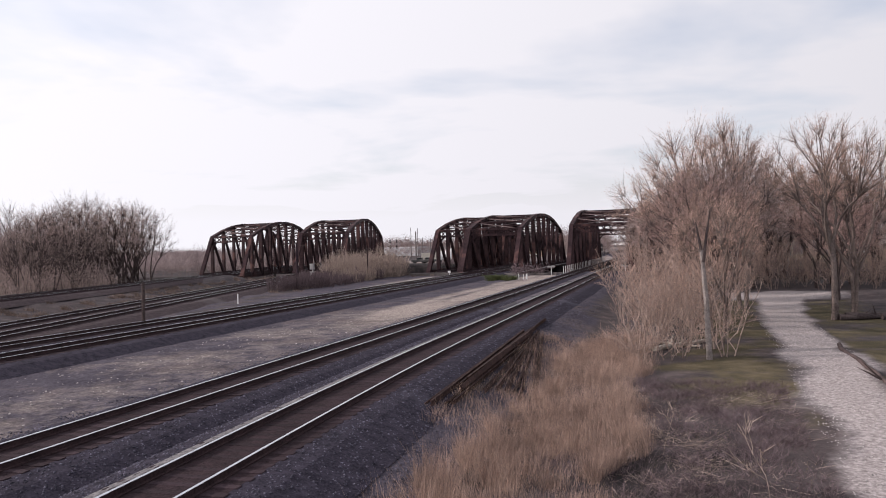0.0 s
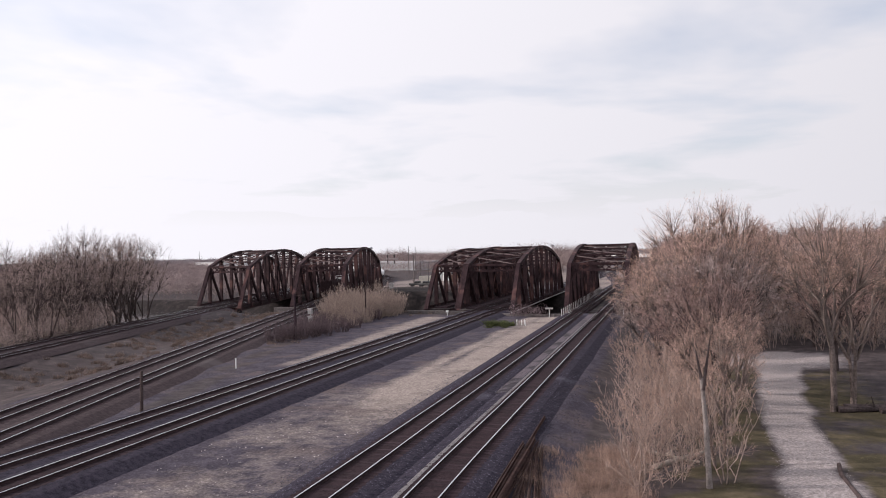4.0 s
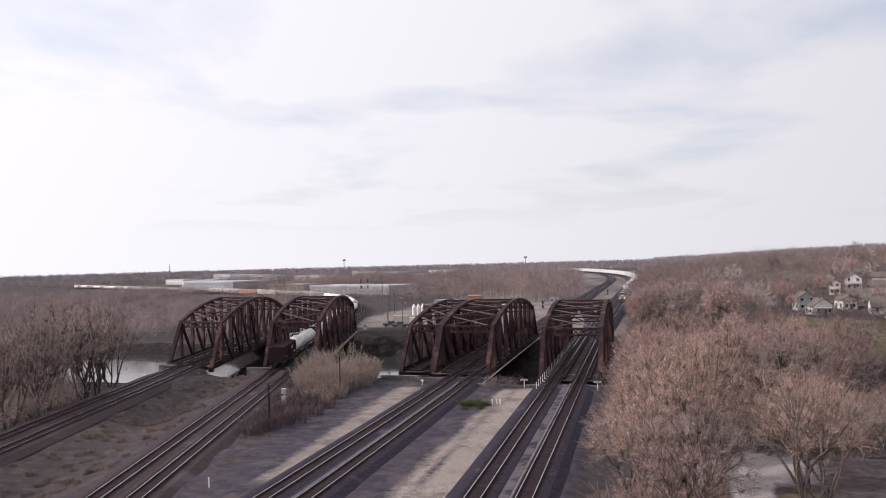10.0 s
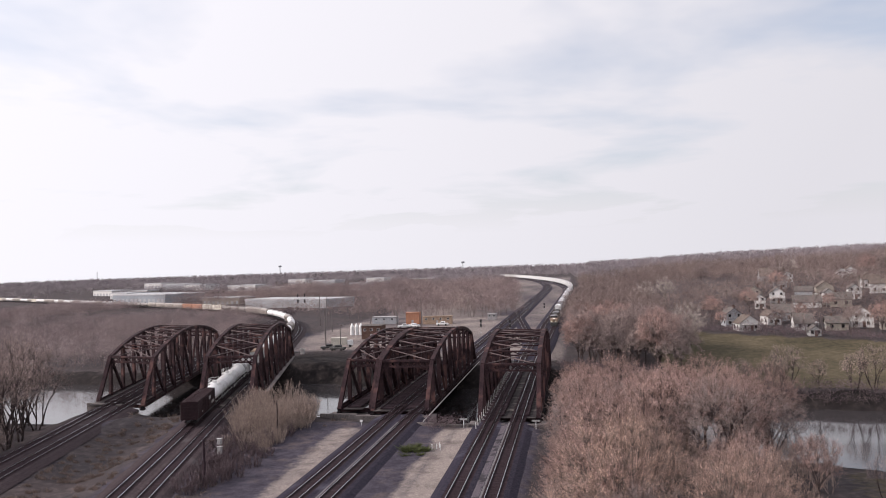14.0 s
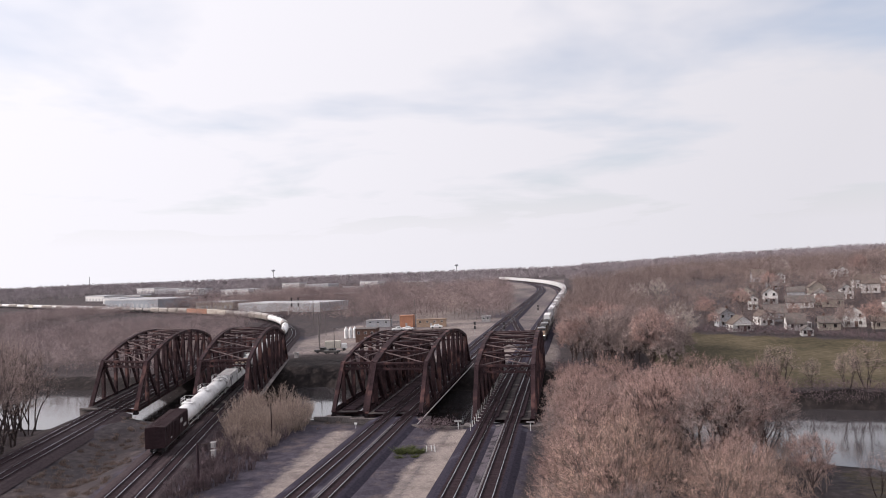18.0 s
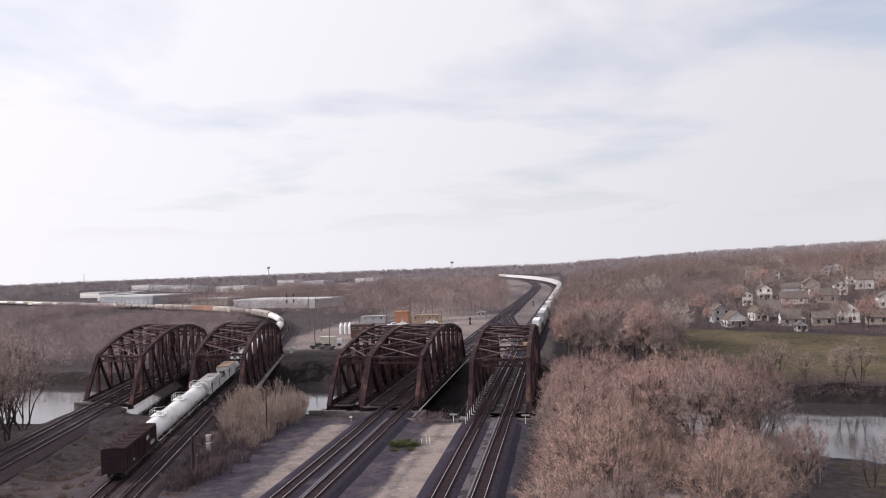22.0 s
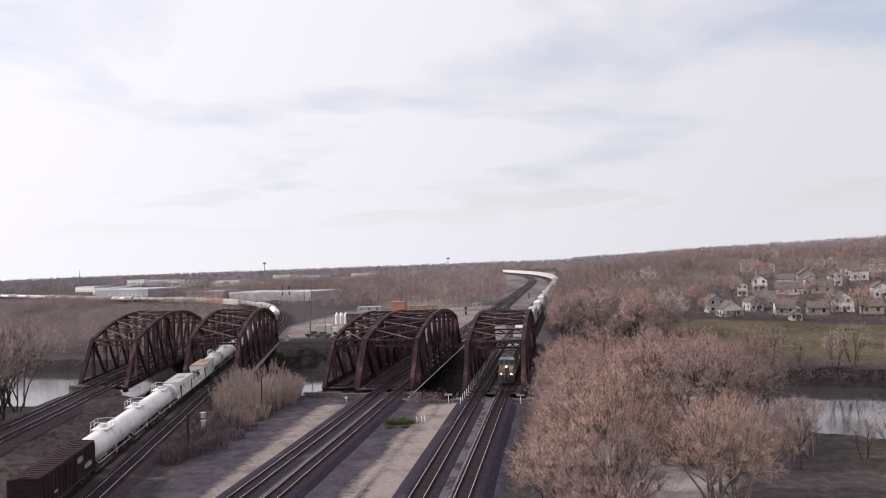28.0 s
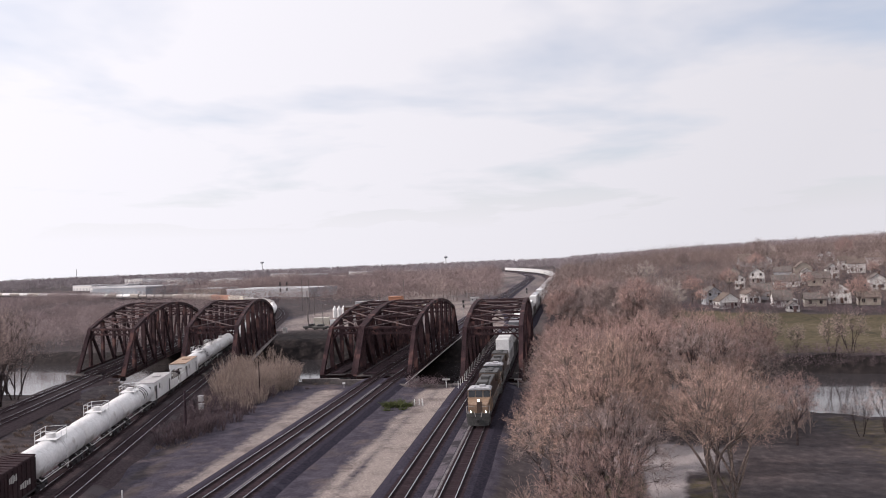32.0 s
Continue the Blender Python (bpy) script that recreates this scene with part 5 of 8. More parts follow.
def slow_train():
    cars = [(boxcar("dark brown boxcar with ribbed roof leading the freight train", marks=True), 17.5)]
    t1 = tank_car("white tank car with railed dome platform")
    cars.append((t1, 15.2))
    cars.append((copy_thing(t1, Matrix()), 15.2))
    t2 = tank_car("white tank car with grey straps and a railed platform", hoops=True)
    cars.append((t2, 15.2))
    cars.append((service_car("white service car with grey roof and open machinery end", M_ROOF_GREY), 18.5))
    cars.append((service_car("white service car with rusty tan roof and open machinery end", M_ROOF_TAN, open_end=-1), 18.5))
    cars.append((copy_thing(t2, Matrix()), 15.2))
    cars.append((copy_thing(t1, Matrix()), 15.2))
    grey = tank_car("soiled grey tank car in the freight train", M_TANK_GREY, rich=False)
    white = tank_car("plain white tank car in the freight train", M_TANK, rich=False)
    hop = hopper("pale covered hopper car in the freight train")
    orange = boxcar("faded orange boxcar in the freight train", M_ORANGE, 16.5, rich=False)
    cream = boxcar("cream boxcar in the freight train", M_CREAM, 16.5, rich=False)
    first = {id(grey), id(white), id(hop), id(orange), id(cream)}
    order = [white, white, white, white, hop, white, white, white, hop, white, white, white, white, hop, hop, hop, grey, grey, grey, cream, cream, orange, orange, hop, hop, hop, hop, grey, grey, grey, grey]
    order += [hop, white, white, hop, white, white, white, hop, white, white, hop, white, hop, hop, white, white, cream, hop, white, white, hop, hop, white, white, hop, cream]
    lengths = {id(grey): 15.2, id(white): 15.2, id(hop): 16.5, id(orange): 16.5, id(cream): 16.5}
    for kind in order:
        if id(kind) in first:
            first.discard(id(kind))
            cars.append((kind, lengths[id(kind)]))
        else:
            cars.append((copy_thing(kind, Matrix()), lengths[id(kind)]))

    def lead(t):
        return LINE_B0.s_at_y(148.1 - 4.9 * (t - 10) + 0.022 * (t - 10) ** 2)

    key_train(LINE_B0, cars, lead, [0, 2, 4, 6, 8, 10, 12, 14, 16, 18, 20, 22, 24, 26, 28, 30, 32])


def main_train():
    one = locomotive("amber and grey diesel locomotive with lit headlights", True)
    two = locomotive("dark brown diesel locomotive trailing the first", False)
    cars = [(one, 22.6), (two, 22.6)]
    a = well_car("container car with pale stacked containers", M_ROOF_GREY, M_WHITE)
    b = well_car("container car with a single dark container", M_LOCO_DARK, None)
    c = well_car("container car with pale blue-grey containers", M_LOCO_ROOF, M_LOCO_ROOF)
    cars += [(a, 19.5), (b, 19.5), (c, 19.5)]
    for kind in (a, c, b, a, b, a, c, b, a):
        cars.append((copy_thing(kind, Matrix()), 19.5))
    rack = autorack("white autorack car far back in the train")
    cars.append((rack, 27.0))
    for _ in range(34):
        cars.append((copy_thing(rack, Matrix()), 27.0))

    def lead(t):
        u = 32 - t
        return LINE_E1.s_at_y(97.0 + 12.2 * u + 0.035 * u * u)

    key_train(LINE_E1, cars, lead, [0, 2, 4, 6, 8, 10, 12, 14, 16, 18, 20, 22, 24, 26, 28, 30, 32])


slow_train()
main_train()

# ---- things beside the tracks ----


def ground_at(x, y):
    return float(ground_z(x, y))


def wooden_post(x, y, h, r, label, lean=0.0):
    t = base("post", Matrix.Translation((x, y, ground_at(x, y) - 0.2)), label, "post", "posts by the tracks")
    bm = bmesh.new()
    rod(bm, (0, 0, 0), (lean * h, 0, h + 0.2), r, r * 0.85, 8)
    part("shaft", bm, M_WOOD_POST, t)
    return t


def utility_pole(x, y, h, label, arm=0.0, lamp=False, pale=False, r=0.16):
    t = base("utility_pole", Matrix.Translation((x, y, ground_at(x, y) - 0.3)), label, "utility pole", "utility poles")
    bm = bmesh.new()
    rod(bm, (0, 0, 0), (0, 0, h + 0.3), r, r * 0.65, 10)
    part("shaft", bm, M_CONCRETE if pale else M_TIE, t)
    if arm:
        bm = bmesh.new()
        beam(bm, (0, 0, h), (arm, 0, h + 0.15), 0.09, 0.10)
        rod(bm, (0, 0, h - 0.7), (arm * 0.7, 0, h + 0.06), 0.03, sides=6)
        part("arm", bm, M_WOOD_POST, t)
    if lamp:
        bm = bmesh.new()
        box(bm, (0.7, 0.3, 0.16), Matrix.Translation((arm + 0.2, 0, h + 0.12)), 0.04)
        part("lamp_head", bm, M_ROOF_GREY, t)
    return t


wooden_post(-25.9, 47.0, 3.2, 0.13, "weathered wooden post standing in grey gravel", 0.02)
utility_pole(-38.3, 95.2, 6.2, "dark short utility pole beside the empty track", 1.6, r=0.22)
utility_pole(-38.6, 121.5, 6.6, "thin dark pole standing in the pale bushes", 0, r=0.11)


def marker(x, y, h, label, wide=0.12, head=None, name="marker_post"):
    t = base(name, Matrix.Translation((x, y, ground_at(x, y) - 0.1)), label, "marker post", "white marker posts")
    bm = bmesh.new()
    box(bm, (wide, 0.06, h + 0.1), Matrix.Translation((0, 0, (h + 0.1) / 2)), 0.01)
    part("stake", bm, M_WHITE, t)
    if head:
        bm = bmesh.new()
        box(bm, (head[0], 0.05, head[1]), Matrix.Translation((0, -0.06, h)), 0.01)
        part("plate", bm, M_WHITE, t)
    return t


marker(-31.6, 69.0, 1.0, "white marker stake in the gravel")
marker(-27.6, 133.2, 0.9, "small white sign beside the bridge approach", 0.08, (0.5, 0.35))
for k, (x, y) in enumerate(((-11.6, 115.6), (-11.0, 116.2), (-10.3, 115.4), (-10.7, 117.0))):
    marker(x, y, 0.9 - 0.1 * (k % 2), "short pale stake beside the green weeds")


def t_sign(x, y):
    t = base("clearance_sign", Matrix.Translation((x, y, ground_at(x, y) - 0.1)), "pale T-shaped clearance board by the bridge end", "sign", "clearance boards")
    bm = bmesh.new()
    box(bm, (0.12, 0.12, 1.5), Matrix.Translation((0, 0, 0.75)), 0.01)
    part("post", bm, M_WHITE, t)
    bm = bmesh.new()
    box(bm, (1.3, 0.08, 0.28), Matrix.Translation((0, -0.1, 1.5)), 0.01)
    part("board", bm, M_ROOF_GREY, t)


t_sign(-9.0, 131.6)
t_sign(3.4, 130.6)


def walkway():
    """Plank walk with railing posts along the main bridge's western side."""
    w = base("bridge_walkway", Matrix.Translation((-6.4, 128.0, 0)), "narrow walkway with pale railing posts along the bridge deck", "walkway")
    bm = bmesh.new()
    box(bm, (1.0, 88.0, 0.08), Matrix.Translation((0.35, 44.0, -0.42)))
    part("planking", bm, M_TIE, w)
    for k in range(30):
        bm = bmesh.new()
        y = 0.6 + k * 2.9
        box(bm, (0.10, 0.10, 1.35), Matrix.Translation((-0.12, y, 0.22)), 0.01)
        box(bm, (0.5, 0.08, 0.08), Matrix.Translation((0.1, y, -0.36)))
        part("railing_post", bm, M_WHITE if k < 5 else M_ROOF_GREY, w)
    for z in (0.45, 0.85):
        bm = bmesh.new()
        rod(bm, (-0.12, 0.6, z), (-0.12, 84.7, z), 0.012, sides=5)
        part("cable", bm, M_STEEL_DARK, w)


walkway()


def pipe_walk():
    w = base("cable_trough", Matrix.Translation((-17.0, 136.0, -0.55)), "thin pale cable trough along the bridge chord", "cable trough")
    bm = bmesh.new()
    beam(bm, (0, 0, 0), (0.15, 84, 0), 0.16, 0.12)
    part("trough", bm, M_ROOF_GREY, w)
    for k in range(12):
        bm = bmesh.new()
        box(bm, (0.5, 0.08, 0.08), Matrix.Translation((-0.25, 3 + 7 * k, -0.1)))
        part("bracket", bm, M_STEEL_DARK, w)
    w2 = base("cable_trough", Matrix.Translation((-52.0, 139.5, -0.55)), "grey timber walkway along the outer chord of the bridge", "walkway")
    bm = bmesh.new()
    d = Vector((-math.sin(radians(B_TURN)), math.cos(radians(B_TURN)), 0))
    beam(bm, (0, 0, 0), d * 104, 1.0, 0.14)
    part("planking", bm, M_CONCRETE, w2)
    w2.name = "bridge_walkway"


pipe_walk()


def retaining_wall():
    t = base("retaining_wall", Matrix.Translation((0, 0, 0)), "low grey concrete wall between the bridge ends", "wall")
    for k in range(5):
        a = Vector((-17.6 + 1.9 * k, 134.0 - 0.45 * k, -1.0))
        b = Vector((-17.6 + 1.9 * (k + 1) - 0.05, 134.0 - 0.45 * (k + 1), -1.0))
        bm = bmesh.new()
        beam(bm, a, b, 0.5, 1.5)
        part("wall_block", bm, M_CONCRETE, t)


retaining_wall()


def relay_case():
    t = base("relay_case", Matrix.Translation((-42.6, 108.8, ground_at(-42.6, 108.8) - 0.1)), "pale signal relay cabinets stacked on a post", "signal cabinet")
    bm = bmesh.new()
    rod(bm, (0, 0, 0), (0, 0, 3.3), 0.08)
    part("post", bm, M_ROOF_GREY, t)
    for z, h in ((1.5, 1.1), (2.85, 0.8)):
        bm = bmesh.new()
        box(bm, (0.62, 0.5, h), Matrix.Translation((0, -0.2, z)), 0.04)
        box(bm, (0.82, 0.62, 0.08), Matrix.Translation((0, -0.2, z + h / 2 + 0.04)), 0.02)
        c = part("cabinet", bm, M_ROOF_GREY, t)
        bm = bmesh.new()
        box(bm, (0.5, 0.02, h - 0.15), Matrix.Translation((0, -0.49, z)))
        part("cabinet_door", bm, M_ROOF_GREY, c)


relay_case()


def rail_pile():
    """Old rails lying beside the ballast."""
    rng = random.Random(8)
    t = base("rail_pile", None, "heap of rusty discarded rails lying beside the ballast", "rail pile")

    def bed(x, y):
        return max(ground_at(x, y), float(np.interp(x, [1.5, 2.0, 3.3, 3.4], [-0.20, -0.27, -0.75, -9])))

    for k in range(20):
        u = k / 19
        if k < 13:
            x0, y0 = 2.95 + 0.95 * u + rng.uniform(-0.08, 0.08), 23.4 + rng.uniform(0.0, 5.5) * (k > 1)
            x1, y1 = 2.55 + 0.9 * u + rng.uniform(-0.1, 0.1), 43.0 + (9.0 if k == 2 else 0.0) + rng.uniform(-2.5, 1.2)
        else:
            x0, y0 = 4.0 + 1.6 * (k - 13) / 6 + rng.uniform(-0.1, 0.1), 28.0 + rng.uniform(-1.0, 2.5)
            x1, y1 = 3.2 + 0.3 * (k - 13) / 6, 42.0 + rng.uniform(-1.5, 1.5)
        lift = rng.uniform(0.06, 0.36 if k < 13 else 0.16)
        a, b = Vector((x0, y0, bed(x0, y0) + lift)), Vector((x1, y1, bed(x1, y1) + lift + 0.05))
        bm = bmesh.new()
        m, n = between(a, b)
        m = m @ Matrix.Rotation(rng.uniform(-0.9, 0.9), 4, "X")
        for size, off in (((n, 0.13, 0.02), -0.07), ((n, 0.02, 0.12), 0), ((n, 0.065, 0.04), 0.07)):
            box(bm, size, m @ Matrix.Translation((0, 0, off)))
        part("old_rail", bm, M_OLD_RAIL, t)


M_SNAG = surface("dead_bark", (0.13, 0.110, 0.105), (0.34, 0.300, 0.285), 2.5, 0.9, 0.0, 0.6, 6)
M_OLD_RAIL = surface("old_rusty_rail", (0.020, 0.012, 0.012), (0.070, 0.042, 0.038), 1.5, 0.85, 0.0, 0.3, 8)
rail_pile()


def log(x0, y0, x1, y1, r, label, mat, seed=1):
    rng = random.Random(seed)
    a, b = Vector((x0, y0, ground_at(x0, y0) + r * 0.8)), Vector((x1, y1, ground_at(x1, y1) + r * 0.8))
    t = base("fallen_log", None, label, "log", "fallen logs")
    n, k = 8, 9
    m, _ = between(a, b)
    v, f = [], []
    for i in range(n + 1):
        c = a + (b - a) * i / n + Vector((rng.uniform(-0.1, 0.1), 0, rng.uniform(-0.03, 0.05)))
        for j in range(k):
            g = 2 * math.pi * j / k
            v.append(c + (m.col[1].xyz * math.cos(g) + m.col[2].xyz * math.sin(g)) * r * (1 - 0.06 * i) * rng.uniform(0.85, 1.1))
    for i in range(n):
        f += [(i * k + j, i * k + (j + 1) % k, (i + 1) * k + (j + 1) % k, (i + 1) * k + j) for j in range(k)]
    f += [tuple(range(k - 1, -1, -1)), tuple(range(n * k, n * k + k))]
    raw("stem", v, f, mat, t)
    for k in range(3):
        bm = bmesh.new()
        s = a + (b - a) * rng.uniform(0.3, 0.9)
        rod(bm, s, s + Vector((rng.uniform(-0.8, 0.8), rng.uniform(-0.4, 0.6), rng.uniform(0.3, 0.9))), r * 0.35, 0.01, 6)
        part("broken_branch", bm, mat, t)


log(18.9, 45.0, 18.3, 30.5, 0.13, "grey fallen log lying along the gravel path", M_WOOD_POST, 2)
log(9.6, 43.0, 12.6, 47.0, 0.16, "pale fallen log in the brush", M_BARK_PALE, 4)
log(9.2, 46.5, 12.0, 44.5, 0.10, "thin broken log in the brush", M_BARK_PALE, 5)
# broken pale trunk standing by the brush
snag = base("dead_trunk", Matrix.Translation((12.25, 40.0, ground_at(12.25, 40.0) - 0.2)), "pale dead tree trunk with broken top", "dead tree")
_bm = bmesh.new()
rod(_bm, (0, 0, 0), (-0.08, 0, 3.0), 0.15, 0.125, 10)
rod(_bm, (-0.08, 0, 2.98), (-0.25, 0.1, 5.6), 0.125, 0.09, 10)
part("trunk", _bm, M_SNAG, snag)
for _a, _b, _r in (((-0.2, 0.05, 5.0), (0.2, 0.2, 7.6), 0.10), ((-0.25, 0.1, 5.5), (-0.5, 0.0, 7.0), 0.09)):
    _bm = bmesh.new()
    rod(_bm, _a, _b, _r, 0.03, 7)
    part("broken_limb", _bm, M_BARK, snag)


# heap of old logs behind the forked tree
log(21.9, 60.2, 25.6, 60.9, 0.26, "dark rotten log in a heap behind the forked tree", M_BARK, 11)
log(22.4, 60.9, 26.9, 61.4, 0.30, "dark rotten log in a heap behind the forked tree", M_BARK, 12)
log(24.6, 60.0, 28.6, 60.9, 0.24, "dark rotten log in a heap behind the forked tree", M_BARK, 13)
log(26.0, 61.6, 27.6, 60.2, 0.16, "short pale log lying on the heap of logs", M_BARK_PALE, 14)


# ---- signals ----


def signal_gantry(x, y, heads, span, turn, h, label):
    t = base("signal_gantry", Matrix.LocRotScale((x, y, ground_at(x, y) - 0.2), Euler((0, 0, radians(turn))), None), label, "signal gantry", "railway signals")
    for s in (-1, 1):
        bm = bmesh.new()
        rod(bm, (s * span / 2, 0, 0), (s * span / 2, 0, h), 0.20, 0.16)
        part("mast", bm, M_ROOF_GREY, t)
    bm = bmesh.new()
    for z in (h - 0.2, h + 0.7):
        beam(bm, (-span / 2 - 0.5, 0, z), (span / 2 + 0.5, 0, z), 0.2, 0.2)
    n = max(4, int(span))
    for k in range(n):
        beam(bm, (-span / 2 + span * k / n, 0, h - 0.2 if k % 2 else h + 0.7), (-span / 2 + span * (k + 1) / n, 0, h + 0.7 if k % 2 else h - 0.2), 0.12, 0.12)
    part("truss_beam", bm, M_ROOF_GREY, t)
    for k in range(heads):
        u = -span / 2 + span * (k + 0.5) / heads
        for z in (h + 2.4, h - 1.6):
            bm = bmesh.new()
            box(bm, (0.9, 0.25, 2.3), Matrix.Translation((u, -0.3, z)), 0.05)
            hd = part("signal_head", bm, M_BLACK, t)
            for j in range(3):
                bm = bmesh.new()
                rod(bm, (u, -0.40, z - 0.7 + 0.7 * j), (u, -0.70, z - 0.7 + 0.7 * j), 0.20, sides=10)
                part("hood", bm, M_BLACK, hd)


signal_gantry(-172.0, 500.0, 2, 9.0, 22, 8.5, "signal gantry with black heads over the curving tracks")
signal_gantry(-300.0, 640.0, 3, 14.0, 40, 8.0, "far signal gantry with three pairs of black heads")


def dwarf_signal(x, y, h, label):
    t = base("signal_mast", Matrix.Translation((x, y, ground_at(x, y) - 0.2)), label, "railway signal", "railway signals")
    bm = bmesh.new()
    rod(bm, (0, 0, 0), (0, 0, h), 0.10)
    box(bm, (0.6, 0.6, 0.4), Matrix.Translation((0, 0, 0.3)))
    part("mast", bm, M_ROOF_GREY, t)
    for z in (h - 0.3, h - 2.0):
        bm = bmesh.new()
        box(bm, (0.8, 0.3, 1.3), Matrix.Translation((0.1, -0.2, z)), 0.06)
        hd = part("signal_head", bm, M_BLACK, t)
        for j in (-0.35, 0.35):
            bm = bmesh.new()
            rod(bm, (0.1, -0.35, z + j), (0.1, -0.6, z + j), 0.16, sides=10)
            part("hood", bm, M_BLACK, hd)


dwarf_signal(-27.0, 309.0, 5.5, "black signal on a short mast beside the main tracks")
dwarf_signal(-15.3, 309.5, 5.0, "black signal on a short mast beside the main tracks")
dwarf_signal(-6.8, 450.0, 4.0, "small black signal beside the crossover")


def cabin(x, y, w, d, h, wall, roof, label, turn=0.0, name="trackside_cabin", doors=1, windows=2, category="building", group="yard buildings"):
    t = base(name, Matrix.LocRotScale((x, y, ground_at(x, y) - 0.15), Euler((0, 0, radians(turn))), None), label, category, group)
    bm = bmesh.new()
    box(bm, (w, d, h), Matrix.Translation((0, 0, h / 2)), 0.03)
    part("wall", bm, wall, t)
    bm = bmesh.new()
    box(bm, (w + 0.4, d + 0.4, 0.22), Matrix.Translation((0, 0, h + 0.10)), 0.03)
    part("roof", bm, roof, t)
    for k in range(doors):
        bm = bmesh.new()
        box(bm, (1.0, 0.06, 2.05), Matrix.Translation((-w / 2 + w * (k + 0.5) / max(doors, 1), -d / 2 - 0.02, 1.05)))
        part("door", bm, M_ROOF_GREY, t)
    for k in range(windows):
        bm = bmesh.new()
        box(bm, (1.0, 0.06, 0.9), Matrix.Translation((-w / 2 + w * (k + 0.5) / windows, -d / 2 - 0.02, h * 0.72)))
        wn = part("window", bm, M_WHITE, t)
        bm = bmesh.new()
        box(bm, (0.85, 0.03, 0.75), Matrix.Translation((-w / 2 + w * (k + 0.5) / windows, -d / 2 - 0.055, h * 0.72)))
        part("pane", bm, M_GLASS_DARK, wn)
    return t


M_BRICK_DARK = surface("dark_brick", (0.075, 0.045, 0.038), (0.15, 0.095, 0.080), 1.5, 0.9, 0.0, 0.3, 8)
M_SIDING_TAN = surface("tan_siding", (0.2516, 0.2262, 0.1968), (0.3552, 0.3276, 0.2870), 0.8, 0.8, 0.0, 0.1, 8)
M_SIDING_GREY = surface("grey_siding", (0.28, 0.29, 0.31), (0.42, 0.43, 0.45), 0.8, 0.8, 0.0, 0.1, 8)
M_SIDING_WHITE = surface("white_siding", (0.5280, 0.5200, 0.5120), (0.6400, 0.6320, 0.6240), 0.8, 0.75, 0.0, 0.1, 8)
M_SHINGLE = surface("grey_shingles", (0.085, 0.075, 0.072), (0.19, 0.17, 0.16), 1.2, 0.95, 0.0, 0.4, 8)
M_SHINGLE_BROWN = surface("brown_shingles", (0.0936, 0.0738, 0.0660), (0.1872, 0.1558, 0.1364), 1.2, 0.95, 0.0, 0.4, 8)
M_ROOF_PALE = surface("pale_flat_roof", (0.32, 0.32, 0.34), (0.50, 0.50, 0.52), 0.1, 0.7, 0.0, 0.0, 8)
M_BLUE_GREY = surface("blue_grey_cladding", (0.22, 0.24, 0.27), (0.32, 0.34, 0.37), 0.1, 0.7, 0.0, 0.0, 8)

cabin(-30.2, 384.0, 4.2, 3.0, 3.0, M_ROOF_GREY, M_ROOF_GREY, "pale grey equipment cabin beside the main tracks")
cabin(-79.0, 245.0, 1.2, 1.0, 1.6, M_ROOF_GREY, M_ROOF_GREY, "small grey cabinet beside the curve", windows=0)
cabin(-68.0, 296.0, 8.0, 7.0, 5.2, M_BRICK_DARK, M_SHINGLE, "dark brick yard hut with flat roof", windows=3)
cabin(-66.5, 366.0, 6.5, 5.0, 5.5, M_ORANGE, M_ORANGE, "orange-brown shed standing in the yard", windows=0)
cabin(-54.0, 362.0, 14.0, 3.0, 3.8, M_ROOF_TAN, M_ROOF_TAN, "long tan trailer in the yard", windows=4)
cabin(-82.0, 372.0, 12.0, 5.0, 3.4, M_SIDING_GREY, M_ROOF_GREY, "low grey shed in the yard", windows=3)
for x, y, h in ((-58.0, 343.0, 14.0), (-76.5, 262.0, 11.0), (-113.0, 364.0, 15.5), (-108.5, 361.0, 15.0), (-87.0, 293.0, 12.0), (-96.0, 330.0, 10.0), (-72.0, 306.0, 9.0), (-64.0, 320.0, 9.5)):
    utility_pole(x, y, h, "tall pale pole in the yard", pale=True, r=0.20)
utility_pole(-70.5, 260.0, 8.5, "yard light on a tall pole", 0.8, True, True)


def pickup(x, y, turn, paint, label):
    t = base("pickup_truck", Matrix.LocRotScale((x, y, ground_at(x, y)), Euler((0, 0, radians(turn))), None), label, "truck", "vehicles in the yard")
    bm = bmesh.new()
    box(bm, (1.95, 5.5, 0.75), Matrix.Translation((0, 0, 0.85)), 0.12)
    box(bm, (1.8, 2.1, 0.75), Matrix.Translation((0, -0.2, 1.55)), 0.2)
    part("body", bm, paint, t)
    bm = bmesh.new()
    box(bm, (1.83, 1.7, 0.42), Matrix.Translation((0, -0.2, 1.6)), 0.1)
    part("window", bm, M_GLASS_DARK, t)
    for sx in (-1, 1):
        for y0 in (-1.7, 1.7):
            bm = bmesh.new()
            rod(bm, (sx * 0.75, y0, 0.4), (sx * 1.0, y0, 0.4), 0.4, sides=14)
            part("wheel", bm, M_BLACK, t)


pickup(-74.0, 257.5, 95, M_LOCO_DARK, "dark pickup truck parked in the yard")
pickup(-69.5, 253.5, 80, M_LOCO_DARK, "dark pickup truck parked in the yard")
pickup(-62.0, 344.0, 70, M_WHITE, "white truck parked in the yard")
pickup(-66.0, 342.0, 110, M_WHITE, "white truck parked in the yard")
pickup(-50.0, 352.0, 90, M_WHITE, "white truck parked in the yard")


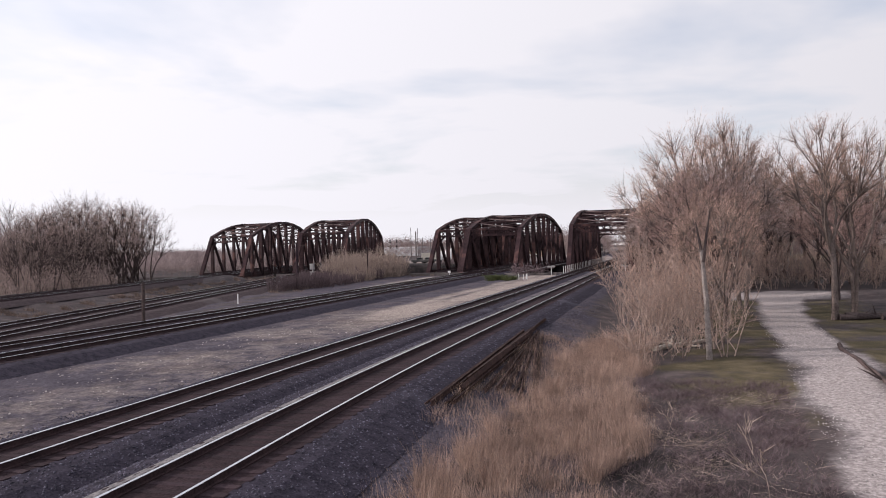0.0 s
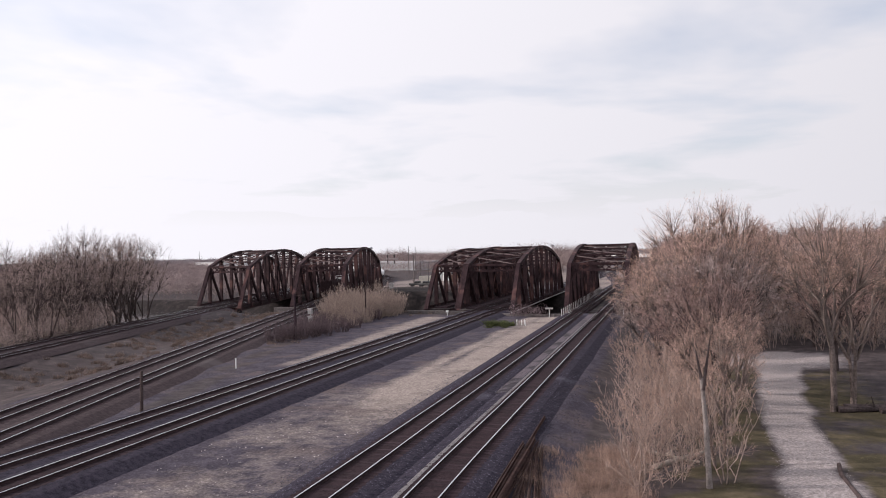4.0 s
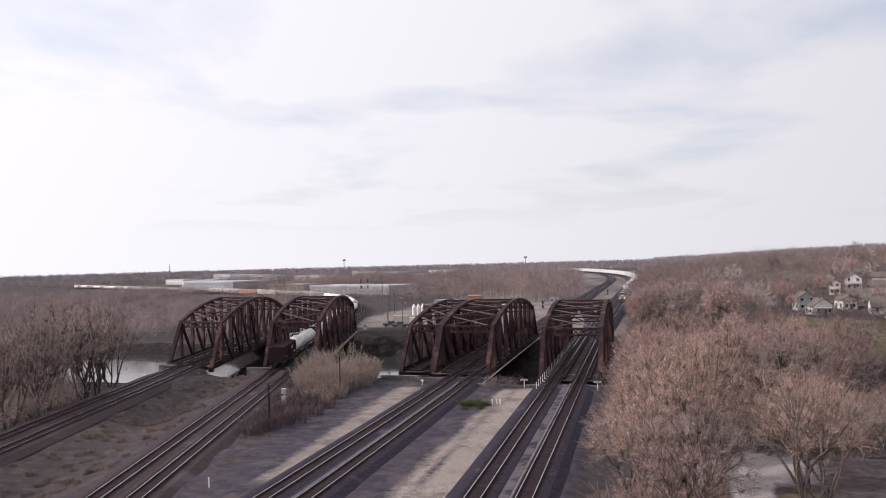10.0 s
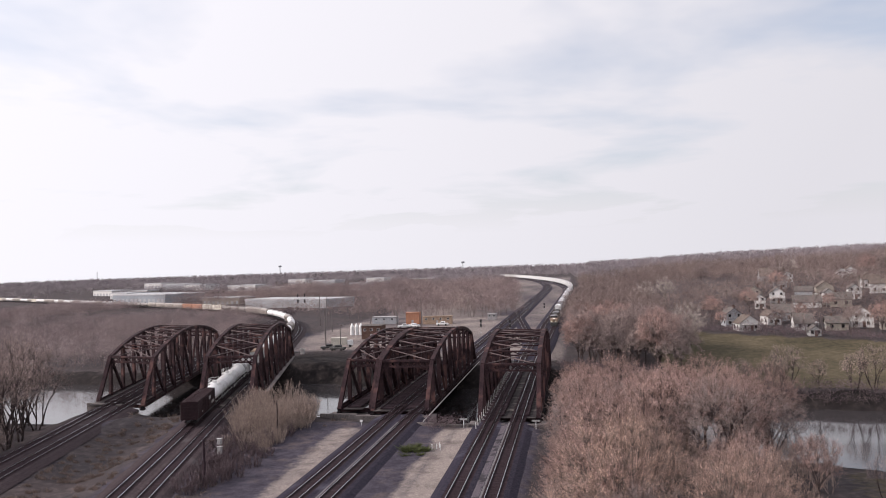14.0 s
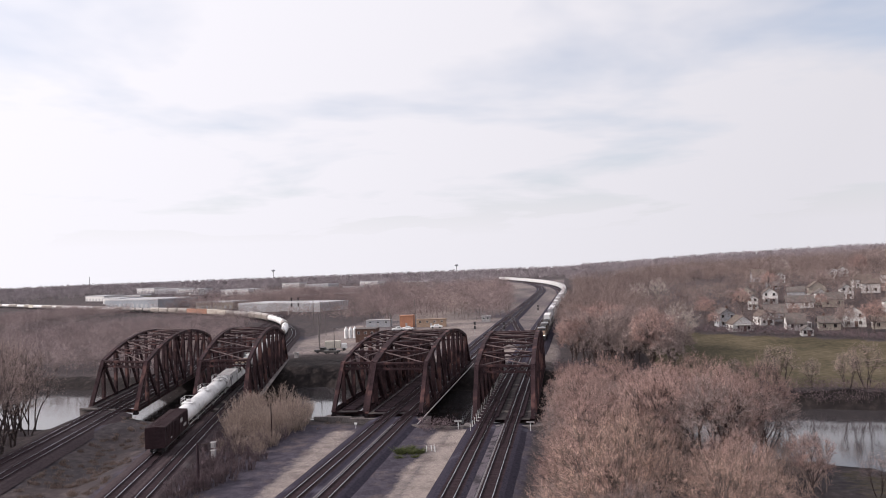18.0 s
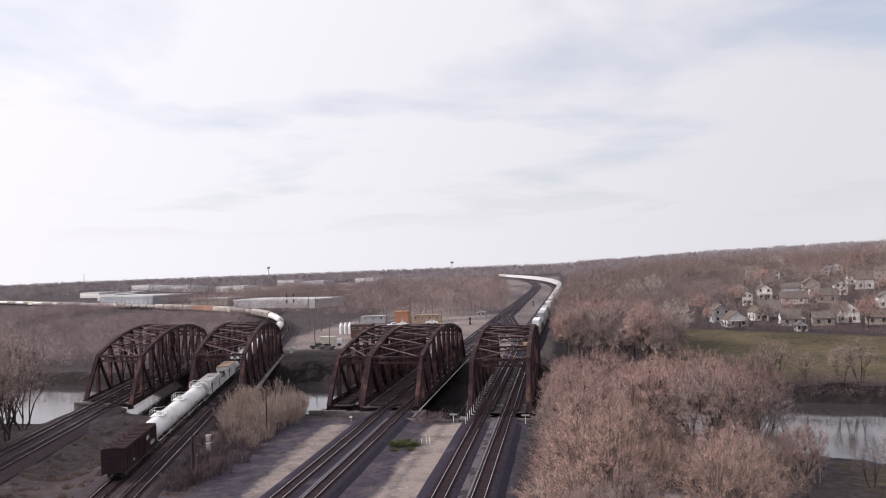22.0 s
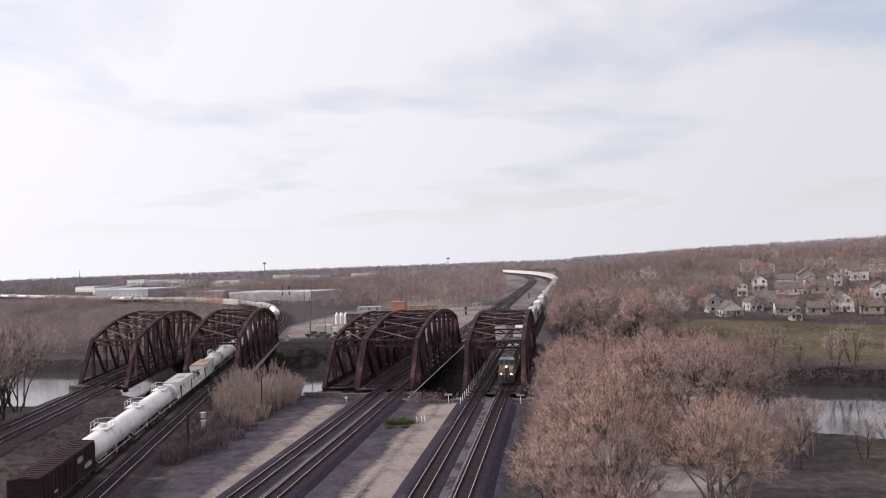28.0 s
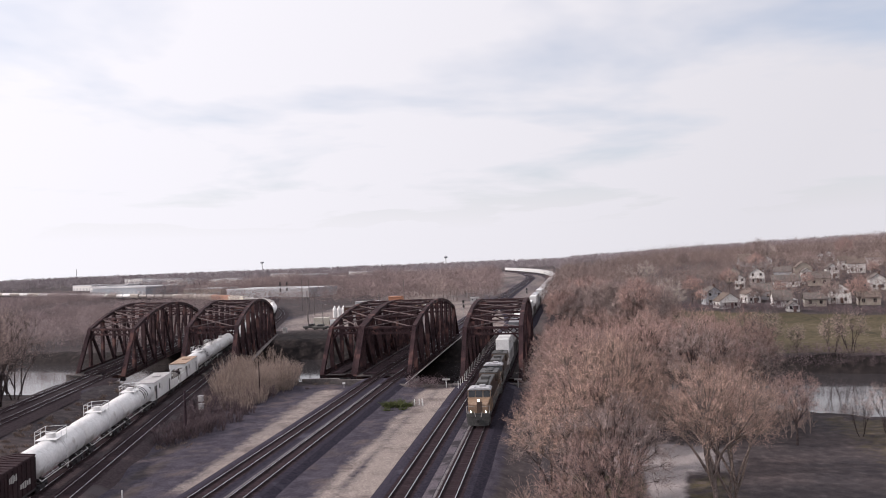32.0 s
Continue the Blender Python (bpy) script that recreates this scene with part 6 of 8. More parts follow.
def box_truck(x, y, turn, label):
    t = base("box_truck", Matrix.LocRotScale((x, y, ground_at(x, y)), Euler((0, 0, radians(turn))), None), label, "truck", "vehicles in the yard")
    bm = bmesh.new()
    box(bm, (2.4, 5.5, 2.6), Matrix.Translation((0, 1.2, 2.2)), 0.05)
    part("cargo_box", bm, M_CREAM, t)
    bm = bmesh.new()
    box(bm, (2.2, 1.9, 1.9), Matrix.Translation((0, -2.7, 1.6)), 0.2)
    part("cab", bm, M_WHITE, t)
    for sx in (-1, 1):
        for y0 in (-2.7, 2.4):
            bm = bmesh.new()
            rod(bm, (sx * 0.8, y0, 0.5), (sx * 1.15, y0, 0.5), 0.5, sides=14)
            part("wheel", bm, M_BLACK, t)


box_truck(-71.0, 264.0, 100, "cream box truck parked in the yard")
for k in range(3):
    t = base("storage_cone", Matrix.Translation((-81.5 + 1.9 * k, 312.0, ground_at(-81.5 + 1.9 * k, 312.0))), "tall white pointed storage bin in the yard", "storage bin", "white bins in the yard")
    bm = bmesh.new()
    rod(bm, (0, 0, 0), (0, 0, 3.4), 0.8, sides=14)
    part("bin", bm, M_WHITE, t)
    bm = bmesh.new()
    rod(bm, (0, 0, 3.4), (0, 0, 4.9), 0.82, 0.1, 14)
    part("cap", bm, M_WHITE, t)

# ---- far buildings ----


def warehouse(x, y, w, d, h, turn, wall, label, bays=10):
    t = base("warehouse", Matrix.LocRotScale((x, y, ground_at(x, y) - 0.3), Euler((0, 0, radians(turn))), None), label, "building", "far warehouses")
    bm = bmesh.new()
    box(bm, (w, d, h), Matrix.Translation((0, 0, h / 2)))
    part("wall", bm, wall, t)
    bm = bmesh.new()
    box(bm, (w + 0.6, d + 0.6, 1.1), Matrix.Translation((0, 0, h + 0.4)))
    part("roof", bm, M_ROOF_PALE, t)
    for k in range(bays):
        bm = bmesh.new()
        box(bm, (w / bays * 0.5, 0.2, h * 0.5), Matrix.Translation((-w / 2 + w * (k + 0.5) / bays, -d / 2 - 0.08, h * 0.3)))
        part("bay_door", bm, M_SIDING_GREY, t)


warehouse(-196.0, 560.0, 86.0, 30.0, 6.0, -25.5, M_SIDING_GREY, "long pale-roofed warehouse beyond the curve", 14)
warehouse(-412.0, 735.0, 95.0, 45.0, 8.0, -28, M_BLUE_GREY, "long blue-grey warehouse beyond the train", 12)
warehouse(-290.0, 640.0, 50.0, 18.0, 6.0, -26, M_SIDING_TAN, "low tan shed behind the far tracks", 8)
warehouse(-520.0, 860.0, 40.0, 30.0, 7.0, -30, M_SIDING_WHITE, "pale warehouse near the far train", 5)
warehouse(-640.0, 1010.0, 60.0, 30.0, 7.0, -33, M_SIDING_WHITE, "pale warehouse near the far train", 6)
warehouse(-350.0, 950.0, 50.0, 25.0, 6.5, -25, M_SIDING_GREY, "grey warehouse among far woods", 6)


for _k, (_x, _y, _w, _h, _m) in enumerate(((-330, 905, 44, 7, M_SIDING_WHITE), (-265, 985, 30, 8, M_SIDING_GREY), (-455, 1060, 60, 8, M_SIDING_WHITE), (-210, 760, 26, 6, M_BRICK_DARK), (-245, 735, 20, 6, M_BRICK_DARK), (-390, 1230, 50, 9, M_SIDING_GREY), (-590, 1180, 55, 9, M_SIDING_WHITE), (-700, 1320, 70, 9, M_SIDING_GREY), (-500, 1400, 44, 10, M_SIDING_WHITE), (-330, 1330, 40, 9, M_SIDING_WHITE), (-210, 1120, 34, 9, M_SIDING_TAN), (-820, 1450, 60, 10, M_SIDING_WHITE), (-150, 900, 28, 7, M_SIDING_GREY), (-560, 960, 36, 7, M_SIDING_TAN))):
    warehouse(_x, _y, _w, _w * 0.5, _h, -24 - _k % 4, _m, "small pale works building far beyond the curve" if _m is not M_BRICK_DARK else "dark brick works building beyond the curve", 5)


def water_tower(x, y, top, label):
    z = ground_at(x, y)
    t = base("water_tower", Matrix.Translation((x, y, z)), label, "water tower", "far water towers")
    h = top - z
    bm = bmesh.new()
    rod(bm, (0, 0, 0), (0, 0, h - 5), 1.6, 1.2, 10)
    part("stem", bm, M_ROOF_GREY, t)
    bm = bmesh.new()
    bmesh.ops.create_uvsphere(bm, u_segments=14, v_segments=9, radius=1.0, matrix=Matrix.Translation((0, 0, h - 4.5)) @ Matrix.Diagonal((7.5, 7.5, 4.5, 1)))
    part("tank", bm, M_SIDING_GREY, t, smooth=True)


water_tower(-415.0, 2996.0, 40.0, "water tower on the skyline")
water_tower(-1170.0, 2996.0, 48.0, "water tower on the skyline")
utility_pole(-1990.0, 2996.0, 48.0, "thin radio mast on the skyline", r=1.2)


def house(x, y, turn, w, d, h, wall, roof, label, porch=False, chimney=True):
    t = base("house", Matrix.LocRotScale((x, y, ground_at(x, y) - 0.2), Euler((0, 0, radians(turn))), None), label, "house", "houses beyond the field")
    bm = bmesh.new()
    rise = w * 0.36
    prof = [(-w / 2, 0), (w / 2, 0), (w / 2, h), (0, h + rise), (-w / 2, h)]
    vs = [[bm.verts.new((px, py, pz)) for px, pz in prof] for py in (-d / 2, d / 2)]
    for j in range(5):
        bm.faces.new((vs[0][j], vs[0][(j + 1) % 5], vs[1][(j + 1) % 5], vs[1][j]))
    bm.faces.new(vs[0][::-1]); bm.faces.new(vs[1])
    part("wall", bm, wall, t)
    for s in (-1, 1):
        bm = bmesh.new()
        a, b = Vector((s * (w / 2 + 0.35), 0, h - 0.2)), Vector((0, 0, h + rise + 0.06))
        m, n = between(a, b, (0, 0, 1))
        box(bm, (n, d + 0.8, 0.16), m)
        part("roof", bm, roof, t)
    nx = max(2, int(w / 3))
    for lv in range(2 if h > 4.5 else 1):
        for k in range(nx):
            for fy, sg in ((-d / 2, -1), (d / 2, 1)):
                px = -w / 2 + w * (k + 0.5) / nx
                bm = bmesh.new()
                box(bm, (1.15, 0.10, 1.45), Matrix.Translation((px, fy + sg * 0.03, 1.6 + 2.7 * lv)))
                wn = part("window", bm, M_SIDING_WHITE, t)
                bm = bmesh.new()
                box(bm, (0.9, 0.06, 1.2), Matrix.Translation((px, fy + sg * 0.07, 1.6 + 2.7 * lv)))
                part("pane", bm, M_GLASS_DARK, wn)
    for s in (-1, 1):
        for k in range(2):
            bm = bmesh.new()
            box(bm, (0.08, 1.0, 1.3), Matrix.Translation((s * (w / 2 + 0.02), -d / 4 + d / 2 * k, 1.7)))
            part("window", bm, M_GLASS_DARK, t)
    bm = bmesh.new()
    box(bm, (1.0, 0.08, 2.05), Matrix.Translation((w * 0.08, -d / 2 - 0.05, 1.15)))
    part("door", bm, M_BRICK_DARK, t)
    if porch:
        bm = bmesh.new()
        box(bm, (w * 0.8, 2.0, 0.15), Matrix.Translation((0, -d / 2 - 1.0, 2.7)))
        for px in (-w * 0.37, w * 0.37):
            box(bm, (0.15, 0.15, 2.7), Matrix.Translation((px, -d / 2 - 1.9, 1.35)))
        part("porch", bm, M_SIDING_WHITE, t)
    if chimney:
        bm = bmesh.new()
        box(bm, (0.7, 0.7, 2.0), Matrix.Translation((w * 0.2, d * 0.2, h + rise)))
        part("chimney", bm, M_BRICK_DARK, t)


def build_houses():
    rng = random.Random(17)
    # x, y, width, depth, wall height, wall, turn
    known = (
        (73, 327, 7.4, 9, 5.4, "grey", 4), (75, 309, 9.0, 8, 3.4, "white", 8), (96, 390, 7.3, 9, 5.2, "tan", -20), (93, 366, 5.0, 8, 5.4, "white", -14),
        (102, 373, 7.2, 9, 5.4, "white", -12), (87, 323, 6.1, 8, 4.2, "white", 10), (93, 330, 9.0, 9, 4.0, "grey", 82), (94, 306, 10.5, 7, 2.9, "white", 84),
        (109, 353, 8.0, 12, 3.0, "white", 78), (92, 285, 4.2, 5, 2.6, "white", -5), (124, 379, 8.1, 9, 4.8, "tan", -10), (113, 371, 6.2, 8, 4.6, "grey", 70),
        (121, 348, 8.0, 9, 3.6, "tan", 75), (118, 354, 4.6, 6, 5.8, "white", -8), (104, 300, 6.5, 8, 3.2, "tan", 80), (114, 304, 8.3, 9, 5.2, "white", -16),
        (132, 365, 5.6, 8, 5.2, "white", -10), (168, 452, 9.0, 9, 4.8, "tan", -12), (147, 378, 6.0, 8, 5.0, "white", 76), (136, 327, 6.5, 8, 4.8, "white", -12),
        (142, 560, 16.0, 12, 4.0, "grey", 84), (146, 525, 6.6, 8, 5.6, "white", -8), (190, 560, 7.3, 9, 5.4, "white", -10), (121, 296, 6.5, 8, 3.2, "tan", 76),
        (205, 590, 8.5, 9, 5.4, "white", -10), (131, 288, 7.0, 8, 4.4, "tan", -14), (158, 420, 7.0, 9, 5.2, "white", 80), (178, 410, 7.0, 9, 5.2, "grey", -10),
        (190, 470, 7.5, 9, 5.4, "white", 76), (120, 440, 7.5, 9, 5.2, "grey", -12), (163, 352, 7.0, 9, 5.0, "white", -12), (152, 305, 7.0, 8, 4.6, "grey", 78))
    paint = {"white": M_SIDING_WHITE, "grey": M_SIDING_GREY, "tan": M_SIDING_TAN}
    for x, y, w, d, h, colour, turn in known:
        roof, tone = rng.choice(((M_SHINGLE, "grey"), (M_SHINGLE_BROWN, "brown"), (M_SHINGLE, "grey")))
        storeys = "low" if h < 4 else "two-storey"
        house(x, y, turn, w * 0.9, d * 0.9, h * 0.9, paint[colour], roof, f"{storeys} {colour} house with {tone} shingle roof beyond the field", rng.random() < 0.3, rng.random() < 0.5)


build_houses()

# ---- bare winter trees ----


def prism(segs, sides=3):
    """Verts and faces of tapered prisms for segments (p0, p1, r0, r1)."""
    s = np.array([(*a, *b, r0, r1) for a, b, r0, r1 in segs], float)
    a, b, r0, r1 = s[:, :3], s[:, 3:6], s[:, 6], s[:, 7]
    d = b - a
    d /= np.maximum(np.linalg.norm(d, axis=1), 1e-6)[:, None]
    ref = np.where(np.abs(d[:, 2:3]) > 0.9, np.array([[1.0, 0, 0]]), np.array([[0, 0, 1.0]]))
    u = np.cross(d, ref)
    u /= np.linalg.norm(u, axis=1)[:, None]
    w = np.cross(d, u)
    ring = []
    for k in range(sides):
        c, e = math.cos(2 * math.pi * k / sides), math.sin(2 * math.pi * k / sides)
        ring.append((c * u + e * w))
    v = np.stack([a + r0[:, None] * q for q in ring] + [b + r1[:, None] * q for q in ring], 1).reshape(-1, 3)
    n = len(segs)
    i = (np.arange(n) * 2 * sides)[:, None]
    f = np.concatenate([np.stack([i[:, 0] + k, i[:, 0] + (k + 1) % sides, i[:, 0] + sides + (k + 1) % sides, i[:, 0] + sides + k], -1) for k in range(sides)])
    return v, f


def mesh_of(name, v, f, material, smooth=False):
    me = bpy.data.meshes.new(name)
    v, f = np.asarray(v, np.float32), np.asarray(f, np.int32)
    k = f.shape[1]
    me.vertices.add(len(v)); me.vertices.foreach_set("co", v.ravel())
    me.loops.add(f.size); me.loops.foreach_set("vertex_index", f.ravel())
    me.polygons.add(len(f)); me.polygons.foreach_set("loop_start", np.arange(len(f), dtype=np.int32) * k)
    me.update(calc_edges=True)
    me.materials.append(material)
    return me


def twig_mesh(at, way, width, rng, out=None, turn=0.3):
    """Thin three-cornered twigs that start at the places at and run along way, their broad side turned to out."""
    n = len(at)
    face = rng.normal(size=(n, 3))
    if out is not None:
        face = face * turn + out / np.maximum(np.linalg.norm(out, axis=1), 1e-6)[:, None]
    side = np.cross(way, face)
    side /= np.maximum(np.linalg.norm(side, axis=1), 1e-6)[:, None]
    w = (width * rng.uniform(0.6, 1.4, n))[:, None]
    v = np.stack([at - side * w / 2, at + side * w / 2, at + way], 1).reshape(-1, 3)
    return v, np.arange(3 * n).reshape(-1, 3)


def grow(seed, height, spread=0.42, clear=0.22, limbs=9, subs=6, tips=5, twigs=12, width=0.045, twig_len=1.0, stems=1, gnarl=0.16, lift=0.25, trunk_r=None):
    """Wood and twigs of one bare tree, as meshes' arrays."""
    rng = np.random.default_rng(seed)
    segs, at, way = [], [], []
    trunk_r = trunk_r or height * 0.016

    def limb(p, d, length, r, level, n):
        """A bent limb; returns its points and directions."""
        pts, dirs = [p], [d]
        for k in range(n):
            d = d + rng.normal(size=3) * gnarl + np.array([0, 0, lift / n * (1 if level else 0.4)])
            d = d / np.linalg.norm(d)
            q = p + d * length / n
            r1 = r * (1 - 0.75 * (k + 1) / n) if level else r * (1 - 0.6 * (k + 1) / n)
            r0 = r * (1 - 0.75 * k / n) if level else r * (1 - 0.6 * k / n)
            segs.append((p, q, max(r0, 0.012), max(r1, 0.008)))
            p = q
            pts.append(p); dirs.append(d)
        return np.array(pts), np.array(dirs)

    def pick(pts, dirs, u):
        k = u * (len(pts) - 1)
        i = min(int(k), len(pts) - 2)
        return pts[i] + (pts[i + 1] - pts[i]) * (k - i), dirs[i + 1]

    def fork(d, angle):
        s = np.cross(d, rng.normal(size=3))
        s /= np.linalg.norm(s)
        return d * math.cos(angle) + s * math.sin(angle)

    for st in range(stems):
        a0 = rng.uniform(0, 2 * np.pi)
        lean = (0.10 if stems == 1 else 0.34) * rng.uniform(0.5, 1.2)
        d0 = np.array([math.cos(a0) * lean, math.sin(a0) * lean, 1.0]); d0 /= np.linalg.norm(d0)
        start = np.array([math.cos(a0), math.sin(a0), 0]) * (0.0 if stems == 1 else 0.35) + np.array([0, 0, -0.25])
        h = height * rng.uniform(0.86, 1.0)
        tp, td = limb(start, d0, h * 0.86, trunk_r / math.sqrt(stems), 0, 7)
        n1 = max(3, round(limbs / math.sqrt(stems)))
        for i in range(n1):
            u = clear + (0.97 - clear) * (i + rng.uniform(0, 0.8)) / n1
            p, d = pick(tp, td, u)
            ang = radians(rng.uniform(38, 66)) * (1.1 - 0.45 * u)
            q = fork(np.array([0, 0, 1.0]) * 0.7 + d * 0.3, ang)
            ln = h * spread * (1.18 - 0.75 * abs(u - 0.42)) * rng.uniform(0.75, 1.15) * (1.0 if u < 0.8 else 0.62)
            lp, ld = limb(p, q, ln, trunk_r * 0.42 * (1.15 - u), 1, 5)
            for j in range(subs):
                u2 = 0.25 + 0.75 * (j + rng.uniform(0, 0.9)) / subs
                p2, d2 = pick(lp, ld, min(u2, 1.0))
                q2 = fork(d2, radians(rng.uniform(25, 58)))
                sp, sd = limb(p2, q2, ln * rng.uniform(0.30, 0.52), trunk_r * 0.12, 2, 3)
                for k in range(tips):
                    p3, d3 = pick(sp, sd, 0.2 + 0.8 * (k + rng.uniform(0, 1)) / tips)
                    q3 = fork(d3, radians(rng.uniform(20, 65))) + np.array([0, 0, 0.3])
                    l3 = twig_len * rng.uniform(0.7, 1.5)
                    segs.append((p3, p3 + q3 * l3, 0.016, 0.007))
                    m = rng.uniform(0.05, 1.0, twigs)[:, None]
                    base_p = p3 + q3 * l3 * m
                    w = q3 + rng.normal(size=(twigs, 3)) * 0.6 + np.array([0, 0, 0.4])
                    w /= np.linalg.norm(w, axis=1)[:, None]
                    at.append(base_p); way.append(w * (twig_len * rng.uniform(0.45, 1.15, twigs))[:, None])
    return prism(segs), twig_mesh(np.concatenate(at), np.concatenate(way), width, rng)


def elm(seed, height, wide=0.40, tall=0.40, mid=0.60, fork=0.26, limbs=7, tips=480, twigs=15, width=0.026, twig_len=0.6, trunk_r=0.2, stems=1, low=-0.45, lump=0.26):
    """Wood and twigs of one bare domed tree: limbs fan out from the fork to sprays of fine twigs near a lumpy outline."""
    rng = np.random.default_rng(seed)
    centre = np.array([rng.normal() * 0.02, rng.normal() * 0.02, mid]) * height
    girth = np.array([wide, wide, tall]) * height
    bumps = rng.normal(size=(14, 3)) + np.array([0, 0, 0.35])
    bumps /= np.linalg.norm(bumps, axis=1)[:, None]
    n = rng.normal(size=(tips * 4, 3))
    n /= np.linalg.norm(n, axis=1)[:, None]
    n = n[n[:, 2] > low + rng.uniform(-0.2, 0.2, len(n))][:tips]
    near = (n @ bumps.T).max(axis=1)
    reach = 1 - lump * np.clip((1 - near) / 0.16, 0, 1.4)
    depth = rng.uniform(0.25, 1.0, len(n)) ** 0.42
    tip = centre + n * girth * (reach * depth)[:, None]

    def cluster(points, k):
        seeds = points[rng.choice(len(points), k, replace=False)]
        for _ in range(3):
            who = np.argmin(((points[:, None] - seeds[None]) ** 2).sum(-1), axis=1)
            seeds = np.array([points[who == j].mean(0) if (who == j).any() else seeds[j] for j in range(k)])
        return who, seeds

    segs = []

    def bough(a, b, r0, r1, parts, sag):
        """A bent branch from a to b that sets out upwards."""
        c = (a + b) / 2 + np.array([0, 0, 1.0]) * sag * np.linalg.norm(b - a) + rng.normal(size=3) * 0.07 * np.linalg.norm(b - a)
        prev = a
        for k in range(1, parts + 1):
            u = k / parts
            p = a * (1 - u) ** 2 + 2 * c * u * (1 - u) + b * u * u
            segs.append((prev, p, r0 + (r1 - r0) * (k - 1) / parts, r0 + (r1 - r0) * u))
            prev = p

    who2, node2 = cluster(tip, max(12, tips // 9))
    who1, node1 = cluster(node2, limbs)
    feet = [np.array([math.cos(a), math.sin(a), 0]) * (0.0 if stems == 1 else 0.32) for a in rng.uniform(0, 6.28, 1) + np.arange(stems) * 6.28 / stems]
    tops = []
    for f in feet:
        out = f / 0.32 if stems > 1 else rng.normal(size=3) * 0.12
        top = f + np.array([out[0] * height * 0.05, out[1] * height * 0.05, fork * height])
        bough(f - np.array([0, 0, 0.3]), top, trunk_r / math.sqrt(stems) * 1.15, trunk_r / math.sqrt(stems) * 0.8, 4, 0.0)
        tops.append(top)
    joint = []
    for j in range(limbs):
        goal = node1[j]
        top = tops[int(np.argmin([np.hypot(*(goal - t)[:2]) for t in tops]))] - np.array([0, 0, rng.uniform(0, 0.06) * height])
        end = top * 0.42 + goal * 0.58
        bough(top, end, trunk_r * 0.55, trunk_r * 0.30, 4, 0.13)
        joint.append(end)
    twig_at, twig_way = [], []
    for j, p in enumerate(node2):
        a = joint[who1[j]]
        end = a * 0.25 + p * 0.75
        bough(a, end, trunk_r * 0.22, trunk_r * 0.08, 3, 0.10)
        for k in np.flatnonzero(who2 == j):
            bough(end, tip[k], trunk_r * 0.065, 0.005, 2, 0.08)
            u = rng.uniform(0.35, 1.1, (twigs, 1))
            at = end + (tip[k] - end) * u + rng.normal(size=(twigs, 3)) * 0.10
            d = (tip[k] - end) / max(np.linalg.norm(tip[k] - end), 0.1)
            w = d * 0.8 + rng.normal(size=(twigs, 3)) * 0.62
            w /= np.linalg.norm(w, axis=1)[:, None]
            twig_at.append(at); twig_way.append(w * twig_len * rng.uniform(0.5, 1.2, (twigs, 1)))
    at = np.concatenate(twig_at)
    return prism(segs), twig_mesh(at, np.concatenate(twig_way), width, rng, at - centre + np.array([0, 0, 0.1 * height]), 0.45)


TREE_KINDS = {}


def tree_meshes(key, bark, twig, **how):
    if key not in TREE_KINDS:
        wood, fine = elm(**how) if "tips" not in how or how["tips"] > 50 else grow(**how)
        TREE_KINDS[key] = (mesh_of("trunk", *wood, bark), mesh_of("crown", *fine, twig))
    return TREE_KINDS[key]


def tree(key, x, y, turn, size, label, group, name="tree", category="tree", dip=0.0):
    trunk, crown = TREE_KINDS[key]
    stem = "stem_clump" if name == "shrub" else "trunk"
    z = float(ground_z(x, y)) - 0.05 + dip
    t = base(name, Matrix.LocRotScale((x, y, z), Euler((0, 0, radians(turn))), (size, size, size * 1.0)), label, category, group)
    for n, me in ((stem, trunk), ("crown", crown)):
        o = new(n, me)
        o.parent = t
        if n == "stem_clump":
            tagged(o, kind="stuff")
    return t


for k, seed in enumerate((11, 23, 37, 41)):
    tree_meshes(f"wood{k}", M_BARK, (M_TWIG, M_TWIG, M_TWIG_GREY, M_TWIG)[k], seed=seed, height=13.0, wide=(0.40, 0.36, 0.42, 0.38)[k], tips=560, twigs=17, width=0.026, twig_len=0.5, trunk_r=0.19, fork=(0.22, 0.28, 0.2, 0.25)[k])
    tree_meshes(f"woodland{k}", M_BARK, (M_TWIG, M_TWIG_GREY, M_TWIG_GREY, M_TWIG)[k], seed=seed + 100, height=13.0, wide=(0.40, 0.36, 0.42, 0.38)[k], tips=300, twigs=16, width=0.055, twig_len=0.85, trunk_r=0.16)
for k, seed in enumerate((5, 8, 14)):
    tree_meshes(f"near{k}", M_BARK_NEAR, M_TWIG_TAN, seed=seed, height=14.0, wide=(0.38, 0.36, 0.42)[k], tall=(0.33, 0.35, 0.37)[k], mid=(0.66, 0.65, 0.63)[k], fork=(0.36, 0.28, 0.28)[k], limbs=(7, 8, 9)[k], tips=(640, 700, 900)[k], twigs=14, width=0.013, twig_len=0.40, trunk_r=0.24, stems=2 if k == 1 else 1, low=(-0.25, -0.35, -0.5)[k])
for k, seed in enumerate((51, 57, 61)):
    tree_meshes(f"thicket{k}", M_BARK_BRUSH, M_TWIG_TAN, seed=seed, height=7.5, limbs=9, subs=4, tips=3, twigs=6, width=0.010, twig_len=0.6, spread=0.34, clear=0.10, stems=4, lift=0.6, trunk_r=0.09)
tree_meshes("pale", M_BARK_PALE, M_TWIG_PALE, seed=71, height=14.0, wide=0.46, tips=260, twigs=10, width=0.045, twig_len=0.8, trunk_r=0.26, fork=0.2)
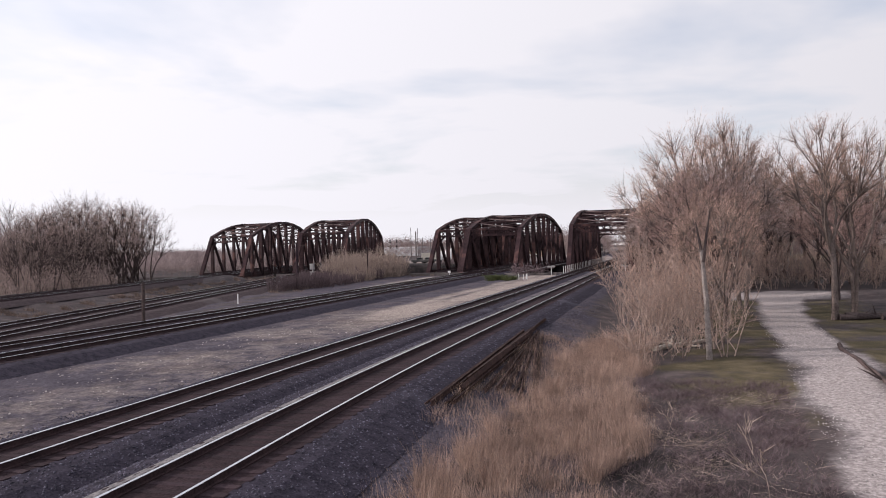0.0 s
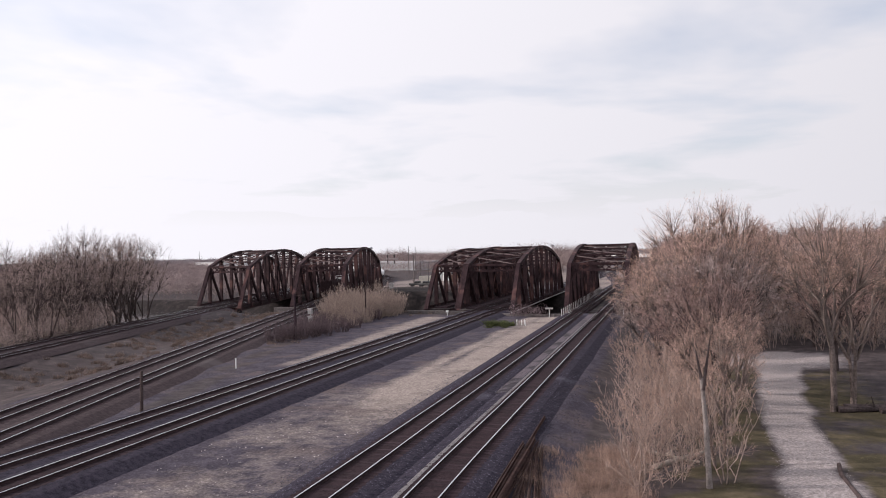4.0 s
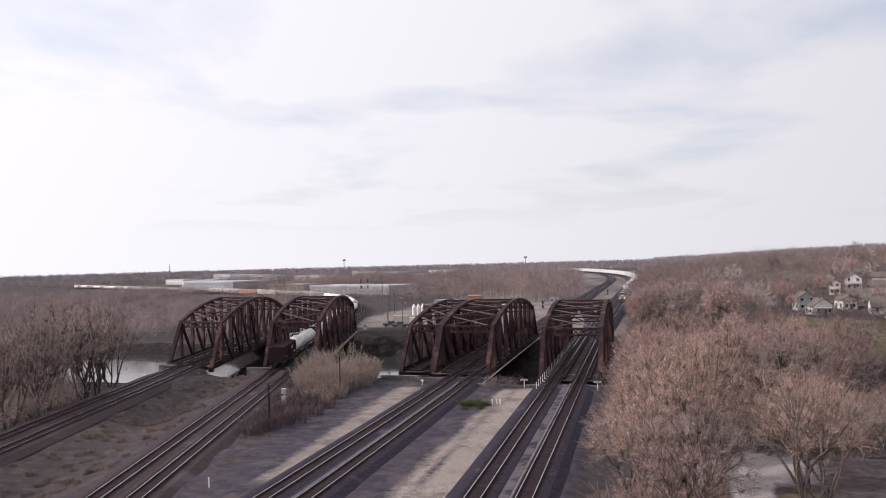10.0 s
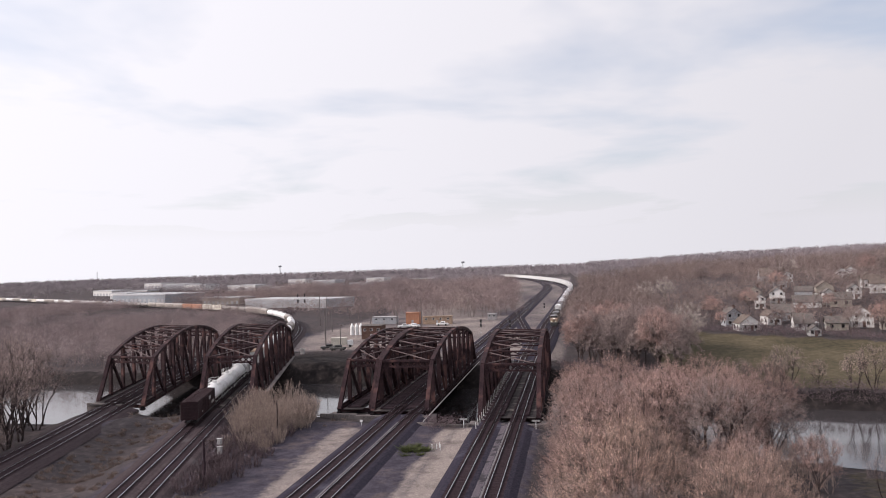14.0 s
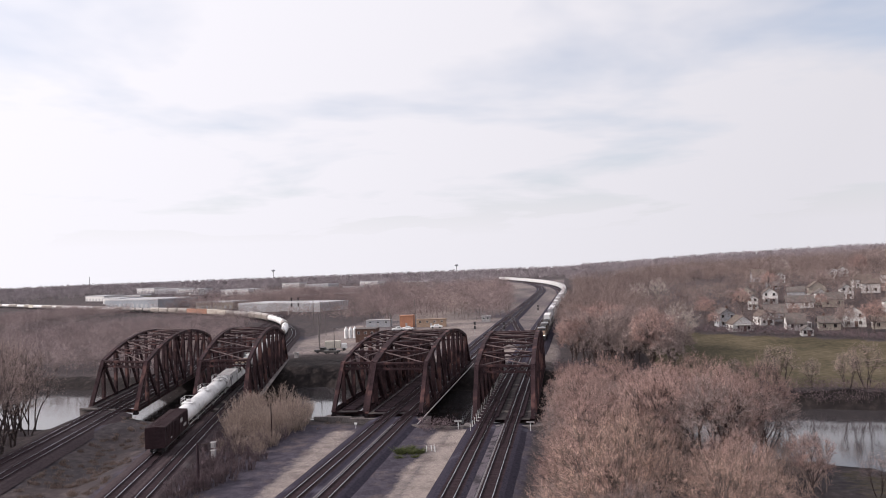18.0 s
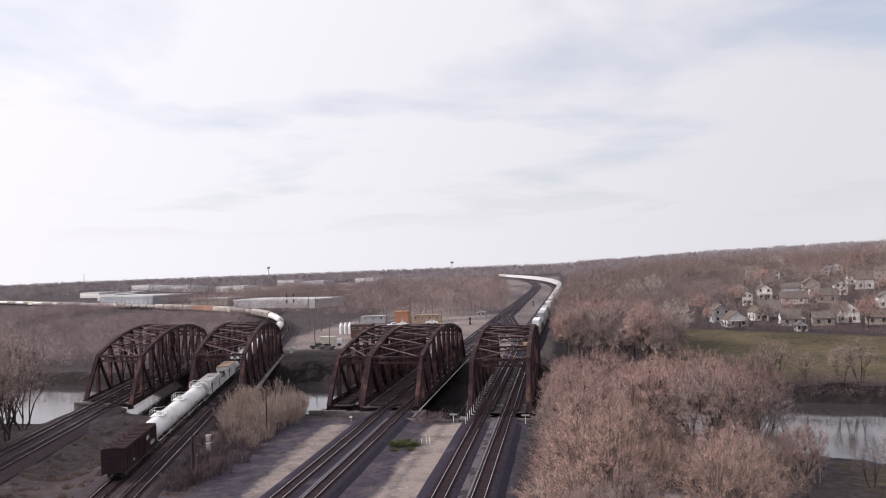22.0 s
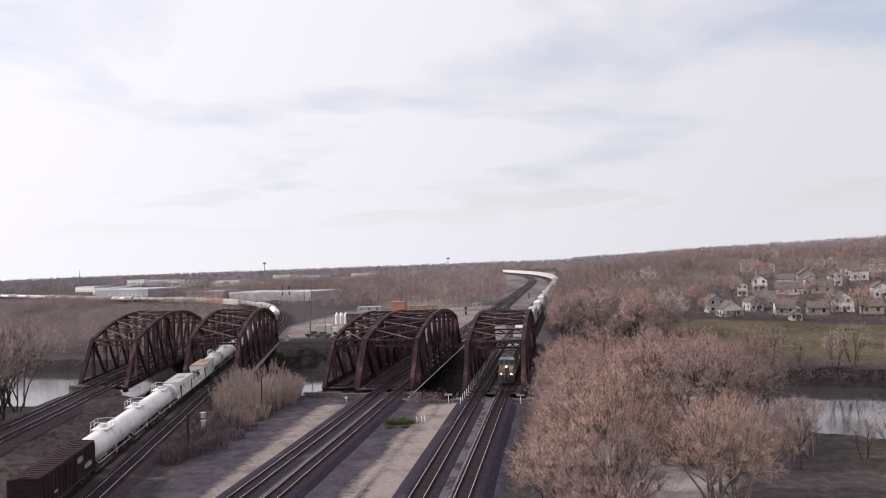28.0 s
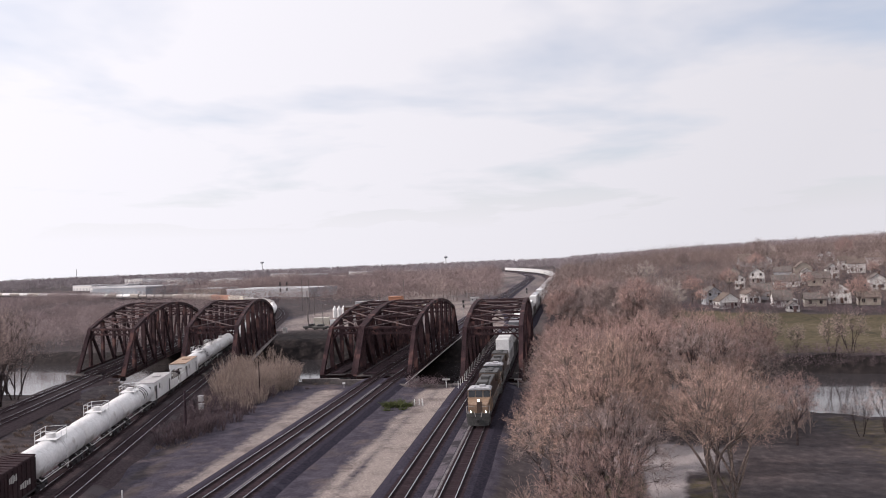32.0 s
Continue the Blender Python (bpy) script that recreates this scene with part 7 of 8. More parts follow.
for k, seed in enumerate((81, 83, 89)):
    tree_meshes(f"dark{k}", M_BARK, M_TWIG_MID, seed=seed, height=13.0, wide=(0.38, 0.42, 0.46)[k], tall=0.42, mid=0.57, fork=(0.2, 0.12, 0.1)[k], limbs=8, tips=480, twigs=9, width=0.022, twig_len=0.46, trunk_r=0.22, stems=1 + k, low=-0.45)


def scatter(n, seed, zone, inside, gap):
    """Up to n places inside a zone (x0, x1, y0, y1), no two nearer than gap."""
    rng = random.Random(seed)
    got = []
    for _ in range(n * 14):
        if len(got) >= n:
            break
        x, y = rng.uniform(zone[0], zone[1]), rng.uniform(zone[2], zone[3])
        if inside(x, y) and all((x - a) ** 2 + (y - b) ** 2 > gap * gap for a, b in got):
            got.append((x, y))
    return got


def wood_line(y):
    """Where the wood beside the main line begins."""
    return float(np.interp(y, [20, 45, 60, 100, 131, 210, 260, 700], [8.3, 8.3, 8.2, 8.0, 8.0, 8.0, 9.0, 10.5]))


def plant_woods():
    rng = random.Random(5)

    def right_wood(x, y):
        if y < 66:
            return wood_line(y) + 1.5 < x < along(TRAIL, y) - 4.0 and y > 48
        if y < 98:
            return wood_line(y) + 2 < x < 14.5
        n = along(NEAR_BANK, x)
        return x > wood_line(y) + 2.0 and y < n - 3 and x < np.interp(y, [98, 105, 131], [29, 36, 37])

    for x, y in scatter(90, 3, (6, 62, 48, 131), right_wood, 4.7):
        k = rng.randrange(4)
        tree(f"wood{k}", x, y, rng.uniform(0, 360), rng.uniform(0.8, 1.08) * (1.17 if y > 92 else 1.0), "leafless brown tree in the wood beside the tracks", "bare trees of the wood")

    def far_right(x, y):
        f = along(FAR_BANK, x)
        if y < f + 2:
            return False
        edge = 34 + 0.02 * (y - 200) + 4 * math.sin(y * 0.1)
        return wood_line(y) + 2.5 < x < (edge if y < 300 else 90)

    for x, y in scatter(90, 7, (9, 60, 186, 262), far_right, 5.0):
        k = rng.randrange(4)
        tree(f"woodland{k}", x, y, rng.uniform(0, 360), rng.uniform(0.95, 1.35), "leafless brown tree in the wood across the river", "bare trees of the wood")

    def left_wood(x, y):
        n = along(NEAR_BANK, x)
        return x < lane_a(y) - 9 and y < n - 4 and lane_a(y) - 70 < x < 8.0 - 0.775 * y

    for x, y in scatter(64, 9, (-165, -50, 55, 165), left_wood, 5.4):
        k = rng.randrange(3)
        tree(f"dark{k}", x, y, rng.uniform(0, 360), rng.uniform(1.0, 1.4), "dark leafless tree beside the outer track", "dark trees beside the outer track")


plant_woods()

# trees that stand out one by one
tree("near0", 21.6, 60.4, 30, 1.10, "tall bare tree with forked trunk beside the gravel path", "bare trees along the path")
tree("near1", 23.6, 63.5, 200, 1.06, "tall bare tree with slender trunks beside the gravel path", "bare trees along the path")
tree("near1", 12.9, 44.0, 75, 0.66, "bare tree with broken trunks above the brush", "bare trees along the path")
tree("near2", 13.5, 66.0, 140, 1.19, "broad bare tree above the brush", "bare trees along the path")
tree("near0", 10.3, 61.0, 250, 0.92, "broad bare tree above the brush", "bare trees along the path")
tree("near1", 16.4, 70.0, 10, 1.2, "broad bare tree above the brush", "bare trees along the path")
tree("pale", 45.0, 247.0, 40, 1.22, "bare tree with pale bark at the edge of the field", "pale trees")
tree("dark2", -96.0, 138.4, 0, 1.45, "dark many-stemmed bare tree on the river bank", "dark trees beside the outer track")
for _x, _y, _k, _s in ((-86.0, 118.0, 0, 0.9), (-90.5, 127.0, 1, 1.0), (-87.5, 108.0, 2, 0.9), (-101.0, 141.0, 0, 1.05), (-107.0, 143.0, 2, 1.1), (-83.0, 98.0, 1, 0.85), (-98.0, 124.0, 1, 1.1), (-92.0, 114.0, 0, 1.05)):
    tree(f"dark{_k}", _x, _y, 40 * _x, _s * 1.5, "dark many-stemmed bare tree on the river bank", "dark trees beside the outer track")
for _x, _y, _s in ((11.2, 133.0, 0.95), (14.0, 134.0, 1.0), (10.2, 126.0, 0.85), (10.6, 118.0, 0.95), (9.6, 108.0, 0.9), (9.8, 98.0, 0.95), (9.4, 88.0, 0.85), (9.2, 79.0, 0.85), (9.2, 70.0, 0.8)):
    tree(f"wood{int(_y) % 4}", _x, _y, 70 * _x, _s, "leafless brown tree at the edge of the tracks", "bare trees of the wood")
tree("wood1", 36.8, 92.6, 100, 0.70, "bare tree on the river bank", "bare trees near the river")
tree("wood0", 25.8, 80.5, 60, 0.92, "broad bare tree beside the gravel clearing", "bare trees near the river")
tree("wood3", 29.5, 92.0, 10, 0.74, "bare tree beside the gravel clearing", "bare trees near the river")
tree("dark0", 35.0, 114.5, 130, 0.72, "dark-stemmed bare tree leaning over the water", "bare trees near the river")
tree("wood2", 31.5, 104.0, 210, 0.80, "bare tree on the river bank", "bare trees near the river")
for _k, (_x, _y) in enumerate(((66, 312), (83, 300), (104, 287), (112, 283), (127, 262), (134, 268), (140, 280), (68, 335), (99, 322), (126, 318), (139, 312), (84, 352), (112, 338), (86, 380), (132, 395), (110, 402), (146, 352))):
    tree(f"woodland{_k % 4}", _x + 1.5 * math.sin(_k * 7.0), _y, 37 * _k, 0.62 + 0.12 * (_k % 4), "leafless tree standing before the houses", "garden trees by the houses")
tree("dark1", 45.0, 96.5, 10, 0.42, "small bent bare tree at the water's edge", "bare trees near the river")
tree("dark2", 48.5, 98.0, 80, 0.5, "small bent bare tree at the water's edge", "bare trees near the river")
for _k, (_x, _y) in enumerate(((47.0, 181.5), (54.0, 179.5), (56.0, 180.5), (62.0, 178.5), (69.0, 177.5), (73.0, 178.0), (80.0, 175.5), (86.0, 174.0))):
    tree(f"dark{_k % 3}", _x, _y, 50 * _k, 0.58 + 0.13 * (_k % 3), "thin bare tree on the far river bank", "thin trees on the far bank")


def shrub_arrays(seed, height, radius, stems, twigs, width):
    """A clump of upright stems from one root, with fine twigs all the way up."""
    rng = np.random.default_rng(seed)
    segs, at, way = [], [], []
    for _ in range(stems):
        a, r = rng.uniform(0, 2 * np.pi), radius * math.sqrt(rng.uniform(0, 1))
        foot = np.array([math.cos(a) * r, math.sin(a) * r, -0.2])
        h = height * rng.uniform(0.6, 1.0) * (1 - 0.25 * (r / radius) ** 2)
        d = np.array([math.cos(a) * r * 0.16, math.sin(a) * r * 0.16, 1.0]) + rng.normal(size=3) * 0.08
        p, n = foot, 4
        for k in range(n):
            d = d + rng.normal(size=3) * 0.06
            q = p + d / np.linalg.norm(d) * h / n
            segs.append((p, q, 0.035 * (1 - k / n) + 0.008, 0.035 * (1 - (k + 1) / n) + 0.008))
            u = rng.uniform(0, 1, twigs)[:, None]
            w = d + rng.normal(size=(twigs, 3)) * 0.42
            w /= np.linalg.norm(w, axis=1)[:, None]
            at.append(p + (q - p) * u); way.append(w * rng.uniform(0.5, 1.2, (twigs, 1)) * (0.55 + 0.35 * k / n))
            p = q
    return prism(segs), twig_mesh(np.concatenate(at), np.concatenate(way), width, rng)


def shrub_kinds():
    for k, (seed, h, r) in enumerate(((91, 5.6, 1.7), (97, 4.6, 2.0))):
        wood, fine = shrub_arrays(seed, h, r, 46, 15, 0.03)
        low = shrub_arrays(seed + 1, 2.6, 1.5, 22, 16, 0.04)
        TREE_KINDS[f"brush{k}"] = (mesh_of("stem_clump", *low[0], M_BARK), mesh_of("crown", *low[1], M_TWIG_DARK))
        TREE_KINDS[f"bush{k}"] = (mesh_of("stem_clump", *wood, M_REED), mesh_of("crown", *fine, M_REED))


def plant_thickets():
    shrub_kinds()
    rng = random.Random(21)
    spots = scatter(26, 31, (4.6, 13.2, 36, 62), lambda x, y: wood_line(y) + 0.2 < x < (13.2 if y > 41 else 10.8), 1.4)
    for x, y in spots:
        tree(f"thicket{rng.randrange(3)}", x, y, rng.uniform(0, 360), rng.uniform(0.42, 0.95), "leafless brush with many thin stems beside the ballast", "brush by the tracks", "shrub", "shrub")
    # undergrowth at the end of the path
    for x, y in scatter(46, 38, (12, 40, 95, 112), lambda x, y: y < along(NEAR_BANK, x) - 3, 2.0):
        tree(f"thicket{rng.randrange(3)}", x, y, rng.uniform(0, 360), rng.uniform(0.5, 0.95), "leafless brown undergrowth at the edge of the wood", "undergrowth of the wood", "shrub", "shrub")
    # low dark brush on the shoulder of the second line
    for x, y in scatter(44, 36, (-52, -34, 88, 132), lambda x, y: lane_b(y) + 6.0 < x < lane_b(y) + np.interp(y, [88, 100, 112, 132], [8.5, 12, 16, 17.5]), 1.6):
        tree(f"brush{rng.randrange(2)}", x, y, rng.uniform(0, 360), rng.uniform(0.55, 1.0), "low brown leafless brush on the track shoulder", "low brush by the tracks", "shrub", "shrub")
    # the pale clump between the bridges
    spots = scatter(52, 33, (-60, -31, 113, 176), lambda x, y: lane_b(y) + 7.2 < x < lane_b(y) + np.interp(y, [92, 110, 130, 176], [9.5, 13.5, 19, 22]) and x < -31.5 - 0.16 * max(0, y - 128) and y < along(NEAR_BANK, x) + 4, 1.9)
    for x, y in spots:
        tree(f"bush{rng.randrange(2)}", x, y, rng.uniform(0, 360), rng.uniform(0.65, 1.1) * float(np.interp(y, [110, 120, 128, 140], [0.45, 0.6, 1.0, 1.15])), "pale leafless willow bush on the river bank between bridges", "pale bushes between the bridges", "shrub", "shrub")


plant_thickets()


# ---- woods too far off to count ----


def far_wood(name, seed, count, zone, inside, high, material, label, tall=(0.55, 1.25), twigs=46, width=0.22, long=0.12):
    rng = np.random.default_rng(seed)
    xs, ys = rng.uniform(zone[0], zone[1], 3000), rng.uniform(zone[2], zone[3], 3000)
    share = np.mean([bool(inside(x, y)) for x, y in zip(xs, ys)])
    step = math.sqrt(max(share, 0.002) * (zone[1] - zone[0]) * (zone[3] - zone[2]) / count)
    gx, gy = np.meshgrid(np.arange(zone[0], zone[1], step), np.arange(zone[2], zone[3], step))
    gx[1::2] += step / 2
    xs = gx.ravel() + rng.uniform(-0.36, 0.36, gx.size) * step
    ys = gy.ravel() + rng.uniform(-0.36, 0.36, gy.size) * step
    keep = np.array([bool(inside(x, y)) for x, y in zip(xs, ys)], bool)
    xs, ys = xs[keep], ys[keep]
    n = len(xs)
    h = high * rng.uniform(tall[0], tall[1], n) * (1 + 0.22 * wave(xs, ys, 90.0, seed))
    zs = ground_z(xs, ys)
    # crown: twigs fanning out from points inside an egg shape
    u = rng.normal(size=(n, twigs, 3))
    u /= np.linalg.norm(u, axis=2)[..., None]
    r = rng.uniform(0.2, 1.0, (n, twigs, 1)) ** 0.4
    lump = 1.0 + 0.12 * np.sin(u[..., :1] * 5 + u[..., 1:2] * 4 + u[..., 2:] * 3 + rng.uniform(0, 6, (n, 1, 1)))
    egg = u * r * np.array([0.50, 0.50, 0.42]) * lump + np.array([0, 0, 0.54])
    at = np.stack([xs, ys, zs], -1)[:, None] + egg * h[:, None, None]
    way = (u * 0.55 + np.array([0, 0, 0.12]) + rng.normal(size=(n, twigs, 3)) * 0.62) * (h * long * 0.9)[:, None, None]
    at -= way * 0.5
    v, f = twig_mesh(at.reshape(-1, 3), way.reshape(-1, 3), width, rng, (u + np.array([0, 0, 0.35])).reshape(-1, 3), 0.12)
    me = mesh_of(name, v, f, material)
    me.attributes.new("tone", "FLOAT", "POINT").data.foreach_set("value", np.repeat(rng.uniform(0, 1, n) ** 1.2, twigs * 3).astype(np.float32))
    ob = tagged(new(name, me), label, "woods", kind="stuff")
    segs = [((x, y, z - 0.3), (x + a, y + b, z + t * 0.6), t * 0.009, t * 0.004) for x, y, z, t, a, b in zip(xs, ys, zs, h, rng.normal(size=n) * 0.6, rng.normal(size=n) * 0.6)]
    tv, tf = prism(segs)
    trunks = new("trunks", mesh_of("trunks", tv, tf, M_BARK_NEAR))
    trunks.parent = ob
    tagged(trunks, kind="stuff")


def b_track_x(y):
    return float(np.interp(y, LINE_B0.p[:, 1], LINE_B0.p[:, 0]))


far_wood("far_woods", 1, 2300, (-420, -98, 222, 620), lambda x, y: y > along(FAR_BANK, x) + 3 and x < min(lane_a(y), b_track_x(y)) - 9 and not (y > 430 and -340 < x < -120), 8.5, M_WOODS_GREY, "grey-brown leafless woods across the river", twigs=250, width=0.07, long=0.12)
far_wood("far_woods", 2, 1700, (-330, -20, 400, 900), lambda x, y: b_track_x(y) + 26 + 10 * math.sin(y * 0.05) < x < -25 - 0.08 * (y - 500) and y > 405 - 0.15 * (x + 100) and not (x < -120 and y < 590), 14.0, M_WOODS_HAZED, "brown leafless woods beyond the yard", twigs=200, width=0.13, long=0.12)
far_wood("far_woods", 3, 1700, (12, 420, 390, 1000), lambda x, y: x > 18 and not (52 < x < 330 and y < 620), 15.0, M_WOODS, "brown leafless woods along the main line", twigs=170, width=0.15, long=0.12)
far_wood("far_woods", 4, 900, (45, 380, 312, 700), lambda x, y: y > 314 - 0.5 * min(x - 60, 120) and (not (62 < x < 240 and y < 600 - 0.5 * (x - 60)) or math.sin(x * 12.9 + y * 7.3) > 0.55 and y > 300 - 0.75 * (x - 62)), 15.0, M_WOODS, "leafless trees between the houses", tall=(0.35, 0.9), twigs=160, width=0.13, long=0.12)
far_wood("garden_trees", 15, 520, (60, 215, 262, 480), lambda x, y: y > 308 - 0.8 * min(x - 59, 75), 13.0, M_WOODS, "leafless garden trees round the houses", tall=(0.4, 1.15), twigs=130, width=0.10, long=0.12)
# the two skyline belts take the twig colour with haze in it
far_wood("far_woods", 5, 6000, (-1500, 900, 880, 2000), lambda x, y: not (x < -110 and y < 1550 and wave(np.float64(x), np.float64(y), 330.0, 1.3) > -0.05) and not (y < 1420 and -26 - 0.10 * (y - 500) < x < 22 - 0.05 * max(0, y - 1000)), 13.0, M_WOODS_FAR_HAZED, "leafless woods to the skyline", twigs=60, width=0.42, long=0.17)
far_wood("far_woods", 6, 5200, (-3000, 2400, 2000, 4600), lambda x, y: True, 15.0, M_WOODS_FAR_HAZED, "leafless woods to the skyline", twigs=30, width=1.8, long=0.22)
far_wood("far_woods", 7, 700, (60, 420, 90, 330), lambda x, y: (y < along(NEAR_BANK, x) - 5 and x > 150) or x > 190, 12.0, M_WOODS, "leafless woods beside the field", twigs=120, width=0.12, long=0.12)
far_wood("hedge", 9, 420, (50, 330, 240, 320), lambda x, y: 304 < y + 0.8 * min(max(x - 59, -30), 75) < 312, 3.2, M_TWIG_DARK, "dark leafless hedge at the far edge of the field", tall=(0.5, 1.3), twigs=110, width=0.12, long=0.14)
far_wood("bank_brush", 8, 1300, (-98, 170, 90, 246), lambda x, y: ((-3 if x > 30 else 0) < y - along(FAR_BANK, x) < (2 if x > 30 else 30 if -78 < x < -40 else 7) or -5 < y - along(NEAR_BANK, x) < 1 and x < 34) and not any(abs(x - c) < w for c, w in ((-2, 8), (-24, 8), (-34, 5), (-68, 12), (-88, 12), (-100, 14))), 2.4, M_TWIG_DARK, "leafless brush on the river banks", twigs=50, width=0.12)
far_wood("far_woods", 11, 150, (-270, -120, 440, 548), lambda x, y: b_track_x(y) - 40 < x < b_track_x(y) - 8 or x > b_track_x(y) + 9, 9.0, M_WOODS_HAZED, "scattered leafless trees before the warehouse", twigs=110, width=0.16, long=0.10)
far_wood("undergrowth", 12, 760, (-170, -66, 55, 160), lambda x, y: lane_a(y) - 60 < x < lane_a(y) - 7 and x < 4.0 - 0.775 * y and y < along(NEAR_BANK, x) - 2, 6.0, M_TWIG_MID, "brown leafless undergrowth below the dark trees", tall=(0.5, 1.2), twigs=90, width=0.05, long=0.2)
for _k, (_x, _y) in enumerate(((62, 455), (92, 520), (128, 470), (150, 540), (185, 500), (215, 560), (48, 430), (240, 510))):
    tree("pale" if _k % 3 == 0 else f"woodland{_k % 4}", _x, _y, 40 * _k, 1.25 + 0.12 * (_k % 3), "tall leafless tree on the rise behind the houses", "tall trees on the rise")
far_wood("far_woods", 13, 560, (10, 60, 260, 405), lambda x, y: wood_line(y) + 2.5 < x < 36 + 0.05 * (y - 260) + 4 * math.sin(y * 0.1), 16.0, M_WOODS, "brown leafless wood between the tracks and the field", tall=(0.65, 1.15), twigs=260, width=0.08, long=0.10)

# ---- dry grass, weeds and stones close to the camera ----


def grass_mesh(name, seed, count, zone, inside, high, width, material, label, lean=0.25, clumps=None):
    rng = np.random.default_rng(seed)
    if clumps:
        cx = rng.uniform(zone[0], zone[1], clumps); cy = rng.uniform(zone[2], zone[3], clumps)
        pick = rng.integers(0, clumps, count * 2)
        x = cx[pick] + rng.normal(size=count * 2) * 0.28; y = cy[pick] + rng.normal(size=count * 2) * 0.28
    else:
        x = rng.uniform(zone[0], zone[1], count * 2); y = rng.uniform(zone[2], zone[3], count * 2)
    keep = np.array([bool(inside(a, b)) for a, b in zip(x, y)])
    x, y = x[keep][:count], y[keep][:count]
    n = len(x)
    h = high * rng.uniform(0.3, 1.0, n) * (0.75 + 0.35 * wave(x, y, 5.0, seed))
    way = np.stack([rng.normal(size=n) * lean, rng.normal(size=n) * lean, np.ones(n)], -1) * h[:, None]
    at = np.stack([x, y, ground_z(x, y) - 0.03], -1)
    v, f = twig_mesh(at, way, width, rng)
    ob = new(name, mesh_of(name, v, f, material))
    return tagged(ob, label, "grass", kind="stuff")


def weed_edge(y):
    return float(np.interp(y, [8, 16, 24, 32, 45, 60], [4.4, 4.8, 5.2, 5.6, 5.6, 6.2]))


grass_mesh("dry_grass", 1, 60000, (3.4, 10.2, 7, 46), lambda x, y: weed_edge(y) + 0.3 * math.sin(y * 2.1) < x < 9.5 + 0.5 * math.sin(y * 0.9) - max(0, (22 - y)) * 0.10, 1.35, 0.009, M_DRYGRASS, "tall dry reddish-tan grass beside the ballast", 0.30, 360)
grass_mesh("dry_grass", 2, 6500, (3.0, 6.5, 22, 44), lambda x, y: x > 3.3, 0.7, 0.010, M_DRYGRASS, "dry tan grass among the old rails", 0.35, 130)
grass_mesh("dead_weeds", 3, 34000, (6.5, 15.5, 8, 34), lambda x, y: x < along(TRAIL, y) - 2.2, 0.46, 0.014, M_TWIG_DARK, "flattened dark dead weeds", 0.9, 700)
grass_mesh("dead_twigs", 13, 5200, (7.0, 14.5, 8, 32), lambda x, y: x < along(TRAIL, y) - 2.2, 0.30, 0.013, M_REED, "pale broken twigs lying in dead weeds", 2.2, 260)
grass_mesh("short_grass", 4, 22000, (9.5, 27, 18, 80), lambda x, y: abs(x - along(TRAIL, y)) > 1.9 + 0.012 * y, 0.16, 0.012, M_FIELDGRASS, "short olive winter grass beside the path", 0.5)
grass_mesh("dead_grass", 5, 26000, (-72, -46, 60, 146), lambda x, y: lane_a(y) + 6.2 < x < lane_b(y) - 6.2, 0.85, 0.035, M_DEADGRASS, "dead brown grass in the dip between tracks", 0.3, 420)
grass_mesh("dry_grass", 6, 5000, (-42, -31, 88, 130), lambda x, y: lane_b(y) + 5.5 < x < lane_b(y) + 10, 0.6, 0.03, M_DEADGRASS, "dead brown grass round the bushes", 0.3, 160)
grass_mesh("green_weeds", 7, 1500, (-16.6, -11.8, 111.0, 118.0), lambda x, y: ((x + 14.2) / 2.1) ** 2 + ((y - 114.5) / 2.9) ** 2 < 1 + 0.5 * wave(x, y, 3.0, 4.0), 1.15, 0.09, M_GREEN, "fresh green weeds growing in the gravel", 0.9, 14)
grass_mesh("bank_weeds", 10, 9000, (-85, 60, 118, 152), lambda x, y: -7 < y - along(NEAR_BANK, x) < 2 and not (-32 < x < 6), 1.0, 0.05, M_DEADGRASS, "dry weeds along the river bank", 0.4, 500)


def stones(name, seed, count, zone, inside, size, material, label):
    """Small angular stones, each an octahedron squashed at random."""
    rng = np.random.default_rng(seed)
    x = rng.uniform(zone[0], zone[1], count * 2); y = zone[2] + (zone[3] - zone[2]) * rng.uniform(0, 1, count * 2) ** 1.7
    keep = np.array([bool(inside(a, b)) for a, b in zip(x, y)])
    x, y = x[keep][:count], y[keep][:count]
    n = len(x)
    r = size * rng.uniform(0.5, 1.5, (n, 1, 1))
    octa = np.array([(1, 0, 0), (0, 1, 0), (-1, 0, 0), (0, -1, 0), (0, 0, 1), (0, 0, -1)], float)
    v = octa[None] * r * rng.uniform(0.6, 1.3, (n, 6, 1))
    a = rng.uniform(0, 6.28, n)
    c, s = np.cos(a)[:, None], np.sin(a)[:, None]
    v = np.stack([v[..., 0] * c - v[..., 1] * s, v[..., 0] * s + v[..., 1] * c, v[..., 2] * 0.8], -1)
    v += np.stack([x, y, bed_z(x, y)], -1)[:, None]
    tri = np.array([(0, 1, 4), (1, 2, 4), (2, 3, 4), (3, 0, 4), (1, 0, 5), (2, 1, 5), (3, 2, 5), (0, 3, 5)])
    f = (np.arange(n)[:, None, None] * 6 + tri[None]).reshape(-1, 3)
    return tagged(new(name, mesh_of(name, v.reshape(-1, 3), f, material)), label, "stones", kind="stuff")


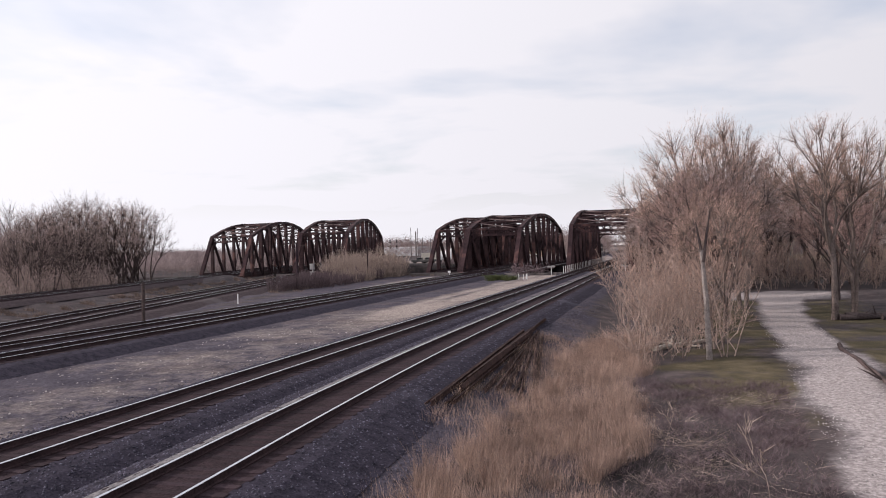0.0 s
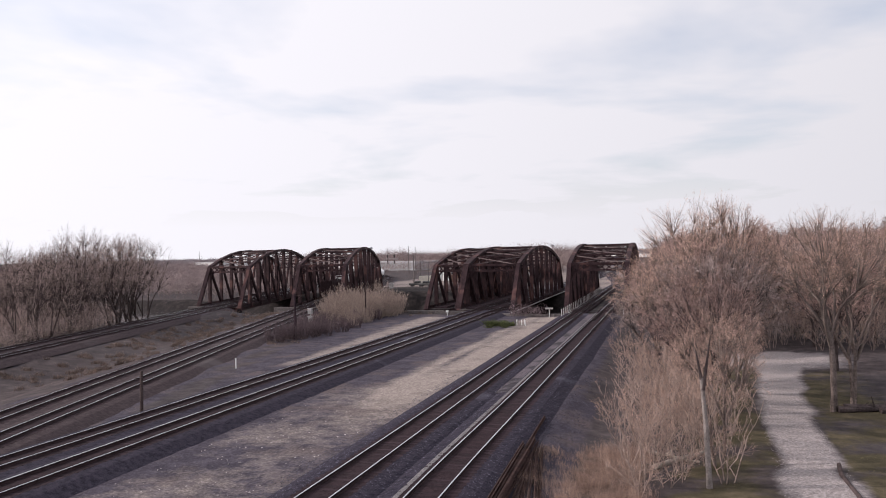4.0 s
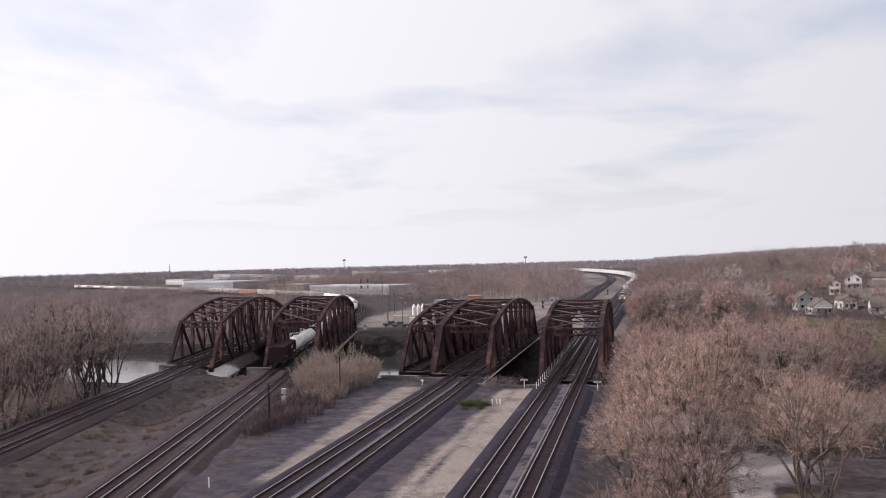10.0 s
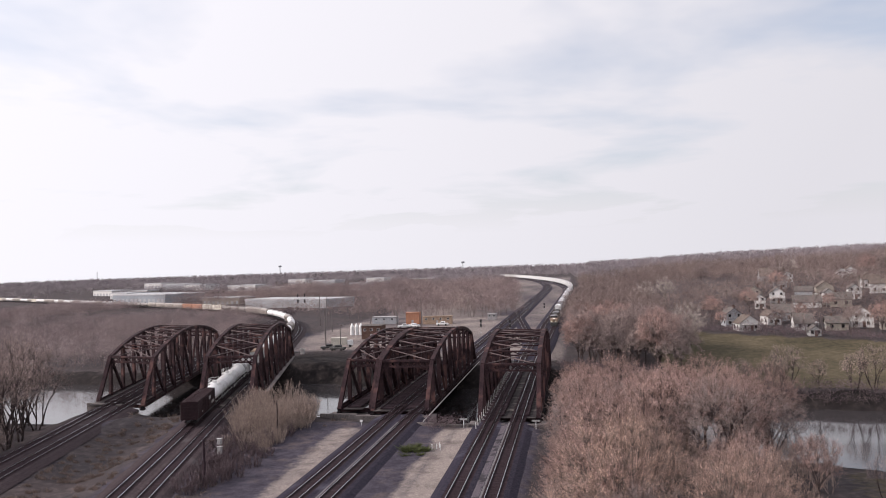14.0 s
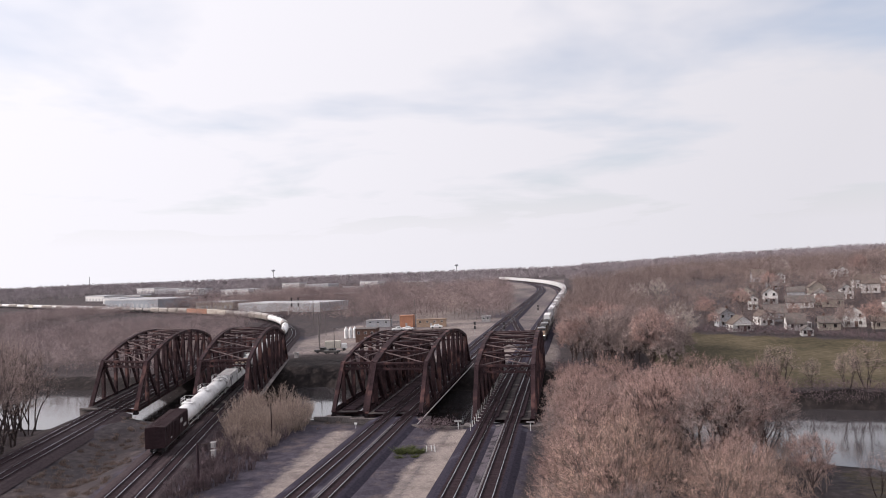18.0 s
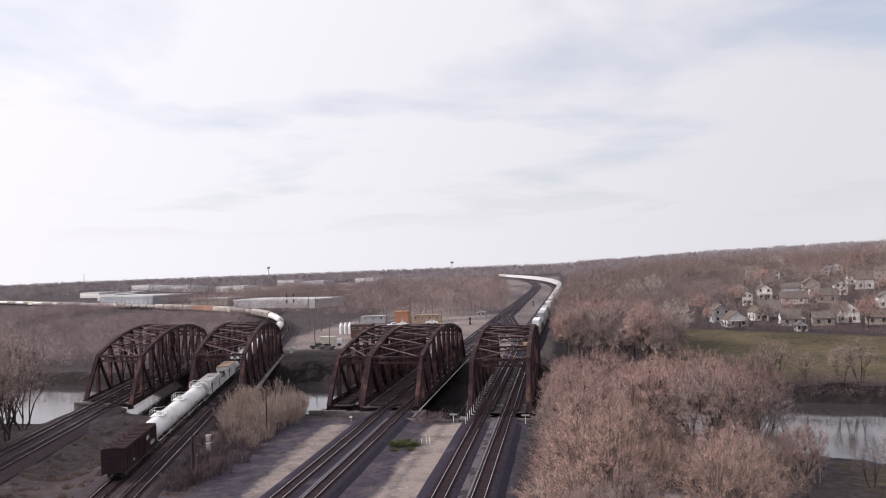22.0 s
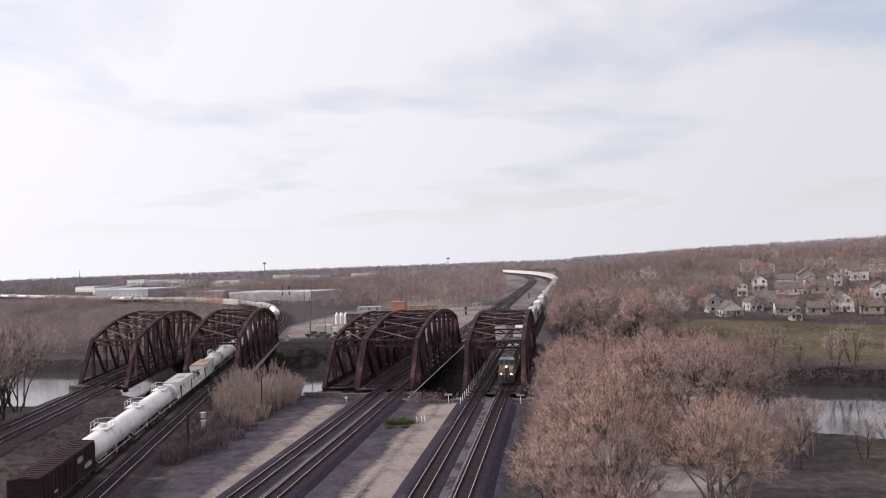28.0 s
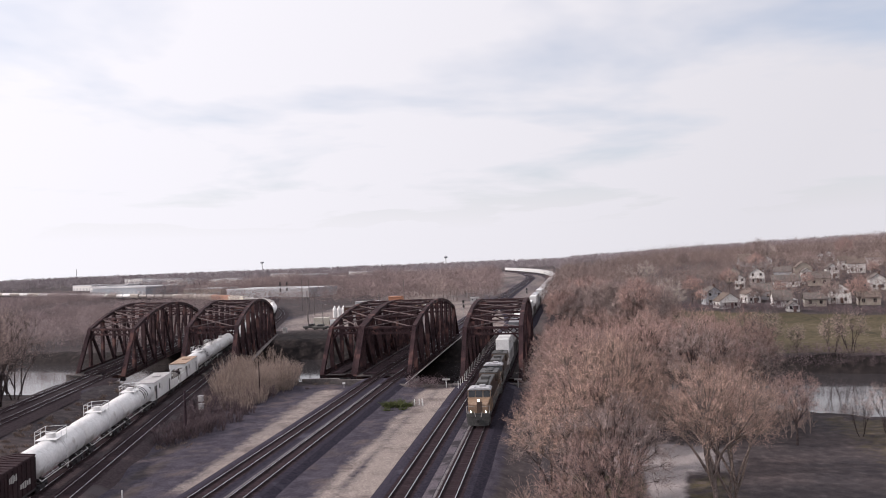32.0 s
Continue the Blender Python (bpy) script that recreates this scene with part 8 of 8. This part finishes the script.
def bed_z(x, y):
    """Top of the ballast or of the ground near the main line."""
    z = ground_z(x, y)
    for c in (spread_e(y), -LANE_SPACING):
        u = np.abs(x - c)
        z = np.maximum(z, np.interp(u, [0, 1.3, 1.5, 2.0, 3.3, 3.4], [-0.225, -0.21, -0.20, -0.27, -0.75, -9]))
    return z


stones("ballast_stones", 1, 26000, (-8.5, 5.0, 5, 70), lambda x, y: abs(x - float(spread_e(y))) > 1.35 and abs(x + LANE_SPACING) > 1.35, 0.030, M_STONE, "loose grey ballast stones along the main line")
stones("yard_stones", 2, 500, (-22, -8, 12, 60), lambda x, y: abs(x + 19.2) > 3 and x > -17, 0.04, M_PATH_STONE, "scattered pale stones in the gravel yard")
stones("path_stones", 3, 6000, (12.5, 21, 10, 60), lambda x, y: abs(x - along(TRAIL, y)) < 1.8, 0.026, M_PATH_STONE, "pale crushed stone of the path")


def sapling(x, y, size, seed, label):
    wood, fine = grow(seed=seed, height=2.4, limbs=4, subs=2, tips=2, twigs=4, width=0.006, twig_len=0.22, spread=0.34, clear=0.25, stems=1, lift=0.45, gnarl=0.10, trunk_r=0.014)
    t = base("sapling", Matrix.LocRotScale((x, y, ground_at(x, y)), None, (size, size, size)), label, "sapling", "young bare saplings")
    for n, arr, mat in (("stem", wood, M_REED), ("twigs", fine, M_REED)):
        o = new(n, mesh_of(n, *arr, mat))
        o.parent = t


sapling(12.6, 19.0, 0.95, 301, "pale young bare sapling in dead weeds")
sapling(10.2, 22.0, 0.7, 302, "pale young bare sapling in dead weeds")


def guard_rails():
    for line, y0, y1 in ((LINE_E1, 118, 226), (LINE_E0, 118, 226), (LINE_D1, 136, 230), (LINE_D0, 136, 230), (LINE_B0, 132, 250), (LINE_B1, 132, 250), (LINE_A0, 140, 245), (LINE_A1, 140, 245)):
        t = base("guard_rail", None, "rusty inner guard rails on a bridge track", "guard rail", "inner guard rails")
        for s in (-0.42, 0.42):
            ln = line.shifted(s)
            raw("rail", *strip(ln, RAIL_FOOT, ln.s_at_y(y0), ln.s_at_y(y1), closed=True), M_RAIL, t)


guard_rails()


def motions():
    for row_thing, rows in MOVERS:
        walk(row_thing, rows)


motions()
